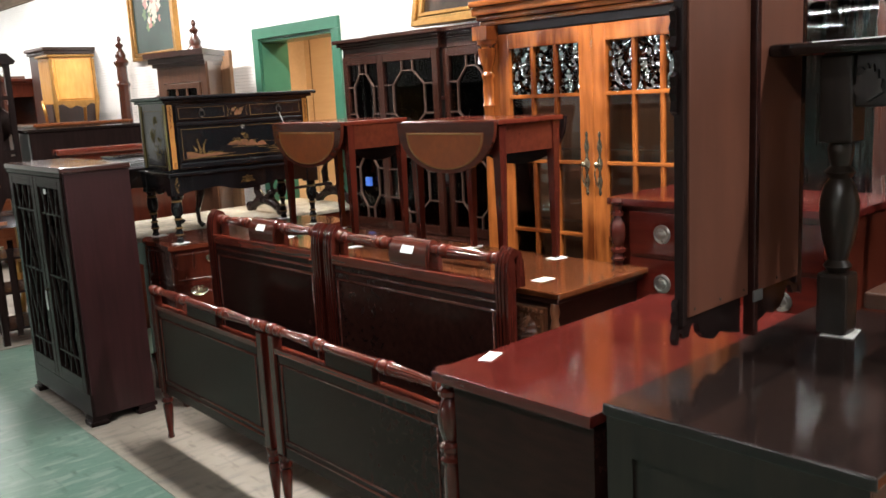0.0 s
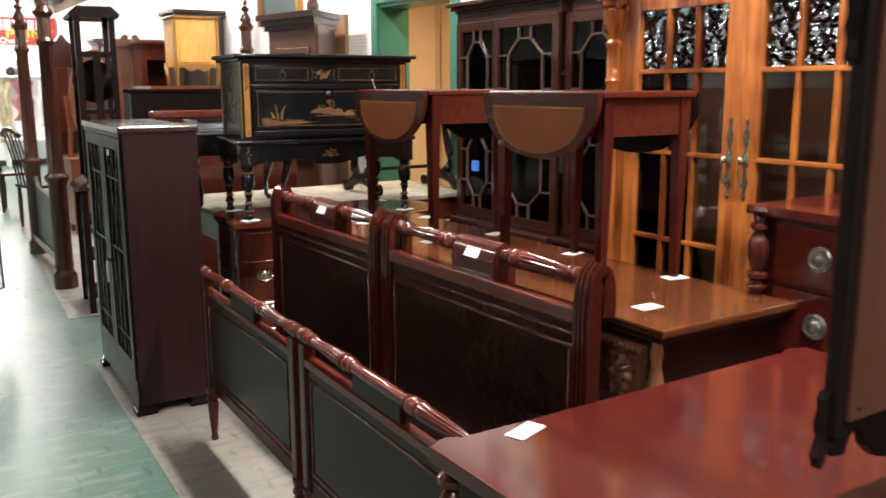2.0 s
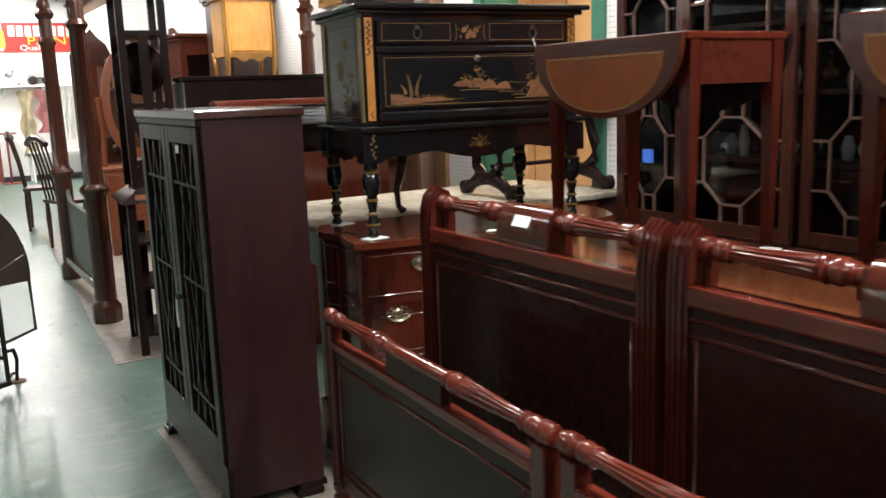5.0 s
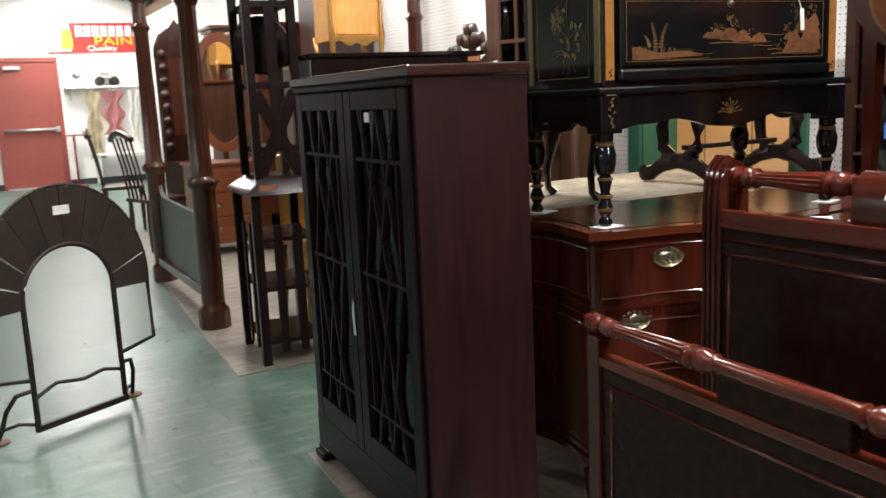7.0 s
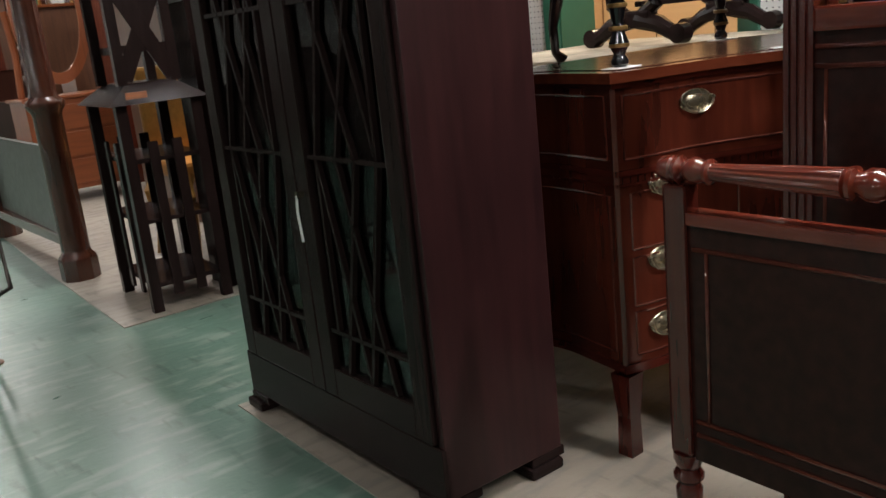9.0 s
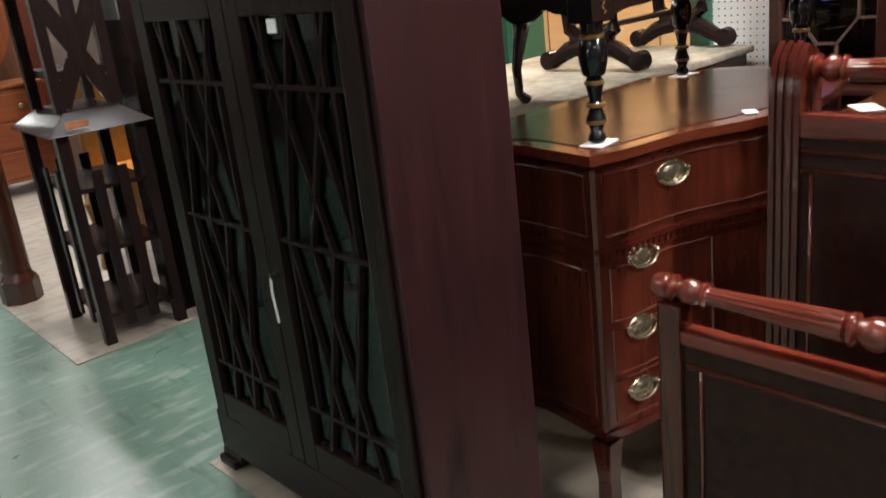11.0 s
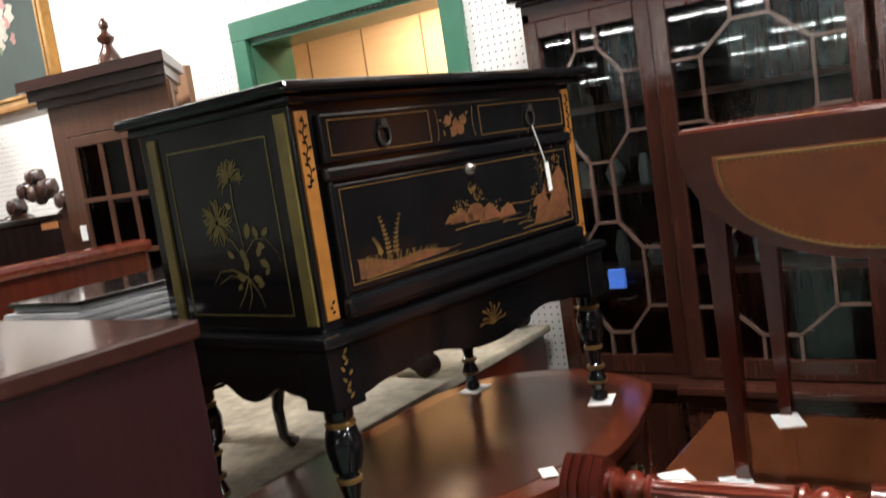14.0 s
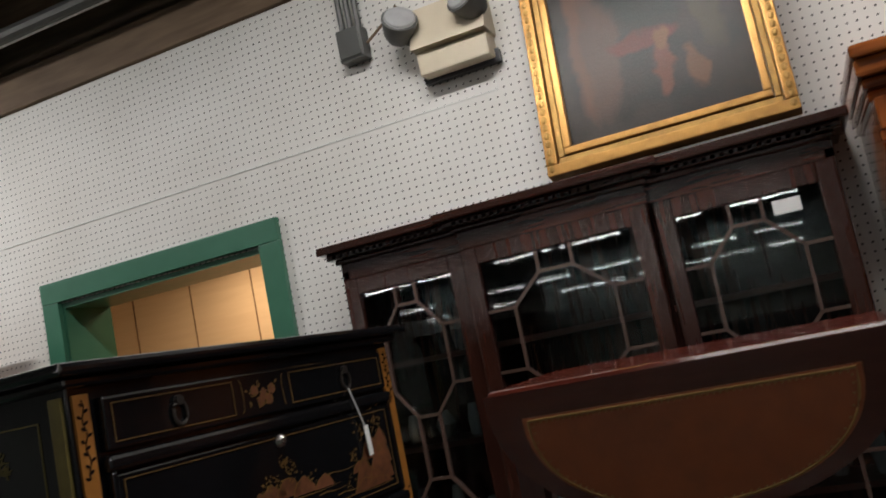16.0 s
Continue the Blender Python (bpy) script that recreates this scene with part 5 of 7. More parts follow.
def drop_leaf(m, legs_y, top_y, label, lw=0.31):
    """Small Pembroke table: long side along y, leather-topped half-round leaves hanging on both sides, tapered legs."""
    t = thing("drop_leaf_table", label, "table", m, "small drop-leaf tables")
    H = 0.575
    for y in legs_y:
        for x in (0, lw):
            bm = bmesh.new()
            a = [bm.verts.new((x + i * 0.02, y + j * 0.02, H - 0.02)) for i, j in ((-1, -1), (1, -1), (1, 1), (-1, 1))]
            b = [bm.verts.new((x + i * 0.011, y + j * 0.011, 0.0)) for i, j in ((-1, -1), (1, -1), (1, 1), (-1, 1))]
            for i in range(4):
                bm.faces.new((a[i], a[(i + 1) % 4], b[(i + 1) % 4], b[i]))
            bm.faces.new(a)
            bm.faces.new(b)
            part("leg", bm, MAHOG, t)
    y0, y1 = legs_y
    part("apron", B((-0.012, 0.006, y0 + 0.02, y1 - 0.02, H - 0.13, H - 0.02), (lw - 0.006, lw + 0.012, y0 + 0.02, y1 - 0.02, H - 0.13, H - 0.02), (0.02, lw - 0.02, y0 - 0.012, y0 + 0.006, H - 0.13, H - 0.02), (0.02, lw - 0.02, y1 - 0.006, y1 + 0.012, H - 0.13, H - 0.02)), MAHOG_FACE, t)
    part("tabletop", B((-0.035, lw + 0.035, top_y[0], top_y[1], H - 0.02, H), bevel=0.006), MAHOG_TOPY, t)
    R, cy = (top_y[1] - top_y[0]) / 2, (top_y[0] + top_y[1]) / 2
    for sx, x in ((-1, -0.04), (1, lw + 0.04)):
        bm = bmesh.new()
        out = [(cy + R * math.cos(a), H - 0.006 - 0.72 * R * math.sin(a) ** 0.85 if math.sin(a) > 0 else H - 0.006) for a in [math.pi * i / 30 for i in range(31)]]
        prism(bm, out, 0.016, Matrix(((0, 0, sx, x), (1, 0, 0, 0), (0, 1, 0, 0), (0, 0, 0, 1))))
        lf = part("leaf", bm, MAHOG_FACE if sx < 0 else EBONY, t, "hanging half-round leaf")
        if sx < 0:
            bm = bmesh.new()
            ins = [(cy + (R - 0.055) * math.cos(a), H - 0.045 - 0.72 * (R - 0.075) * max(0, math.sin(a)) ** 0.85) for a in [math.pi * i / 30 for i in range(31)]]
            prism(bm, ins, 0.001, Matrix(((0, 0, -1, x - 0.0162), (1, 0, 0, 0), (0, 1, 0, 0), (0, 0, 0, 1))))
            part("leather_panel", bm, LEATHER, lf, "tan tooled leather panel")
            bm = bmesh.new()
            loop = [(x - 0.0178, cy + (p[0] - cy) * 0.965, H - 0.05 + (p[1] - H + 0.045) * 0.95) for p in ins]
            tube(bm, loop + [loop[0]], 0.002, 5)
            for (xa, ya, za), (xb, yb, zb) in zip(loop, loop[1:] + loop[:1]):
                n_ = max(1, int(math.hypot(yb - ya, zb - za) / 0.009))
                for k in range(n_):
                    t_ = (k + 0.5) / n_
                    py, pz = ya + (yb - ya) * t_, za + (zb - za) * t_
                    py, pz = cy + (py - cy) * 0.972, H - 0.045 + (pz - H + 0.045) * 0.955 - 0.004
                    bmesh.ops.create_icosphere(bm, subdivisions=1, radius=0.0021, matrix=Matrix.Translation((xa + 0.0012, py, pz)))
            tagged(part("gilt_border", bm, GILT_LINE, lf, "gilt tooled border"), kind="stuff")
    return t


drop_leaf(pose(3.29, 3.05, BZ + 0.003), (0, 0.47), (-0.03, 0.52), "mahogany drop-leaf table with tan leather leaf, raised on the buffet")
drop_leaf(pose(3.335, 4.01, BZ + 0.003), (0.03, 0.55), (0.01, 0.585), "darker mahogany drop-leaf table with leather leaf, raised on the buffet")
for (x, y, r) in ((3.295, 3.05, 20), (3.6, 3.045, -10), (3.595, 3.52, 15), (3.3, 4.01, 5), (3.61, 4.01, 12), (3.3, 4.56, 30), (3.61, 4.55, 25), (3.26, 2.83, 0), (3.3, 4.66, 40)):
    card(x, y, BZ + 0.0005, r)
for (x, y, r) in ((2.965, 5.08, 10), (3.76, 5.0, 15), (3.8, 5.375, 0), (3.02, 5.45, 20), (3.34, 4.93, 40)):
    card(x, y, TZ + 0.0022, r, *((0.045, 0.03) if x == 3.34 else (0.08, 0.055)))


# ---- breakfront china cabinet on the wall ----
def breakfront():
    c = thing("breakfront_cabinet", "tall mahogany breakfront cabinet with glazed octagon-barred doors", "china cabinet", pose(4.33, 3.985, 0))
    W, D = 1.385, 0.245
    yc0, yc1 = 0.455, 0.985
    # base
    part("base", B((-0.06, D, 0, W, 0.06, 0.74), (-0.1, -0.06, yc0, yc1, 0.06, 0.74), bevel=0.004), DARK_MAHOG, c)
    part("base_top", B((-0.085, D, -0.015, W + 0.015, 0.74, 0.765), (-0.125, -0.085, yc0 - 0.015, yc1 + 0.015, 0.74, 0.765), bevel=0.006), DARK_MAHOG, c)
    part("plinth", B((-0.07, D, -0.01, W + 0.01, 0, 0.09), (-0.11, -0.07, yc0 - 0.01, yc1 + 0.01, 0, 0.09), bevel=0.004), DARK_MAHOG, c)
    # upper case
    part("upper_case", B((0.0, D, 0, 0.022, 0.765, 1.86), (0.0, D, W - 0.022, W, 0.765, 1.86), (D - 0.012, D, 0.022, W - 0.022, 0.765, 1.86), (0.02, D - 0.012, yc0, yc0 + 0.02, 0.765, 1.86), (0.02, D - 0.012, yc1 - 0.02, yc1, 0.765, 1.86)), DARK_MAHOG, c)
    part("frieze", B((0.0, D, 0, W, 1.838, 1.885), (-0.035, 0.0, yc0, yc1, 1.838, 1.885)), DARK_MAHOG, c)
    for (o, z0, z1) in ((0.012, 1.885, 1.9), (0.03, 1.9, 1.92), (0.05, 1.92, 1.945)):
        part("cornice", B((-o, D, -o, W + o, z0, z1), (-0.035 - o, -o, yc0 - o, yc1 + o, z0, z1), bevel=0.005), DARK_MAHOG, c)
    for i in range(62):
        y = i * W / 61
        x = -0.03 - (0.035 if yc0 <= y <= yc1 else 0)
        part("dentil", B((x, x + 0.018, y - 0.006, y + 0.006, 1.902, 1.917)), DARK_MAHOG, c)
    for z in (1.05, 1.3, 1.55):
        part("shelf", B((0.03, D - 0.012, 0.022, W - 0.022, z, z + 0.016)), SHELF_WOOD, c)
    for k, (a, b, fx) in enumerate(((0.005, yc0 - 0.008, 0.0), (yc0 + 0.004, yc1 - 0.004, -0.035), (yc1 + 0.008, W - 0.005, 0.0))):
        z0, z1, s = 0.77, 1.835, 0.045
        fr = B((fx - 0.012, fx + 0.012, a, a + s, z0, z1), (fx - 0.012, fx + 0.012, b - s, b, z0, z1), (fx - 0.012, fx + 0.012, a + s, b - s, z1 - 0.05, z1), (fx - 0.012, fx + 0.012, a + s, b - s, z0, z0 + 0.055), bevel=0.003)
        d = part("door", fr, DARK_MAHOG, c, "glazed door with octagon glazing bars")
        p, q, lo, hi = a + s, b - s, z0 + 0.055, z1 - 0.05
        w, hh = q - p, hi - lo
        def seg(u0, v0, u1, v1):
            g = bmesh.new()
            bar(g, (fx - 0.004, p + w * u0, lo + hh * v0), (fx - 0.004, p + w * u1, lo + hh * v1), 0.0085, 0.012, (-1, 0, 0))
            part("glazing_bar", g, GLINT_BAR_WOOD, d)
        for (zb, zt) in ((0.60, 0.94), (0.07, 0.415)):
            ch = 0.083
            seg(0.4, zt, 0.62, zt)
            seg(0.4, zb, 0.62, zb)
            seg(0.18, zb + ch, 0.18, zt - ch)
            seg(0.82, zb + ch, 0.82, zt - ch)
            for s1, s2 in ((0.4, 0.18), (0.62, 0.82)):
                seg(s1, zt, s2, zt - ch)
                seg(s1, zb, s2, zb + ch)
            for v in (zt - ch, zb + ch):
                seg(0, v, 0.18, v)
                seg(1, v, 0.82, v)
        for u in (0.4, 0.62):
            seg(u, 0.415, u, 0.60)
            seg(u, 0.94, u, 1.0)
            seg(u, 0.07, u, 0.0)
        part("pane", B((fx + 0.004, fx + 0.007, p - 0.004, q + 0.004, lo - 0.004, hi + 0.004)), GLASS, d)
        for j, (u0, u1) in enumerate(((0.02, 0.5), (0.5, 0.98))):
            pd = part("base_door", B((-0.066 + fx * 1.05, -0.058 + fx * 1.05, a + (b - a) * u0 + 0.01, a + (b - a) * u1 - 0.01, 0.12, 0.7), bevel=0.003), DARK_MAHOG, c)
    part("blue_tape", B((-0.03, -0.014, 1.152, 1.2, 1.03, 1.085)), BLUE, c, "strip of blue masking tape on the glass")
    part("price_tag", B((-0.016, -0.013, 0.1, 0.165, 1.73, 1.765)), PAPER, c, "white price tag on the glass")
    bm = bmesh.new()
    for i in range(26):
        h = random.uniform(0.05, 0.13)
        lathe(bm, [(0.018, 0), (random.uniform(0.02, 0.035), h * 0.5), (0.012, h)], 8, pose(0.13 + random.uniform(-0.04, 0.04), 0.06 + (i % 13) * 0.105, (1.066, 1.316)[i // 13]))
    tagged(part("glassware", bm, GREYGLASS), "row of small grey glass vessels on the cabinet shelves", "glassware", kind="stuff").matrix_world = pose(4.33, 3.985, 0.0005)
    return c


breakfront()


# ---- pine display cabinet ----
def pine_cabinet():
    c = thing("display_cabinet", "large orange pine display cabinet with rippled glass double doors", "display cabinet", pose(4.12, 2.57, 0))
    W, D, H = 1.33, 0.45, 2.02
    part("side", B((0, D, 0, 0.03, 0.1, 1.9)), PINE, c)
    part("side", B((0, D, W - 0.03, W, 0.1, 1.9)), PINE, c)
    part("back", B((0.15, 0.165, 0.03, W - 0.03, 0.1, 1.55)), PINE_BACK, c, "brown back panel")
    part("upper_back", B((D - 0.02, D - 0.005, 0.03, W - 0.03, 1.55, 1.9)), PINE_BACK, c)
    part("plinth", B((-0.03, D, -0.02, W + 0.02, 0, 0.16), bevel=0.006), PINE, c)
    part("floor_board", B((0.02, D - 0.02, 0.03, W - 0.03, 0.16, 0.18)), PINE_BACK, c)
    part("head_rail", B((-0.005, 0.03, 0.0, W, 1.86, 1.9), bevel=0.003), DARKBAND, c)
    for (o, z0, z1) in ((0.03, 1.9, 1.925), (0.05, 1.925, 1.95), (0.075, 1.95, 1.99), (0.09, 1.99, 2.02)):
        part("cornice", B((-o, D, -o * 0.3, W + o * 0.3, z0, z1), bevel=0.009), PINE, c)
    for z in (0.55, 0.92, 1.27, 1.58):
        part("shelf", B((0.08, 0.149 if z < 1.5 else D - 0.02, 0.03, W - 0.03, z, z + 0.02)), PINE_BACK, c)
    for y in (0.045, W - 0.045):
        bm = bmesh.new()
        box(bm, -0.012, 0.02, y - 0.045, y + 0.045, 0.16, 1.9, bevel=0.004)
        part("pilaster", bm, PINE, c)
        bm = bmesh.new()
        lathe(bm, [(0.036, 0.162), (0.04, 0.2), (0.03, 0.24), (0.034, 0.26), (0.024, 0.28), (0.03, 0.34), (0.028, 0.9), (0.025, 1.5), (0.033, 1.515), (0.025, 1.53), (0.028, 1.6), (0.025, 1.64), (0.033, 1.655), (0.033, 1.665), (0.022, 1.68), (0.024, 1.7), (0.034, 1.72), (0.046, 1.77), (0.048, 1.79), (0.034, 1.8), (0.05, 1.812), (0.052, 1.83)], 24, pose(-0.04, y, 0))
        box(bm, -0.092, -0.0125, y - 0.05, y + 0.05, 1.83, 1.898, bevel=0.004)
        part("turned_column", bm, PINE, c, "turned pine column with a bell capital")
    for k in range(2):
        y0 = 0.095 + k * 0.574
        y1 = y0 + 0.566
        s, z0, z1 = 0.07, 0.2, 1.855
        fr = B((-0.016, 0.016, y0, y0 + s, z0, z1), (-0.016, 0.016, y1 - s, y1, z0, z1), (-0.016, 0.016, y0 + s, y1 - s, z1 - 0.075, z1), (-0.016, 0.016, y0 + s, y1 - s, z0, z0 + 0.1), bevel=0.005)
        d = part("door", fr, PINE, c, "glazed pine door")
        p, q, lo, hi = y0 + s, y1 - s, z0 + 0.1, z1 - 0.075
        rows_z = [0.58, 0.9, 1.24, 1.55]
        for i in (1, 2):
            y = p + (q - p) * i / 3
            part("glazing_bar", B((-0.012, 0.01, y - 0.009, y + 0.009, lo, hi), bevel=0.003), PINE, d)
        for z in rows_z:
            part("glazing_bar", B((-0.0135, 0.0115, p, q, z - 0.009, z + 0.009), bevel=0.003), PINE, d)
        zs = [lo] + rows_z + [hi]
        for i in range(3):
            for j in range(5):
                part("pane", B((0.004, 0.007, p + (q - p) * i / 3, p + (q - p) * (i + 1) / 3, zs[j], zs[j + 1])), WAVY if j == 4 else GLASS, d)
        hy = y0 + 0.032 if k else y1 - 0.032
        bm = bmesh.new()
        lathe(bm, [(0.003, 1.09), (0.01, 1.105), (0.006, 1.12), (0.012, 1.14), (0.016, 1.16), (0.009, 1.18), (0.006, 1.2), (0.013, 1.215), (0.017, 1.235), (0.013, 1.255), (0.006, 1.27), (0.009, 1.29), (0.015, 1.31), (0.011, 1.335), (0.005, 1.35), (0.009, 1.37), (0.002, 1.385)], 14, pose(-0.018, hy, 0) @ Matrix.Diagonal((0.35, 1, 1, 1)))
        lathe(bm, [(0.005, 0), (0.006, 0.02), (0.013, 0.028), (0.004, 0.036)], 12, pose(-0.02, hy, 1.235, 0, -90))
        tube(bm, [(-0.034, hy - 0.013, 1.225), (-0.037, hy - 0.016, 1.19), (-0.036, hy - 0.007, 1.15), (-0.035, hy, 1.135), (-0.036, hy + 0.007, 1.15), (-0.037, hy + 0.016, 1.19), (-0.034, hy + 0.013, 1.225)], 0.0032, 7)
        part("handle", bm, BRASS, d, "ornate aged brass drop handle")
    part("meeting_stile", B((-0.02, 0.01, 0.6605, 0.6695, 0.2, 1.855), bevel=0.004), PINE, c)
    return c


pine_cabinet()


# ---- red chest of drawers with turned corner columns ----
def corner_chest(name, label, m, W, D, H, rows_, top_mat, pulls):
    """Chest facing local -x, width along y, with turned corner columns."""
    c = thing(name, label, "chest of drawers", m)
    part("top", B((-0.05, D, -0.02, W + 0.02, H - 0.026, H), bevel=0.0015), top_mat, c, "glossy red mahogany top")
    for y in (0.02, W - 0.02):
        bm = bmesh.new()
        lathe(bm, [(0.02, H - 0.028), (0.034, H - 0.014), (0.03, H - 0.002)], 16, pose(-0.036, y, 0))
        lathe(bm, [(0.02, 0.004), (0.027, 0.06), (0.02, 0.1), (0.03, 0.11), (0.03, 0.14), (0.022, 0.15), (0.024, 0.2), (0.026, 0.4), (0.023, H - 0.27), (0.02, H - 0.245), (0.028, H - 0.24), (0.03, H - 0.232), (0.022, H - 0.225), (0.02, H - 0.215), (0.031, H - 0.207), (0.031, H - 0.195), (0.018, H - 0.187), (0.024, H - 0.175), (0.031, H - 0.15), (0.033, H - 0.125), (0.03, H - 0.1), (0.02, H - 0.08), (0.015, H - 0.074), (0.028, H - 0.066), (0.028, H - 0.054), (0.018, H - 0.046), (0.022, H - 0.03)], 20, pose(-0.034, y, 0))
        part("corner_column", bm, MAHOG, c, "turned and carved column")
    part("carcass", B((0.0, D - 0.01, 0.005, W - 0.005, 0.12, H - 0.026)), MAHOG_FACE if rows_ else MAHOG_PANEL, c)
    for y in (0.03, W - 0.03):
        bm = bmesh.new()
        lathe(bm, [(0.018, 0.004), (0.026, 0.06), (0.02, 0.12)], 14, pose(D - 0.05, y, 0))
        part("rear_foot", bm, MAHOG, c)
    z = H - 0.05
    for hgt in rows_:
        d = part("drawer", B((-0.014, 0.0, 0.055, W - 0.055, z - hgt + 0.012, z), bevel=0.004), RED_FACE, c, "red drawer front")
        for y in pulls:
            bm = bmesh.new()
            lathe(bm, [(0.036, 0), (0.036, 0.003), (0.03, 0.007), (0.022, 0.005), (0.018, 0.009), (0.008, 0.016), (0.004, 0.017)], 20, pose(-0.014, y, z - hgt / 2 + 0.008, 0, -90))
            pl = part("round_pull", bm, PEWTER, d, "round pewter pull with ring")
            bm = bmesh.new()
            tube(bm, [(-0.028, y + 0.024 * math.cos(a), z - hgt / 2 + 0.004 + 0.02 * math.sin(a)) for a in [2 * math.pi * i / 14 for i in range(15)]], 0.003, 6)
            part("ring", bm, PEWTER, pl)
        z -= hgt
    return c


corner_chest("chest_of_drawers", "red mahogany chest of drawers with turned corner columns", pose(3.66, 1.92, 0), 0.86, 0.44, 1.165, (0.175, 0.2, 0.21, 0.22, 0.22), RED_TOP, (0.2, 0.66))
# dresser seen from its end, drawers towards +y
corner_chest("dresser", "low red mahogany dresser with glossy top, seen end-on", pose(2.25, 2.25, 0, 0, 0, -90), 0.92, 0.42, 0.942, (), RED_TOP, ())
card(2.395, 2.262, 0.9425, 20, 0.072, 0.035)
# dark sideboard beside it
sb = thing("dark_sideboard", "black-brown oak sideboard with scuffed top", "sideboard", pose(2.25, 1.29, 0))
part("top", B((0, 0.98, 0, 0.525, 0.945, 0.97), bevel=0.004), BLACK_TOP, sb, "scuffed dark top with worn edges")
part("end_panel", B((0.01, 0.03, 0.01, 0.515, 0.12, 0.945), bevel=0.003), BLACK_OAK, sb)
part("end_frame", B((0.002, 0.0105, 0.01, 0.07, 0.12, 0.945), (0.002, 0.0105, 0.455, 0.515, 0.12, 0.945), (0.002, 0.0105, 0.07, 0.455, 0.87, 0.945)), BLACK_OAK, sb)
part("carcass", B((0.03, 0.97, 0.012, 0.513, 0.12, 0.945)), BLACK_OAK, sb)
for x in (0.05, 0.9):
    for y in (0.05, 0.48):
        bm = bmesh.new()
        lathe(bm, [(0.03, 0.004), (0.04, 0.03), (0.03, 0.08), (0.04, 0.12)], 14, pose(x, y, 0))
        part("foot", bm, BLACK_OAK, sb)

# dark oak table standing on the sideboard
dt = thing("carved_oak_table", "dark carved oak table with bulbous turned legs on the sideboard", "table", pose(2.985, 1.665, 0.9725))
for x, y in ((0, 0), (0.2, -0.32)):
    bm = bmesh.new()
    box(bm, x - 0.036, x + 0.036, y - 0.036, y + 0.036, 0, 0.15, bevel=0.01)
    lathe(bm, [(0.022, 0.15), (0.033, 0.165), (0.022, 0.18), (0.027, 0.2), (0.036, 0.23), (0.043, 0.28), (0.044, 0.32), (0.034, 0.36), (0.024, 0.375), (0.036, 0.39), (0.022, 0.405), (0.028, 0.43), (0.03, 0.445), (0.024, 0.46)], 20, pose(x, y, 0))
    box(bm, x - 0.038, x + 0.038, y - 0.038, y + 0.038, 0.46, 0.66, bevel=0.006)
    part("leg", bm, BLACK_OAK, dt, "bulbous turned leg")
part("tabletop", B((-0.13, 0.6, -0.55, 0.12, 0.66, 0.69), bevel=0.012), BLACK_TOP, dt)
part("apron", B((-0.028, -0.008, -0.5, -0.038, 0.54, 0.66), bevel=0.005), BLACK_OAK, dt)
part("end_apron", B((0.04, 0.5, 0.008, 0.028, 0.54, 0.66), bevel=0.005), BLACK_OAK, dt)
part("stretcher", B((0.03, 0.18, -0.3, -0.05, 0.06, 0.1), bevel=0.006), WALNUT, dt)
for i in range(6):
    bm = bmesh.new()
    prism(bm, [(0, 0)] + [(0.036 * (1 - 0.16 * (k % 2)) * math.sin(a), 0.085 * (1 - 0.16 * (k % 2)) * math.cos(a)) for k, a in enumerate([math.radians(-75 + 10 * j) for j in range(16)])], 0.012, Matrix(((0, 0, -1, -0.026), (1, 0, 0, -0.07 - i * 0.075), (0, 1, 0, 0.552), (0, 0, 0, 1))))
    part("carved_fan", bm, BLACK_OAK, dt)
card(2.99, 1.655, 0.9705, 10, 0.09, 0.075)

# mirror on its stand, its back towards the aisle
mir = thing("dresser_mirror", "tall fretwork dresser mirror seen from its brown backing boards", "mirror", pose(2.46, 1.79, 0.9715))
for x0, x1 in ((0.06, 0.313), (0.341, 0.568)):
    board = part("backing_board", B((x0, x1, -0.008, 0.0, 0.12, 1.1), bevel=0.002), BOARD, mir, "plain brown backing board")
    for k in range(3):
        for z in (0.135, 1.088):
            bm = bmesh.new()
            lathe(bm, [(0.003, 0), (0.003, 0.002), (0.001, 0.003)], 8, pose(x0 + 0.02 + (x1 - x0 - 0.04) * k / 2, -0.008, z, 90))
            part("nail_head", bm, IRON, board)
part("top_rail", B((0.06, 0.568, -0.006, 0.006, 1.1, 1.2), bevel=0.003), GREY_EDGE, mir, "grey unpainted top rail")
part("mirror_glass", B((0.08, 0.55, 0.012, 0.016, 0.13, 1.19)), PEWTER, mir)
part("centre_post", B((0.316, 0.338, -0.022, 0.006, 0.02, 1.22), bevel=0.004), MAHOG_PANEL, mir, "dark upright post")
part("frame_side", B((0.042, 0.06, -0.004, 0.018, 0.1, 1.2), bevel=0.003), EBONY, mir)
part("frame_side", B((0.568, 0.6, -0.004, 0.03, 0.1, 1.2), bevel=0.003), EBONY, mir)
left = [(0.06, 0.13), (0.02, 0.16), (0.004, 0.15), (0.012, 0.135), (0.0, 0.12), (0.004, 0.105), (0.016, 0.105), (0.004, 0.09), (-0.006, 0.075), (0.006, 0.06), (0.02, 0.066), (0.028, 0.085), (0.045, 0.085), (0.06, 0.07), (0.08, 0.07), (0.088, 0.09), (0.104, 0.1), (0.12, 0.09), (0.126, 0.07), (0.15, 0.05), (0.185, 0.04), (0.215, 0.052), (0.25, 0.04), (0.304, 0.03), (0.304, 0.13)]
FM = Matrix(((1, 0, 0, 0), (0, 0, 1, 0.0065), (0, 1, 0, 0), (0, 0, 0, 1)))
left = [(x if x > 0.06 else 0.06 - (0.06 - x) * 0.5, z) for x, z in left]
for pts in (left, [(0.654 - x, z) for x, z in left]):
    bm = bmesh.new()
    prism(bm, pts, 0.014, FM)
    part("fret_apron", bm, EBONY, mir, "pierced scroll fretwork")
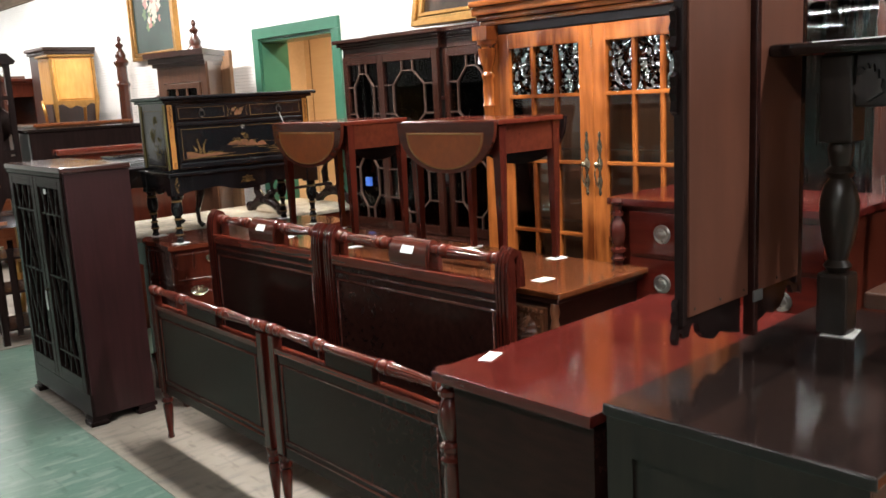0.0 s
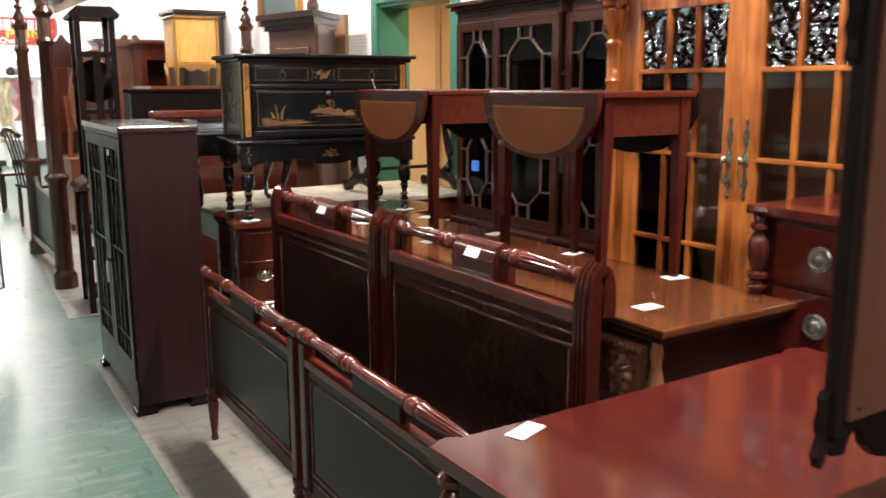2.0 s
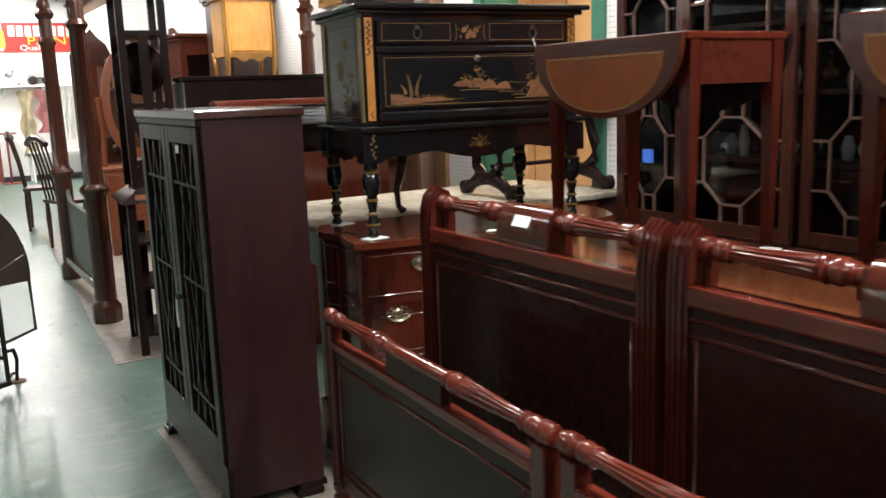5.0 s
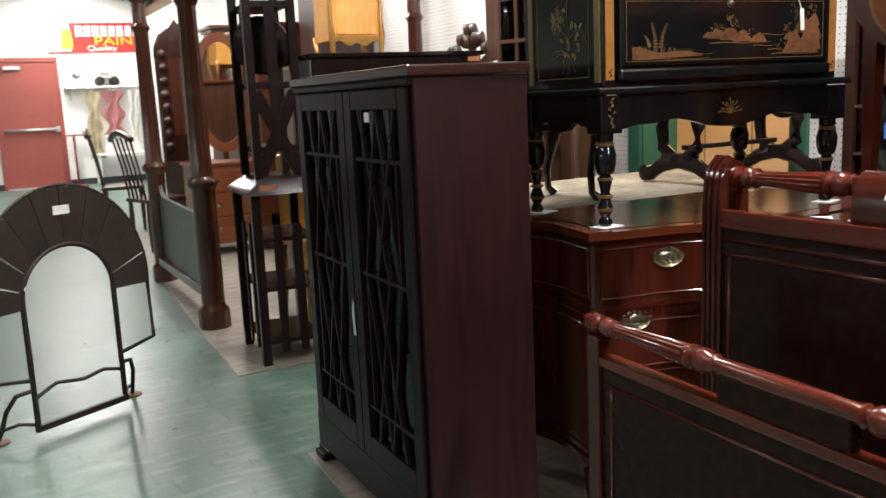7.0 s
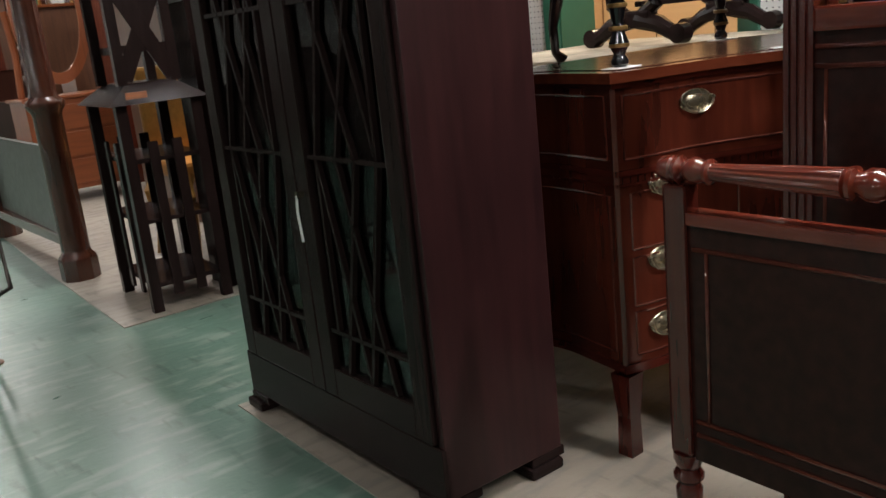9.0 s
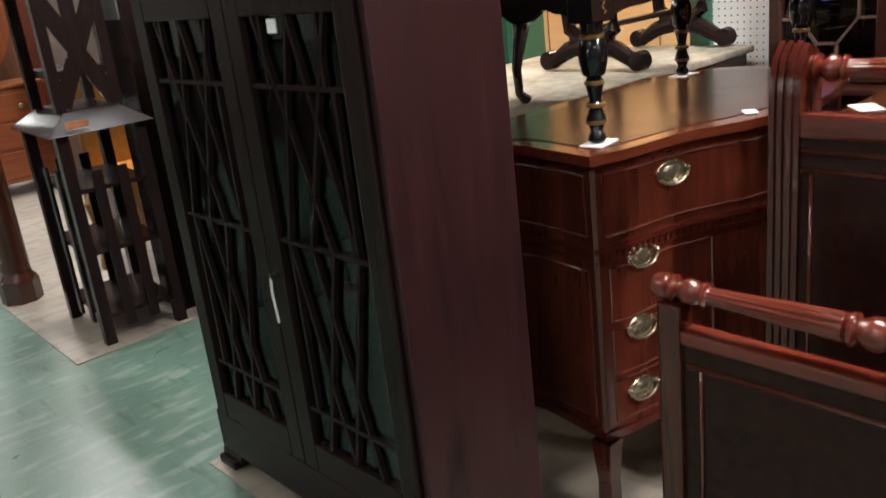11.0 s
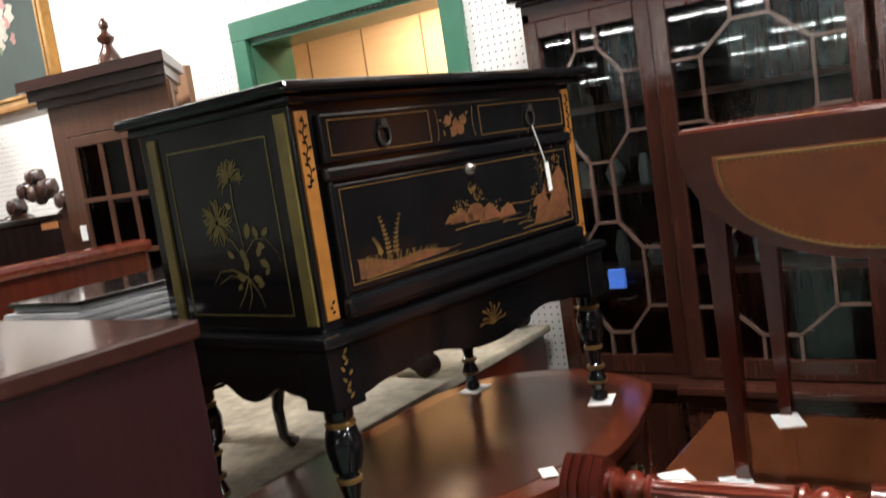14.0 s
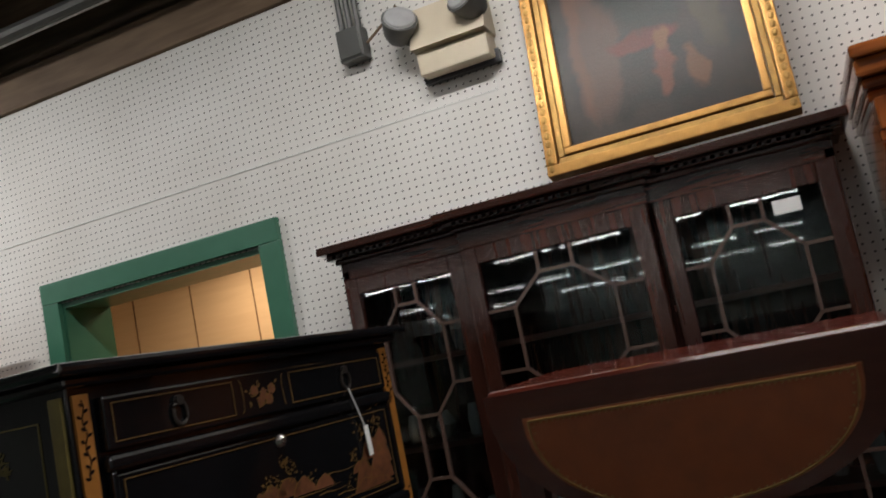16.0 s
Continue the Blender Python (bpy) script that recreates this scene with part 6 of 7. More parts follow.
for z0 in (0.55, 0.68):
    bm = bmesh.new()
    prism(bm, [(0.044, 0), (0.032, 0.01), (0.036, 0.03), (0.028, 0.045), (0.035, 0.06), (0.03, 0.08), (0.044, 0.09)], 0.014, FM @ pose(0, z0, 0))
    part("scroll_ear", bm, EBONY, mir)
part("metal_clip", B((0.306, 0.348, -0.028, -0.022, 0.105, 0.132), bevel=0.003), PIPE_GREY, mir, "grey metal clip")


# ---- fireplace screen standing in the aisle ----
fs = thing("fire_screen", "arched iron fire screen with dark leather panels and mesh centre", "fire screen", pose(1.76, 6.92, 0, 0, 0, 28))


def arch(r, base, z0, n_=26, sx=1.0):
    return [(r * sx, z0)] + [(r * sx * math.cos(a), base + r * math.sin(a)) for a in [math.pi * i / n_ for i in range(n_ + 1)]] + [(-r * sx, z0)]


OUT = Matrix(((1, 0, 0, 0), (0, 0, 1, 0), (0, 1, 0, 0), (0, 0, 0, 1)))
for i in range(10):
    a0, a1 = math.pi * (i / 10 + 0.0025), math.pi * ((i + 1) / 10 - 0.0025)
    a0, a1 = a0 - 0.12 + 0.024 * i, a1 - 0.12 + 0.024 * (i + 1)
    bm = bmesh.new()
    prism(bm, [(0.37 * math.cos(a), 0.56 + 0.41 * math.sin(a)) for a in (a0, (a0 + a1) / 2, a1)] + [(0.2 * math.cos(a), 0.54 + 0.2 * math.sin(a)) for a in (a1, (a0 + a1) / 2, a0)], 0.012, OUT)
    part("leather_panel", bm, HIDE, fs)
bm = bmesh.new()
tube(bm, [(x, 0.006, z) for x, z in arch(0.2, 0.54, 0.04)], 0.011, 8)
part("inner_arch", bm, IRON, fs, "round iron bar arch")
bm = bmesh.new()
for i in range(60):
    a = math.radians(-8 + 196 * i / 59)
    lathe(bm, [(0.002, -0.008), (0.009, 0), (0.002, 0.008)], 6, pose(0.375 * math.cos(a), 0.006, 0.56 + 0.415 * math.sin(a)))
tagged(part("beaded_edge", bm, IRON, fs), "", kind="stuff")
bm = bmesh.new()
tube(bm, [(0.375 * math.cos(a), 0.006, 0.56 + 0.415 * math.sin(a)) for a in [math.radians(-8 + 196 * i / 30) for i in range(31)]], 0.006, 6)
part("outer_rim", bm, IRON, fs)
part("bottom_rail", B((-0.21, 0.21, -0.006, 0.018, 0.03, 0.055), bevel=0.004), IRON, fs)
for s in (-1, 1):
    bm = bmesh.new()
    tube(bm, [(s * 0.37, 0.006, 0.52), (s * 0.375, 0.006, 0.27), (s * 0.2, 0.006, 0.24)], 0.009, 8)
    part("wing_frame", bm, IRON, fs)
    bm = bmesh.new()
    prism(bm, [(s * 0.21, 0.25), (s * 0.365, 0.275), (s * 0.362, 0.52), (s * 0.21, 0.54)], 0.002, OUT @ pose(0, 0, 0.005))
    part("wing_mesh", bm, MESHCLOTH, fs, "fine wire mesh")
    bm = bmesh.new()
    tube(bm, [(s * 0.2, 0.006, 0.2), (s * 0.26, 0.03, 0.19), (s * 0.29, 0.06, 0.13), (s * 0.3, 0.09, 0.05), (s * 0.31, 0.11, 0.008)], 0.009, 8)
    tube(bm, [(s * 0.2, 0.006, 0.06), (s * 0.25, 0.05, 0.07), (s * 0.3, 0.1, 0.05)], 0.007, 8)
    ft = part("bent_leg", bm, IRON, fs)
    bm = bmesh.new()
    lathe(bm, [(0.042, 0.002), (0.042, 0.006), (0.012, 0.012)], 16, pose(s * 0.31, 0.11, 0))
    part("disc_foot", bm, RUSTED, ft, "rusty disc foot")
bm = bmesh.new()
prism(bm, arch(0.19, 0.54, 0.05), 0.0015, OUT @ pose(0, 0, 0.004))
part("mesh_panel", bm, MESHCLOTH, fs, "fine grey wire mesh")
bm = bmesh.new()
tube(bm, [(-0.2, -0.004, 0.17), (-0.12, -0.02, 0.21), (0.0, -0.02, 0.19), (0.1, -0.01, 0.2), (0.2, 0, 0.17)], 0.008, 8)
part("cross_bar", bm, IRON, fs)
part("price_tag", B((-0.035, 0.035, -0.004, -0.001, 0.86, 0.895)), PAPER, fs, "white price tag")

# ---- black open étagère ----
et = thing("etagere", "tall black wooden slatted stand with sloping canopies and open shelves", "shelf stand", pose(2.62, 7.21, 0, 0, 0, -5))
EW, ED = 0.29, 0.44
for x, y in ((0, 0), (EW, 0), (0, ED), (EW, ED)):
    bm = bmesh.new()
    bar(bm, (x + 0.0, y, 0.004), (x, y, 0.84), 0.042, 0.042, (0, 1, 0))
    part("lower_post", bm, EBONY, et)
    cx, cy = EW / 2 + (x - EW / 2) * 0.72, ED / 2 + (y - ED / 2) * 0.72
    bm = bmesh.new()
    bar(bm, (cx, cy, 0.9), (cx, cy, 1.93), 0.038, 0.038, (0, 1, 0))
    part("upper_post", bm, EBONY, et)
for z in (0.1, 0.36, 0.6):
    part("shelf", B((0, EW, 0, ED, z, z + 0.018), bevel=0.002), EBONY, et)
for z in (1.02, 1.32, 1.69):
    part("upper_shelf", B((0.05, EW - 0.05, 0.05, ED - 0.05, z, z + 0.03), bevel=0.002), EBONY, et)
for f in (0.33, 0.66):
    part("slat", B((EW * f - 0.02, EW * f + 0.02, -0.012, 0.0, 0.06, 0.68), bevel=0.002), EBONY, et)
    part("slat", B((EW * f - 0.02, EW * f + 0.02, ED, ED + 0.012, 0.06, 0.68), bevel=0.002), EBONY, et)
    part("slat", B((-0.012, 0.0, ED * f - 0.02, ED * f + 0.02, 0.06, 0.68), bevel=0.002), EBONY, et)
part("upper_slat", B((EW / 2 - 0.025, EW / 2 + 0.025, 0.045, 0.057, 1.05, 1.7)), EBONY, et)
part("upper_slat", B((0.045, 0.057, ED / 2 - 0.02, ED / 2 + 0.02, 1.32, 1.7)), EBONY, et)
for a, b in (((0.05, 0.048, 0.92), (EW - 0.05, 0.048, 1.3)), ((EW - 0.05, 0.046, 0.92), (0.05, 0.046, 1.3))):
    bm = bmesh.new()
    bar(bm, a, b, 0.06, 0.012, (0, 1, 0))
    part("cross_slat", bm, EBONY, et)
bm = bmesh.new()
lo = [bm.verts.new(v) for v in ((-0.05, -0.05, 0.83), (EW + 0.05, -0.05, 0.83), (EW + 0.05, ED + 0.05, 0.83), (-0.05, ED + 0.05, 0.83))]
hi = [bm.verts.new(v) for v in ((0.05, 0.05, 0.905), (EW - 0.05, 0.05, 0.905), (EW - 0.05, ED - 0.05, 0.905), (0.05, ED - 0.05, 0.905))]
for i in range(4):
    bm.faces.new((lo[i], lo[(i + 1) % 4], hi[(i + 1) % 4], hi[i]))
bm.faces.new(lo)
bm.faces.new(hi)
part("canopy", bm, EBONY, et, "sloping skirt canopy")
bm = bmesh.new()
prism(bm, [(0.0, 1.93), (EW, 1.93), (EW + 0.01, 1.95), (EW - 0.04, 2.0), (0.04, 2.0), (-0.01, 1.95)], ED, Matrix(((1, 0, 0, 0), (0, 0, 1, 0), (0, 1, 0, 0), (0, 0, 0, 1))))
part("roof", bm, EBONY, et)
bm = bmesh.new()
lathe(bm, [(0.02, -0.03), (0.13, -0.02), (0.14, 0), (0.13, 0.02), (0.06, 0.05)], 30, pose(EW / 2, ED / 2 + 0.02, 1.53, 90))
part("round_drum", bm, EBONY, et, "round black drum in the upper cage")
part("small_plaque", B((0.02, 0.1, -0.042, -0.034, 0.85, 0.875)), CARVED, et)


# ---- four-poster bed foot and head ----
def bed_post(name, m, h, parent, top=False):
    bm = bmesh.new()
    prism(bm, [(0.09 * math.cos(a), 0.09 * math.sin(a)) for a in [math.pi / 8 + math.pi / 4 * i for i in range(8)]], 0.1, m @ pose(0, 0, 0.004))
    lathe(bm, [(0.086, 0.1), (0.085, 0.115), (0.068, 0.135), (0.066, 0.15)], 8, m @ pose(0, 0, 0, 0, 0, 22.5))
    lathe(bm, [(0.066, 0.15), (0.064, 0.78), (0.07, 0.8), (0.084, 0.82), (0.088, 0.835), (0.084, 0.85), (0.066, 0.865), (0.064, 0.87)], 16, m)
    lathe(bm, [(0.064, 0.87), (0.06, 0.9), (0.05, 1.78), (0.058, 1.8), (0.066, 1.815), (0.058, 1.83), (0.048, 1.845)], 48, m, (0.89, 1.79, 8, 0.12))
    lathe(bm, [(0.048, 1.845), (0.046, 1.98), (0.062, 2.0), (0.07, 2.02), (0.06, 2.04), (0.045, 2.06), (0.05, 2.09), (0.03, 2.13), (0.02, 2.15)], 16, m)
    if top:
        lathe(bm, [(0.02, 2.15), (0.034, 2.165), (0.038, 2.18), (0.016, 2.2), (0.012, 2.21), (0.022, 2.225), (0.02, 2.24), (0.006, 2.262)], 14, m)
    return part(name, bm, OAK_RED, parent, "tall fluted post on an octagonal base")


bf = thing("four_poster_bed", "dark four-poster bed foot with fluted posts and low panel", "bed", pose(2.6, 8.12, 0))
bed_post("post", Matrix(), 2.1, bf, True)
bed_post("post", pose(0.05, 1.62, 0), 2.1, bf, True)
bm = bmesh.new()
prism(bm, [(0.06, 0.14), (1.57, 0.14), (1.57, 0.72), (1.5, 0.66), (1.4, 0.63), (0.25, 0.63), (0.14, 0.66), (0.06, 0.72)], 0.03, Matrix(((0.03, 0, 1, 0), (1, 0, 0, 0), (0, 1, 0, 0), (0, 0, 0, 1))))
part("panel", bm, PANEL_GREY, bf, "dull dark panel with curved top")
part("panel_base", B((0.0, 0.08, 0.06, 1.56, 0.13, 0.19), bevel=0.01), OAK_RED, bf)
hb = thing("bed_headboard", "dark carved bed headboard with finialed posts and scrolled crest", "headboard", pose(4.42, 7.35, 0))
bed_post("post", pose(-0.07, 0, 0), 2.1, hb, True)
bed_post("post", pose(0.0, 1.62, 0), 2.1, hb, True)
bm = bmesh.new()
top = [(0.06 + 1.5 * t, 1.18 + 0.30 * math.sin(math.pi * t) ** 0.8 + 0.05 * math.cos(t * 6 * math.pi)) for t in [i / 30 for i in range(31)]]
prism(bm, [(0.06, 0.3)] + top + [(1.56, 0.3)], 0.04, Matrix(((0, 0, 1, -0.02), (1, 0, 0, 0), (0, 1, 0, 0), (0, 0, 0, 1))))
part("panel", bm, DARK_WALNUT, hb)
for (y, z, r) in ((0.81, 1.66, 0.045), (0.72, 1.6, 0.05), (0.9, 1.6, 0.05), (0.81, 1.58, 0.055), (0.6, 1.53, 0.05), (1.02, 1.53, 0.05), (0.5, 1.45, 0.045), (1.12, 1.45, 0.045)):
    bm = bmesh.new()
    lathe(bm, [(r * 0.4, -0.05), (r, -0.03), (r * 1.05, 0), (r * 0.7, 0.02), (r * 0.75, 0.035), (r * 0.3, 0.045)], 20, pose(-0.02, y, z, 0, -90), (-0.04, 0.03, 5, 0.15))
    part("carved_scroll", bm, DARK_WALNUT, hb)

# ---- things round the desk ----
rp = thing("rug_platform", "low daybed platform draped with a pale woven rug", "daybed", pose(2.95, 5.53, 0))
part("rug", B((0, 1.6, 0, 0.8, 0.835, 0.862), bevel=0.008), RUG, rp, "pale grey patterned rug")
part("frame", B((0.02, 1.58, 0.02, 0.78, 0.7, 0.834), bevel=0.004), MAHOG_FACE, rp)
for x in (0.05, 1.55):
    for y in (0.05, 0.75):
        part("leg", B((x - 0.03, x + 0.03, y - 0.03, y + 0.03, 0.004, 0.7), bevel=0.005), MAHOG, rp)

ly = thing("lyre_table", "dark carved lyre-ended table standing on the rug", "table", pose(3.93, 5.66, 0.864))
for x in (0.0, 0.56):
    for s in (-1, 1):
        bm = bmesh.new()
        tube(bm, [(x, 0.14 + s * 0.03, 0.1), (x, 0.14 + s * 0.09, 0.14), (x, 0.14 + s * 0.1, 0.22), (x, 0.14 + s * 0.06, 0.32), (x, 0.14 + s * 0.035, 0.4), (x, 0.14 + s * 0.06, 0.48)], [0.024, 0.026, 0.026, 0.022, 0.018, 0.02], 10)
        part("lyre_arm", bm, EBONY, ly)
        bm = bmesh.new()
        tube(bm, [(x, 0.14 + s * 0.02, 0.09), (x, 0.14 + s * 0.1, 0.07), (x, 0.14 + s * 0.17, 0.03)], [0.034, 0.03, 0.024], 10)
        lathe(bm, [(0.012, -0.026), (0.032, -0.022), (0.034, 0.022), (0.012, 0.026)], 18, pose(x, 0.14 + s * 0.185, 0.035, 0, 90))
        part("scroll_foot", bm, EBONY, ly, "carved scroll foot")
    part("foot_block", B((x - 0.028, x + 0.028, 0.06, 0.22, 0.06, 0.12), bevel=0.01), EBONY, ly)
part("stretcher", B((0.02, 0.54, 0.125, 0.155, 0.13, 0.15), bevel=0.006), EBONY, ly)
part("tabletop", B((-0.12, 0.62, -0.05, 0.33, 0.48, 0.505), bevel=0.006), EBONY, ly)

st = thing("carved_stand", "glossy black carved stand with ribbed top on cabriole legs", "stand", pose(2.86, 5.6, 0.863))
# stepped ribs, coloured pale for the lamplight they mirror
for k, (o, z0, z1) in enumerate(((0.062, 0.442, 0.453), (0.046, 0.43, 0.4415), (0.03, 0.417, 0.4295), (0.014, 0.403, 0.4165), (0.0, 0.388, 0.4025))):
    part("ribbed_edge", B((o, 0.56 - o, o, 0.36 - o, z0, z1), bevel=0.006), RIB_GLINT, st, "glossy black rib with the lamp glint put into its colour")
part("stand_top", B((0.055, 0.505, 0.055, 0.305, 0.4535, 0.462), bevel=0.003), SHINY_BLACK, st, "glossy black top")
part("carved_apron", B((0.01, 0.55, 0.01, 0.35, 0.28, 0.3875), bevel=0.006), CARVED_BLACK, st, "black apron with dense carving")
for x, y in ((0.05, 0.05), (0.51, 0.05), (0.05, 0.31), (0.51, 0.31)):
    s = 1 if x > 0.2 else -1
    bm = bmesh.new()
    tube(bm, [(x, y, 0.33), (x + s * 0.03, y - 0.01, 0.27), (x + s * 0.025, y, 0.2), (x - s * 0.005, y, 0.1), (x, y, 0.03), (x + s * 0.02, y - 0.01, 0.005)], [0.03, 0.032, 0.022, 0.014, 0.013, 0.018], 10)
    part("cabriole_leg", bm, SHINY_BLACK, st)

# ---- corner china cabinet by the doorway ----
cc = thing("glazed_cupboard", "dark oak glazed cupboard with heavy cornice, a tag on its door", "cupboard", pose(4.05, 6.66, 0, 0, 0, 9))
CANT = [(0.02, 0.0), (0.02, 0.62), (0.34, 0.62), (0.34, 0.26)]
for pts, z0, z1 in ((CANT, 0.0, 1.0), ([(0.02, 0.0), (0.02, 0.025), (0.33, 0.285), (0.34, 0.26)], 1.0, 1.9), ([(0.02, 0.6), (0.02, 0.62), (0.34, 0.62), (0.34, 0.6)], 1.0, 1.9), ([(0.325, 0.27), (0.34, 0.26), (0.34, 0.6), (0.325, 0.6)], 1.0, 1.9)):
    bm = bmesh.new()
    prism(bm, pts, z1 - z0, pose(0, 0, z0))
    part("case_side", bm, WALNUT, cc)
part("face_frame", B((0.0, 0.02, 0.0, 0.07, 0.05, 1.9), (0.0, 0.02, 0.53, 0.6, 0.05, 1.9), (0.0, 0.02, 0.07, 0.53, 1.76, 1.9), (0.0, 0.02, 0.07, 0.53, 0.98, 1.06)), WALNUT, cc)
for (o, z0, z1) in ((0.015, 1.88, 1.91), (0.035, 1.91, 1.95), (0.06, 1.95, 1.99)):
    bm = bmesh.new()
    prism(bm, [(-o, -o), (-o, 0.62 + o), (0.34, 0.62 + o), (0.34, 0.26 - o)], z1 - z0, pose(0, 0, z0))
    part("cornice", bm, DARK_WALNUT, cc)
dr = part("door_frame", B((-0.012, 0.004, 0.075, 0.115, 1.06, 1.755), (-0.012, 0.004, 0.485, 0.525, 1.06, 1.755), (-0.012, 0.004, 0.115, 0.485, 1.715, 1.755), (-0.012, 0.004, 0.115, 0.485, 1.06, 1.1), bevel=0.003), WALNUT, cc)
for f in (1 / 3, 2 / 3):
    part("glazing_bar", B((-0.01, 0.0, 0.115 + 0.37 * f - 0.009, 0.115 + 0.37 * f + 0.009, 1.1, 1.715)), WALNUT, dr)
for z in (1.3, 1.51):
    part("glazing_bar", B((-0.0115, 0.0015, 0.115, 0.485, z - 0.009, z + 0.009)), WALNUT, dr)
part("pane", B((0.002, 0.004, 0.115, 0.485, 1.1, 1.715)), GLASS, dr)
part("pale_lining", B((0.03, 0.309, 0.588, 0.598, 1.02, 1.88)), PALE_BLUE, cc)
part("pale_lining", B((0.31, 0.323, 0.28, 0.598, 1.02, 1.88)), PALE_BLUE, cc)
for z in (1.28, 1.52):
    bm = bmesh.new()
    prism(bm, [(0.03, 0.04), (0.03, 0.595), (0.31, 0.595), (0.31, 0.28)], 0.016, pose(0, 0, z))
    part("shelf", bm, PALE_BLUE, cc)
part("string_tag", B((-0.02, -0.016, 0.5, 0.53, 1.36, 1.42)), PAPER, cc, "white paper tag on a string")
for i in range(9):
    bm = bmesh.new()
    lathe(bm, [(0.03, 0), (0.04, 0.02), (random.uniform(0.03, 0.05), 0.05), (0.03, 0.06)], 12, pose(4.09 + 0.02 * (i % 2), 6.66 + 0.2 + (i % 3) * 0.14, (1.0005, 1.2965, 1.5365)[i // 3]))
    tagged(part("stacked_bowl", bm, random.choice((PAPER, BLUE_GREY, RED_CLOTH))), "small bowl on the cupboard shelf", "bowl", "bowls in the cupboard")
pk = thing("leaning_board", "plain brown wooden board leaning behind the cupboard", "board", pose(4.43, 6.985, 0))
part("board", B((0, 0.03, 0, 0.27, 0, 2.0), bevel=0.003), PLANK, pk)

# ---- black headboard slab, mahogany board and stacked cabinets behind ----
bs = thing("black_case", "tall plain black wooden case with an orange sticker", "case", pose(2.97, 7.26, 0))
part("body", B((0, 0.95, 0, 0.2, 0.0, 1.455), bevel=0.005), EBONY, bs)
part("lid", B((-0.015, 0.96, -0.012, 0.21, 1.455, 1.478), bevel=0.004), BLACK_TOP, bs)
part("end_frame", B((-0.008, 0.0, 0.01, 0.19, 1.2, 1.45)), GREY_EDGE, bs)
part("orange_sticker", B((0.87, 0.94, -0.003, 0.0, 1.425, 1.45)), ORANGE_STICKER, bs, "small orange sticker")
mb = thing("mahogany_bench", "reddish mahogany low panel with rounded top edge", "bed board", pose(3.0, 6.82, 0))
part("panel", B((0, 0.95, 0, 0.05, 0.0, 1.3)), MAHOG_FACE, mb)
part("cap", B((-0.02, 0.97, -0.03, 0.08, 1.3, 1.345), bevel=0.018), MAHOG_Y, mb)

gc = thing("gilt_cabinet", "small honey-veneer cabinet with gilt mounts on gilt cabriole legs", "cabinet", pose(3.77, 8.98, 1.5))
part("body", B((0, 0.38, 0, 0.3, 0.16, 0.575), bevel=0.004), HONEY, gc, "honey veneered case")
part("top", B((-0.02, 0.4, -0.02, 0.32, 0.575, 0.6), bevel=0.008), GILT, gc)
part("door", B((0.04, 0.34, -0.012, 0.0, 0.2, 0.55), bevel=0.004), HONEY, gc, "veneered door")
bm = bmesh.new()
prism(bm, [(0.38 * t, 0.16 - 0.03 * math.sin(math.pi * t) - 0.012 * math.cos(6 * math.pi * t)) for t in [i / 24 for i in range(25)]] + [(0.38, 0.185), (0, 0.185)], 0.015, Matrix(((1, 0, 0, 0), (0, 0, 1, -0.02), (0, 1, 0, 0), (0, 0, 0, 1))))
part("gilt_apron", bm, GILT, gc, "shaped gilt apron")
for x in (0.0, 0.38):
    bm = bmesh.new()
    tube(bm, [(x, -0.01, 0.56), (x, -0.012, 0.3), (x, -0.02, 0.2), (x * 0.94 + 0.01, 0.0, 0.0)], [0.016, 0.014, 0.024, 0.014], 8)
    part("leg", bm, GILT, gc, "gilt cabriole leg")
    bm = bmesh.new()
    tube(bm, [(x, 0.3, 0.2), (x * 0.94 + 0.01, 0.28, 0.0)], [0.02, 0.013], 8)
    part("leg", bm, GILT, gc)
under = thing("walnut_dresser", "tall walnut dresser carrying the gilt cabinet", "dresser", pose(3.5, 8.75, 0))
part("body", B((0, 0.85, 0, 0.8, 0.0, 1.47), bevel=0.005), WALNUT, under)
part("top", B((-0.02, 0.87, -0.02, 0.82, 1.47, 1.498), bevel=0.006), WALNUT_TOP, under)


def tall_case(name, label, cat, m, w, dp, h, mat, cornice=0.05, glazed=False):
    t = thing(name, label, cat, m)
    if glazed:
        part("case", B((0, w, dp - 0.02, dp, 0, h), (0, 0.03, 0, dp - 0.02, 0, h), (w - 0.03, w, 0, dp - 0.02, 0, h), (0.03, w - 0.03, 0, dp - 0.02, h - 0.12, h), (0.03, w - 0.03, 0, dp - 0.02, 0, h * 0.42)), mat, t)
        for k in range(2):
            x0 = 0.03 + k * (w - 0.06) / 2
            x1 = x0 + (w - 0.06) / 2
            d = part("door", B((x0, x0 + 0.03, -0.01, 0.01, h * 0.42, h - 0.12), (x1 - 0.03, x1, -0.01, 0.01, h * 0.42, h - 0.12), (x0 + 0.03, x1 - 0.03, -0.01, 0.01, h - 0.16, h - 0.12), (x0 + 0.03, x1 - 0.03, -0.01, 0.01, h * 0.42, h * 0.42 + 0.04)), mat, t)
            part("pane", B((x0 + 0.03, x1 - 0.03, 0.0, 0.003, h * 0.42 + 0.04, h - 0.16)), GLASS, d)
    else:
        part("case", B((0, w, 0, dp, 0, h), bevel=0.004), mat, t)
        part("door", B((0.05, w - 0.05, -0.014, 0, 0.15, h - 0.12), bevel=0.006), mat, t)
    part("cornice", B((-cornice, w + cornice, -cornice, dp, h, h + 0.035), bevel=0.008), mat, t)
    part("cornice_step", B((-cornice * 0.5, w + cornice * 0.5, -cornice * 0.5, dp, h - 0.03, h), bevel=0.006), mat, t)
    return t


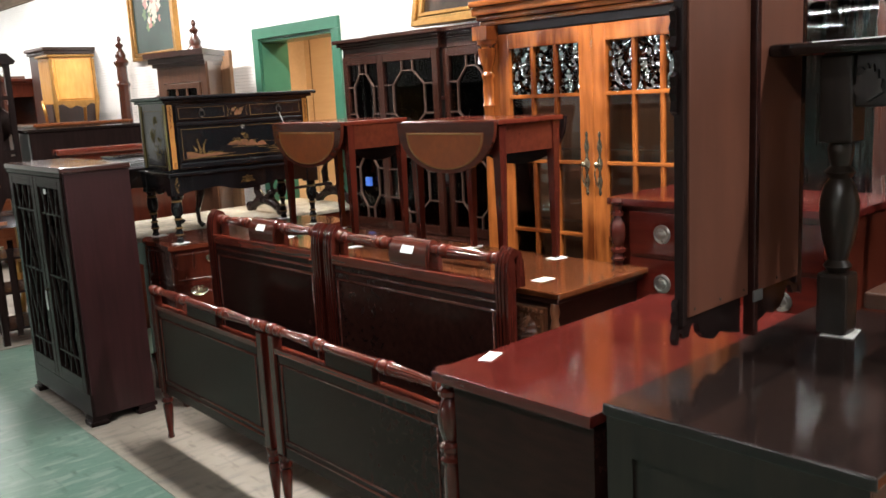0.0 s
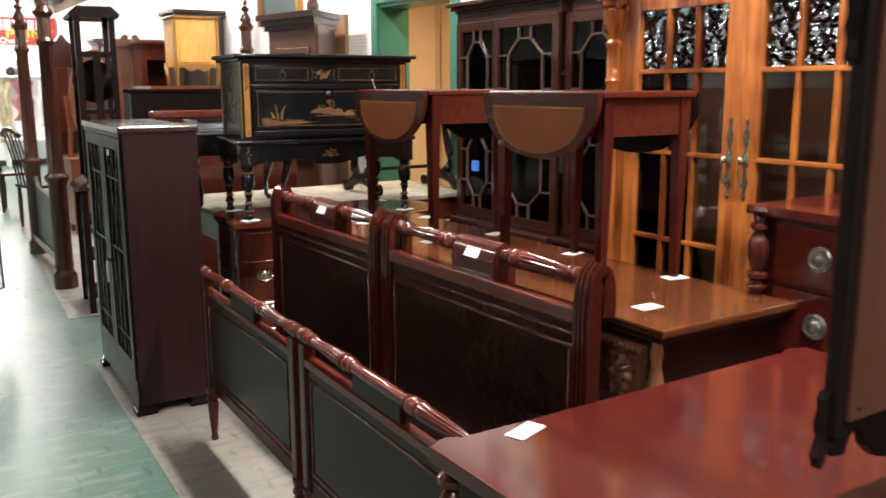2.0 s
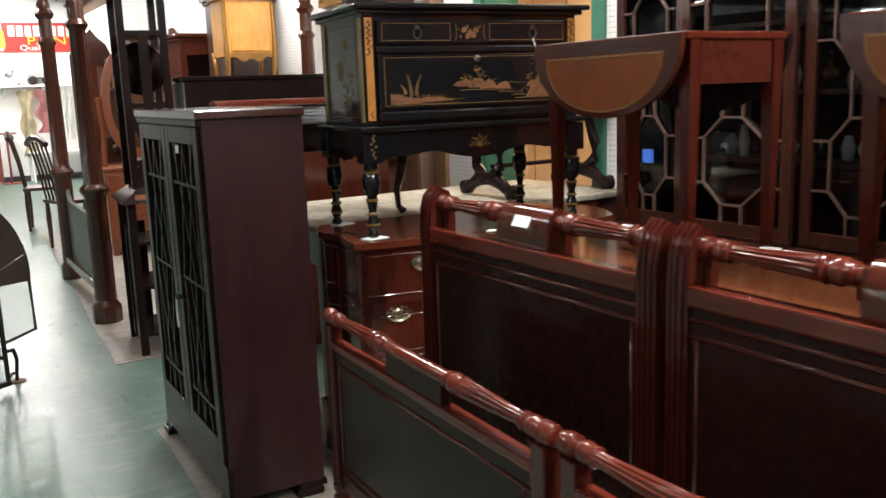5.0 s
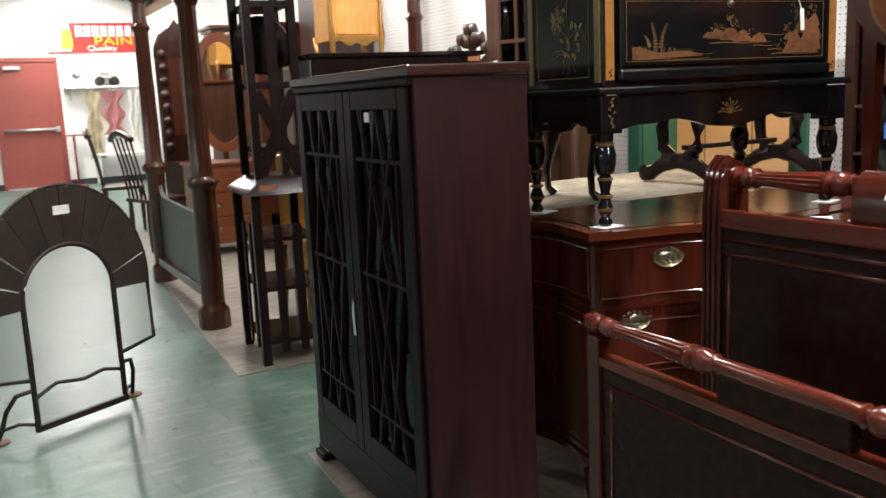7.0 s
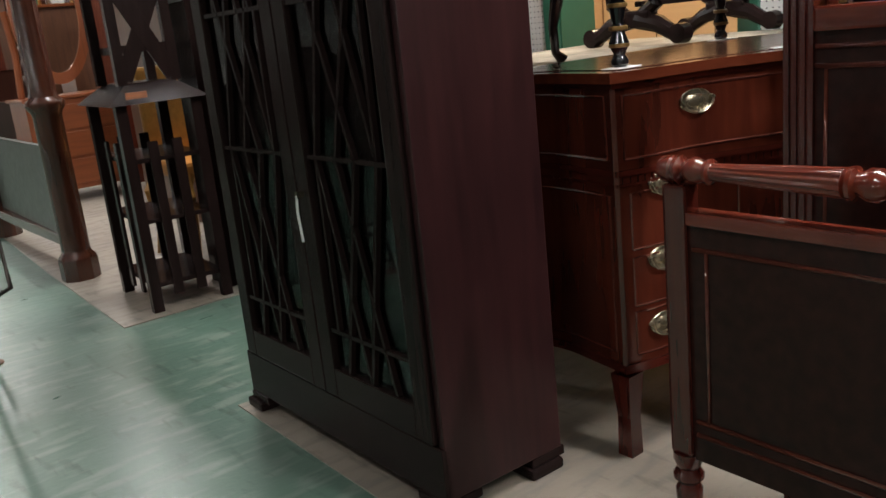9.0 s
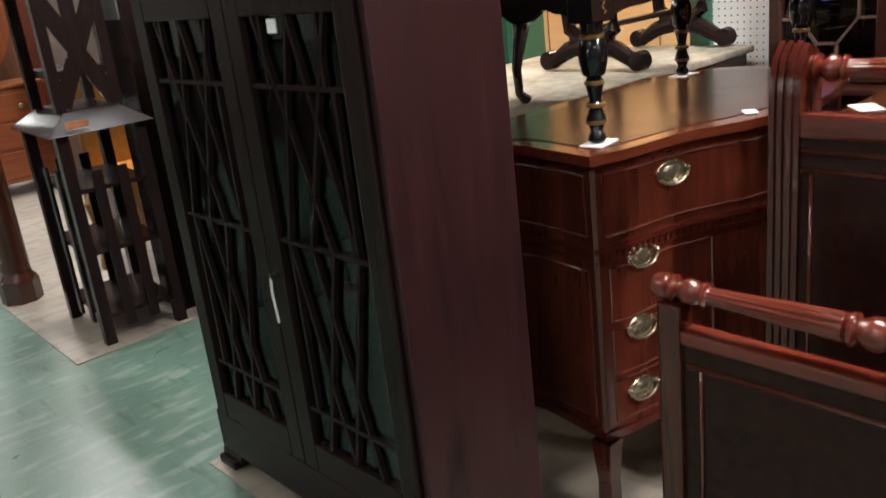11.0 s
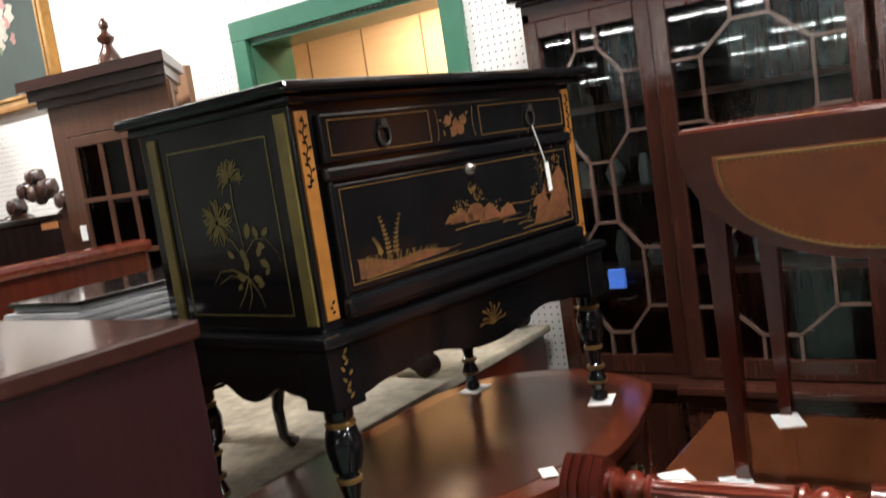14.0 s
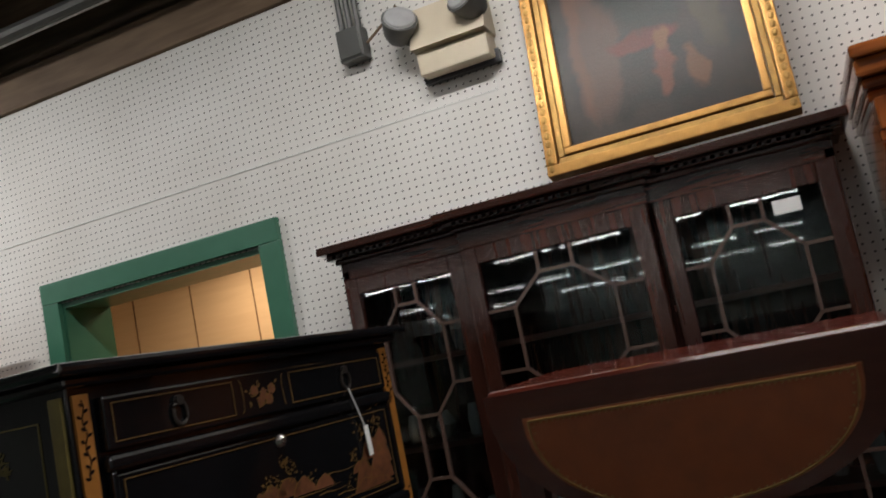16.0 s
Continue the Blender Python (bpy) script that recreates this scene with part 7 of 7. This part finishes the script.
tall_case("wardrobe", "tall dark wardrobe with moulded cornice behind the gilt cabinet", "wardrobe", pose(4.1, 10.0, 0), 0.46, 0.5, 2.2, DARK_WALNUT)
tall_case("china_cabinet", "red-brown china cabinet with glazed doors", "china cabinet", pose(3.95, 10.9, 0), 0.6, 0.4, 1.93, MAHOG_FACE, 0.04, True)
tall_case("glazed_bookcase", "carved dark bookcase with glazed doors", "bookcase", pose(3.75, 12.0, 0), 0.7, 0.4, 2.0, WALNUT, 0.05, True)

# pediment cabinet, mirror dresser, hall stand and chair further along the aisle
ped = thing("pediment_secretary", "walnut secretary with a broken scroll pediment", "secretary", pose(3.72, 11.3, 0))
part("case", B((0, 0.45, 0, 0.4, 0, 1.92), bevel=0.005), WALNUT, ped)
for s in (0, 1):
    bm = bmesh.new()
    pts = [(0.0, 0.0), (0.2, 0.0), (0.2, 0.12), (0.16, 0.13), (0.12, 0.08), (0.06, 0.05), (0.0, 0.04)]
    prism(bm, [((0.45 - x) if s else x, 1.92 + z) for x, z in pts], 0.05, OUT @ pose(0, 0, -0.02))
    part("scroll_pediment", bm, WALNUT, ped)

md = thing("mirror_dresser", "orange oak dresser with a tall arched swing mirror", "dresser", pose(3.0, 10.5, 0))
part("body", B((0.1, 0.75, 0, 0.42, 0.1, 0.76), bevel=0.006), PINE_DARK, md)
part("top", B((0.08, 0.77, -0.02, 0.44, 0.76, 0.785), bevel=0.006), PINE_DARK, md)
for x in (0.14, 0.71):
    for y in (0.05, 0.37):
        part("leg", B((x - 0.03, x + 0.03, y - 0.03, y + 0.03, 0.004, 0.1), bevel=0.006), PINE_DARK, md)
for k in range(3):
    d = part("drawer", B((0.13, 0.72, -0.012, 0, 0.14 + k * 0.2, 0.32 + k * 0.2), bevel=0.004), PINE_DARK, md)
    for x in (0.28, 0.57):
        bm = bmesh.new()
        lathe(bm, [(0.015, 0), (0.02, 0.012), (0.01, 0.02)], 10, pose(x, -0.012, 0.23 + k * 0.2, 90))
        part("knob", bm, BRASS, d)
ring = [(0.43 + 0.27 * math.cos(a), 1.36 + 0.5 * math.sin(a)) for a in [2 * math.pi * i / 40 for i in range(40)]]
inner = [(0.43 + 0.2 * math.cos(a), 1.36 + 0.42 * math.sin(a)) for a in [2 * math.pi * i / 40 for i in range(40)]]
bm = bmesh.new()
for face_y in (0.14, 0.17):
    o_ = [bm.verts.new((x, face_y, z)) for x, z in ring]
    i_ = [bm.verts.new((x, face_y, z)) for x, z in inner]
    if face_y == 0.14:
        fo, fi = o_, i_
    for k in range(40):
        bm.faces.new((o_[k], o_[(k + 1) % 40], i_[(k + 1) % 40], i_[k]))
for k in range(40):
    bm.faces.new((fo[k], fo[(k + 1) % 40], o_[(k + 1) % 40], o_[k]))
    bm.faces.new((fi[k], fi[(k + 1) % 40], i_[(k + 1) % 40], i_[k]))
part("mirror_frame", bm, PINE_DARK, md, "oval orange wood frame")
bm = bmesh.new()
prism(bm, inner, 0.006, OUT @ pose(0, 0, 0.15))
part("mirror_glass", bm, MIRROR, md)
for x in (0.14, 0.72):
    bm = bmesh.new()
    tube(bm, [(x, 0.2, 0.785), (x + (0.02 if x < 0.4 else -0.02), 0.2, 1.1), (x, 0.2, 1.4)], 0.025, 8)
    part("mirror_arm", bm, PINE_DARK, md)

ht = thing("hall_stand", "tall dark carved hall stand with narrow mirror", "hall stand", pose(3.1, 11.55, 0, 0, 0, 20))
bm = bmesh.new()
prism(bm, [(0, 0.0), (0.42, 0), (0.42, 1.8), (0.36, 1.92), (0.28, 1.98), (0.21, 2.06), (0.14, 1.98), (0.06, 1.92), (0, 1.8)], 0.05, OUT)
part("back_board", bm, DARK_WALNUT, ht)
part("seat_box", B((0.0, 0.42, -0.3, 0, 0, 0.76), bevel=0.006), DARK_WALNUT, ht)
part("mirror_glass", B((0.11, 0.31, -0.006, 0.0, 1.0, 1.7)), MIRROR, ht)
for i in range(8):
    for x in (0.055, 0.365):
        bm = bmesh.new()
        lathe(bm, [(0.045, 0), (0.04, 0.015), (0.02, 0.028), (0.008, 0.03)], 15, pose(x, 0, 0.9 + i * 0.12, 90), (0.01, 0.03, 5, 0.25))
        part("carved_boss", bm, DARK_WALNUT, ht)


def spindle_chair(m, label):
    c = thing("side_chair", label, "chair", m, "chairs along the aisle")
    part("seat", B((-0.21, 0.21, -0.2, 0.22, 0.44, 0.475), bevel=0.01), DARK_WALNUT, c)
    for x in (-0.18, 0.18):
        for y in (-0.17, 0.19):
            bm = bmesh.new()
            lathe(bm, [(0.014, 0.003), (0.02, 0.1), (0.024, 0.3), (0.018, 0.44)], 10, pose(x, y, 0))
            part("leg", bm, DARK_WALNUT, c)
    for i in range(5):
        bm = bmesh.new()
        x = -0.16 + i * 0.08
        tube(bm, [(x, 0.2, 0.475), (x * 1.05, 0.24, 0.75), (x * 1.1, 0.3, 1.02)], 0.01, 7)
        part("back_spindle", bm, DARK_WALNUT, c)
    bm = bmesh.new()
    tube(bm, [(-0.21, 0.3, 1.0), (-0.1, 0.315, 1.05), (0, 0.32, 1.06), (0.1, 0.315, 1.05), (0.21, 0.3, 1.0)], 0.028, 8)
    part("crest_rail", bm, DARK_WALNUT, c)
    for z in (0.16, 0.24):
        bm = bmesh.new()
        tube(bm, [(-0.18, -0.17, z), (0.18, -0.17, z)], 0.009, 6)
        part("stretcher", bm, DARK_WALNUT, c)
    return c


spindle_chair(pose(2.95, 11.3, 0, 0, 0, 105), "dark spindle-back chair beside the aisle")
spindle_chair(pose(2.9, 12.9, 0, 0, 0, 80), "dark spindle-back chair beside the aisle")
gs = thing("gilt_settee_leg", "gilded carved chair behind the slatted stand", "chair", pose(3.05, 7.75, 0))
part("seat", B((0, 0.5, 0, 0.5, 0.42, 0.5), bevel=0.02), ORANGE_GOLD, gs)
for x in (0.03, 0.47):
    for y in (0.03, 0.47):
        bm = bmesh.new()
        tube(bm, [(x, y, 0.44), (x - 0.04, y - 0.03, 0.34), (x - 0.02, y - 0.01, 0.15), (x - 0.05, y - 0.04, 0.01)], [0.035, 0.04, 0.02, 0.025], 9)
        part("leg", bm, GILT, gs)
part("back", B((0.02, 0.48, 0.46, 0.5, 0.5, 0.95), bevel=0.015), GILT, gs)

# ---- end wall: red door, sign, shelf with toys ----
rd = tagged(part("door_1", B((2.06, 2.985, 19.655, 19.695, 0.02, 2.12), bevel=0.004), RED_DOOR), "red steel exit door with a push bar", "door", kind="structure")
part("door_frame", B((2.0, 2.06, 19.64, 19.699, 0, 2.2), (2.985, 3.045, 19.64, 19.699, 0, 2.2), (2.06, 2.985, 19.64, 19.699, 2.125, 2.2)), RED_DOOR, rd)
bm = bmesh.new()
tube(bm, [(2.1, 19.6, 0.99), (2.95, 19.6, 0.99)], 0.028, 8)
part("push_bar", bm, STEEL, rd, "steel push bar")
part("bar_end", B((2.9, 2.97, 19.58, 19.655, 0.94, 1.04), bevel=0.006), STEEL, rd)
part("door_closer", B((2.2, 2.45, 19.6, 19.655, 2.0, 2.06), bevel=0.006), STEEL, rd)
part("sill", B((2.06, 3.0, 19.5, 19.699, 0, 0.02)), STEEL, rd)
setting("baseboard", B((3.046, 4.57, 19.67, 19.699, 0, 0.1), (-5.99, 1.999, 19.67, 19.699, 0, 0.1)), DARKBAND, "dark rubber baseboard", "baseboard")
sg = thing("paint_sign", "red enamel shop sign advertising paint above a shelf", "sign", pose(2.93, 19.69, 2.27, 4))
part("board", B((0, 1.62, -0.02, 0, 0, 0.5), bevel=0.004), SIGN_RED, sg)
part("white_end", B((0.0, 0.36, -0.023, -0.02, 0.02, 0.48)), PAPER, sg)
bm = bmesh.new()
lathe(bm, [(0.09, 0), (0.1, 0.1), (0.085, 0.28), (0.05, 0.33), (0.02, 0.34)], 14, pose(0.3, -0.022, 0.06) @ Matrix.Diagonal((1, 0.05, 1, 1)))
part("yellow_figure", bm, SIGN_YELLOW, sg)
for i in range(8):
    w = 0.1
    part("brand_bar", B((0.46 + i * 0.135, 0.46 + i * 0.135 + w, -0.024, -0.02, 0.27, 0.45)), PAPER, sg)


def lettering(body, size, m, mat, parent):
    cu = bpy.data.curves.new("lettering", "FONT")
    cu.body, cu.size, cu.extrude = body, size, 0.002
    cu.materials.append(mat)
    ob = new("lettering", cu)
    ob.parent = parent
    ob.matrix_basis = m
    return ob


lettering("PAINT", 0.2, pose(0.74, -0.024, 0.125, 90) @ Matrix.Diagonal((1.5, 1, 1, 1)), SIGN_YELLOW, sg)
lettering("Quality", 0.13, pose(0.62, -0.024, 0.03, 90) @ Matrix.Diagonal((1.3, 1, 1, 1)), PAPER, sg)
sh = thing("wall_shelf", "long white wall shelf on the end wall", "shelf", pose(3.1, 19.45, 1.66))
part("board", B((0, 1.45, 0, 0.245, 0, 0.03), bevel=0.004), WHITE, sh)
for x in (0.1, 0.7, 1.35):
    bm = bmesh.new()
    prism(bm, [(0.245, 0), (0.245, -0.2), (0.05, 0)], 0.02, Matrix(((0, 0, 1, x), (1, 0, 0, 0), (0, 1, 0, 0), (0, 0, 0, 1))))
    part("bracket", bm, WHITE, sh)
tk = thing("toy_truck", "toy truck with oversized black wheels on the shelf", "toy", pose(3.62, 19.57, 1.692))
part("body", B((0, 0.36, -0.07, 0.07, 0.12, 0.2), bevel=0.01), STEEL, tk)
part("cab", B((0.08, 0.24, -0.06, 0.06, 0.2, 0.28), bevel=0.02), GREYGLASS, tk)
for x in (0.06, 0.3):
    for y in (-0.09, 0.09):
        bm = bmesh.new()
        lathe(bm, [(0.04, -0.03), (0.075, -0.025), (0.075, 0.025), (0.04, 0.03)], 16, pose(x, y, 0.078, 90))
        part("wheel", bm, IRON, tk)
pt = thing("plush_toy", "pile of white and grey plush toys on the shelf", "toy", pose(3.2, 19.57, 1.692))
for (x, z, r) in ((0.06, 0.07, 0.07), (0.18, 0.08, 0.08), (0.12, 0.19, 0.07), (0.25, 0.15, 0.06), (0.05, 0.24, 0.05), (0.3, 0.05, 0.05), (0.18, 0.28, 0.05)):
    bm = bmesh.new()
    bmesh.ops.create_icosphere(bm, subdivisions=3, radius=r)
    for v in bm.verts:
        v.co *= 1 + 0.16 * noise.noise(v.co * 25)
        v.co += Vector((x, 0, z))
    part("plush_body", bm, random.choice((PAPER, FUR_GREY, PAPER)), pt)
for (x, z0, z1, w, mat, lab, nm) in ((3.52, 0.45, 1.6, 0.2, FUR_CREAM, "cream and black fur pelt hanging from the shelf", "fur_pelt"), (3.85, 0.85, 1.6, 0.3, PINK_CLOTH, "pink knitted cloth hanging from the shelf", "hanging_cloth"), (4.2, 0.7, 1.6, 0.16, WHITE, "white cloth hanging from the shelf", "hanging_cloth")):
    bm = bmesh.new()
    n_ = 14
    grid = [[bm.verts.new((x + (u / 6 - 0.5) * w * (1 + 0.35 * math.sin(v * 0.9 + 1)), 19.5 + 0.03 * math.sin(u * 1.9 + v * 0.4) + 0.02 * noise.noise(Vector((u, v, x))), z1 - (z1 - z0) * v / n_)) for u in range(7)] for v in range(n_ + 1)]
    for v in range(n_):
        for u in range(6):
            bm.faces.new((grid[v][u], grid[v][u + 1], grid[v + 1][u + 1], grid[v + 1][u])).smooth = True
    bmesh.ops.solidify(bm, geom=bm.faces[:], thickness=0.02)
    hang = tagged(part(nm, bm, mat), lab, "pelt" if nm == "fur_pelt" else "cloth")
    part("hook", B((x - 0.008, x + 0.008, 19.49, 19.52, z1 - 0.02, 1.662)), STEEL, hang)
rs = thing("red_stand", "slim red metal stand against the end wall", "stand", pose(3.14, 19.35, 0))
bm = bmesh.new()
tube(bm, [(0, 0, 0.02), (0, 0, 0.86)], 0.02, 8)
part("pole", bm, RED_DOOR, rs)
part("top_plate", B((-0.15, 0.15, -0.12, 0.12, 0.86, 0.885), bevel=0.005), RED_DOOR, rs)
part("base_plate", B((-0.14, 0.14, -0.14, 0.14, 0.002, 0.022), bevel=0.004), RED_DOOR, rs)
wt = thing("white_table", "grey-white side table below the hanging cloths", "table", pose(3.45, 19.1, 0))
part("tabletop", B((0, 1.0, 0, 0.5, 0.5, 0.53), bevel=0.004), WHITE, wt)
for x in (0.04, 0.96):
    for y in (0.04, 0.46):
        part("leg", B((x - 0.02, x + 0.02, y - 0.02, y + 0.02, 0.003, 0.5)), WHITE, wt)
lc = tall_case("dark_cupboard", "low dark brown cupboard beside the exit door", "cupboard", pose(1.35, 19.2, 0), 0.55, 0.4, 0.9, DARK_WALNUT, 0.02)
fp = framed_picture("small dark framed picture on the end wall", pose(1.75, 19.69, 1.2, 0, 0, 90), 0.35, 0.5, 0.04, CANVAS)


# ---- cabinets along the wall past the pine cabinet ----
tall_case("dark_china_cabinet", "dark mahogany glazed cabinet against the pegboard wall", "china cabinet", pose(4.08, 2.5, 0, 0, 0, -90), 1.05, 0.45, 2.0, DARK_MAHOG, 0.04, True)
ow = tall_case("pine_wardrobe", "orange pine glazed wardrobe against the wall", "wardrobe", pose(4.02, 1.38, 0, 0, 0, -90), 1.0, 0.5, 2.05, PINE, 0.04, True)
for x in (0.46, 0.54):
    bm = bmesh.new()
    lathe(bm, [(0.006, 0), (0.012, 0.012), (0.016, 0.022), (0.006, 0.03)], 12, pose(x, -0.01, 1.1, 90))
    part("brass_knob", bm, BRASS, ow)
rc = thing("red_armchair", "red mahogany armchair with scrolled arm, stacked behind the chest", "chair", pose(3.8, 1.72, 0))
bm = bmesh.new()
tube(bm, [(0, 0, 0.0), (0.0, 0.02, 0.45), (0, 0.06, 0.9), (0, 0.02, 1.2), (0, -0.06, 1.32), (0, -0.02, 1.45), (0, 0.05, 1.6), (0, 0.04, 1.75)], [0.03, 0.026, 0.022, 0.02, 0.026, 0.02, 0.02, 0.024], 10)
part("scrolled_upright", bm, MAHOG_Y, rc)
part("seat", B((0, 0.3, -0.4, 0.0, 0.42, 0.47), bevel=0.01), MAHOG_Y, rc)
for x, y in ((0.27, -0.03), (0.03, -0.37), (0.27, -0.37)):
    part("leg", B((x - 0.02, x + 0.02, y - 0.02, y + 0.02, 0.003, 0.42), bevel=0.004), MAHOG_Y, rc)
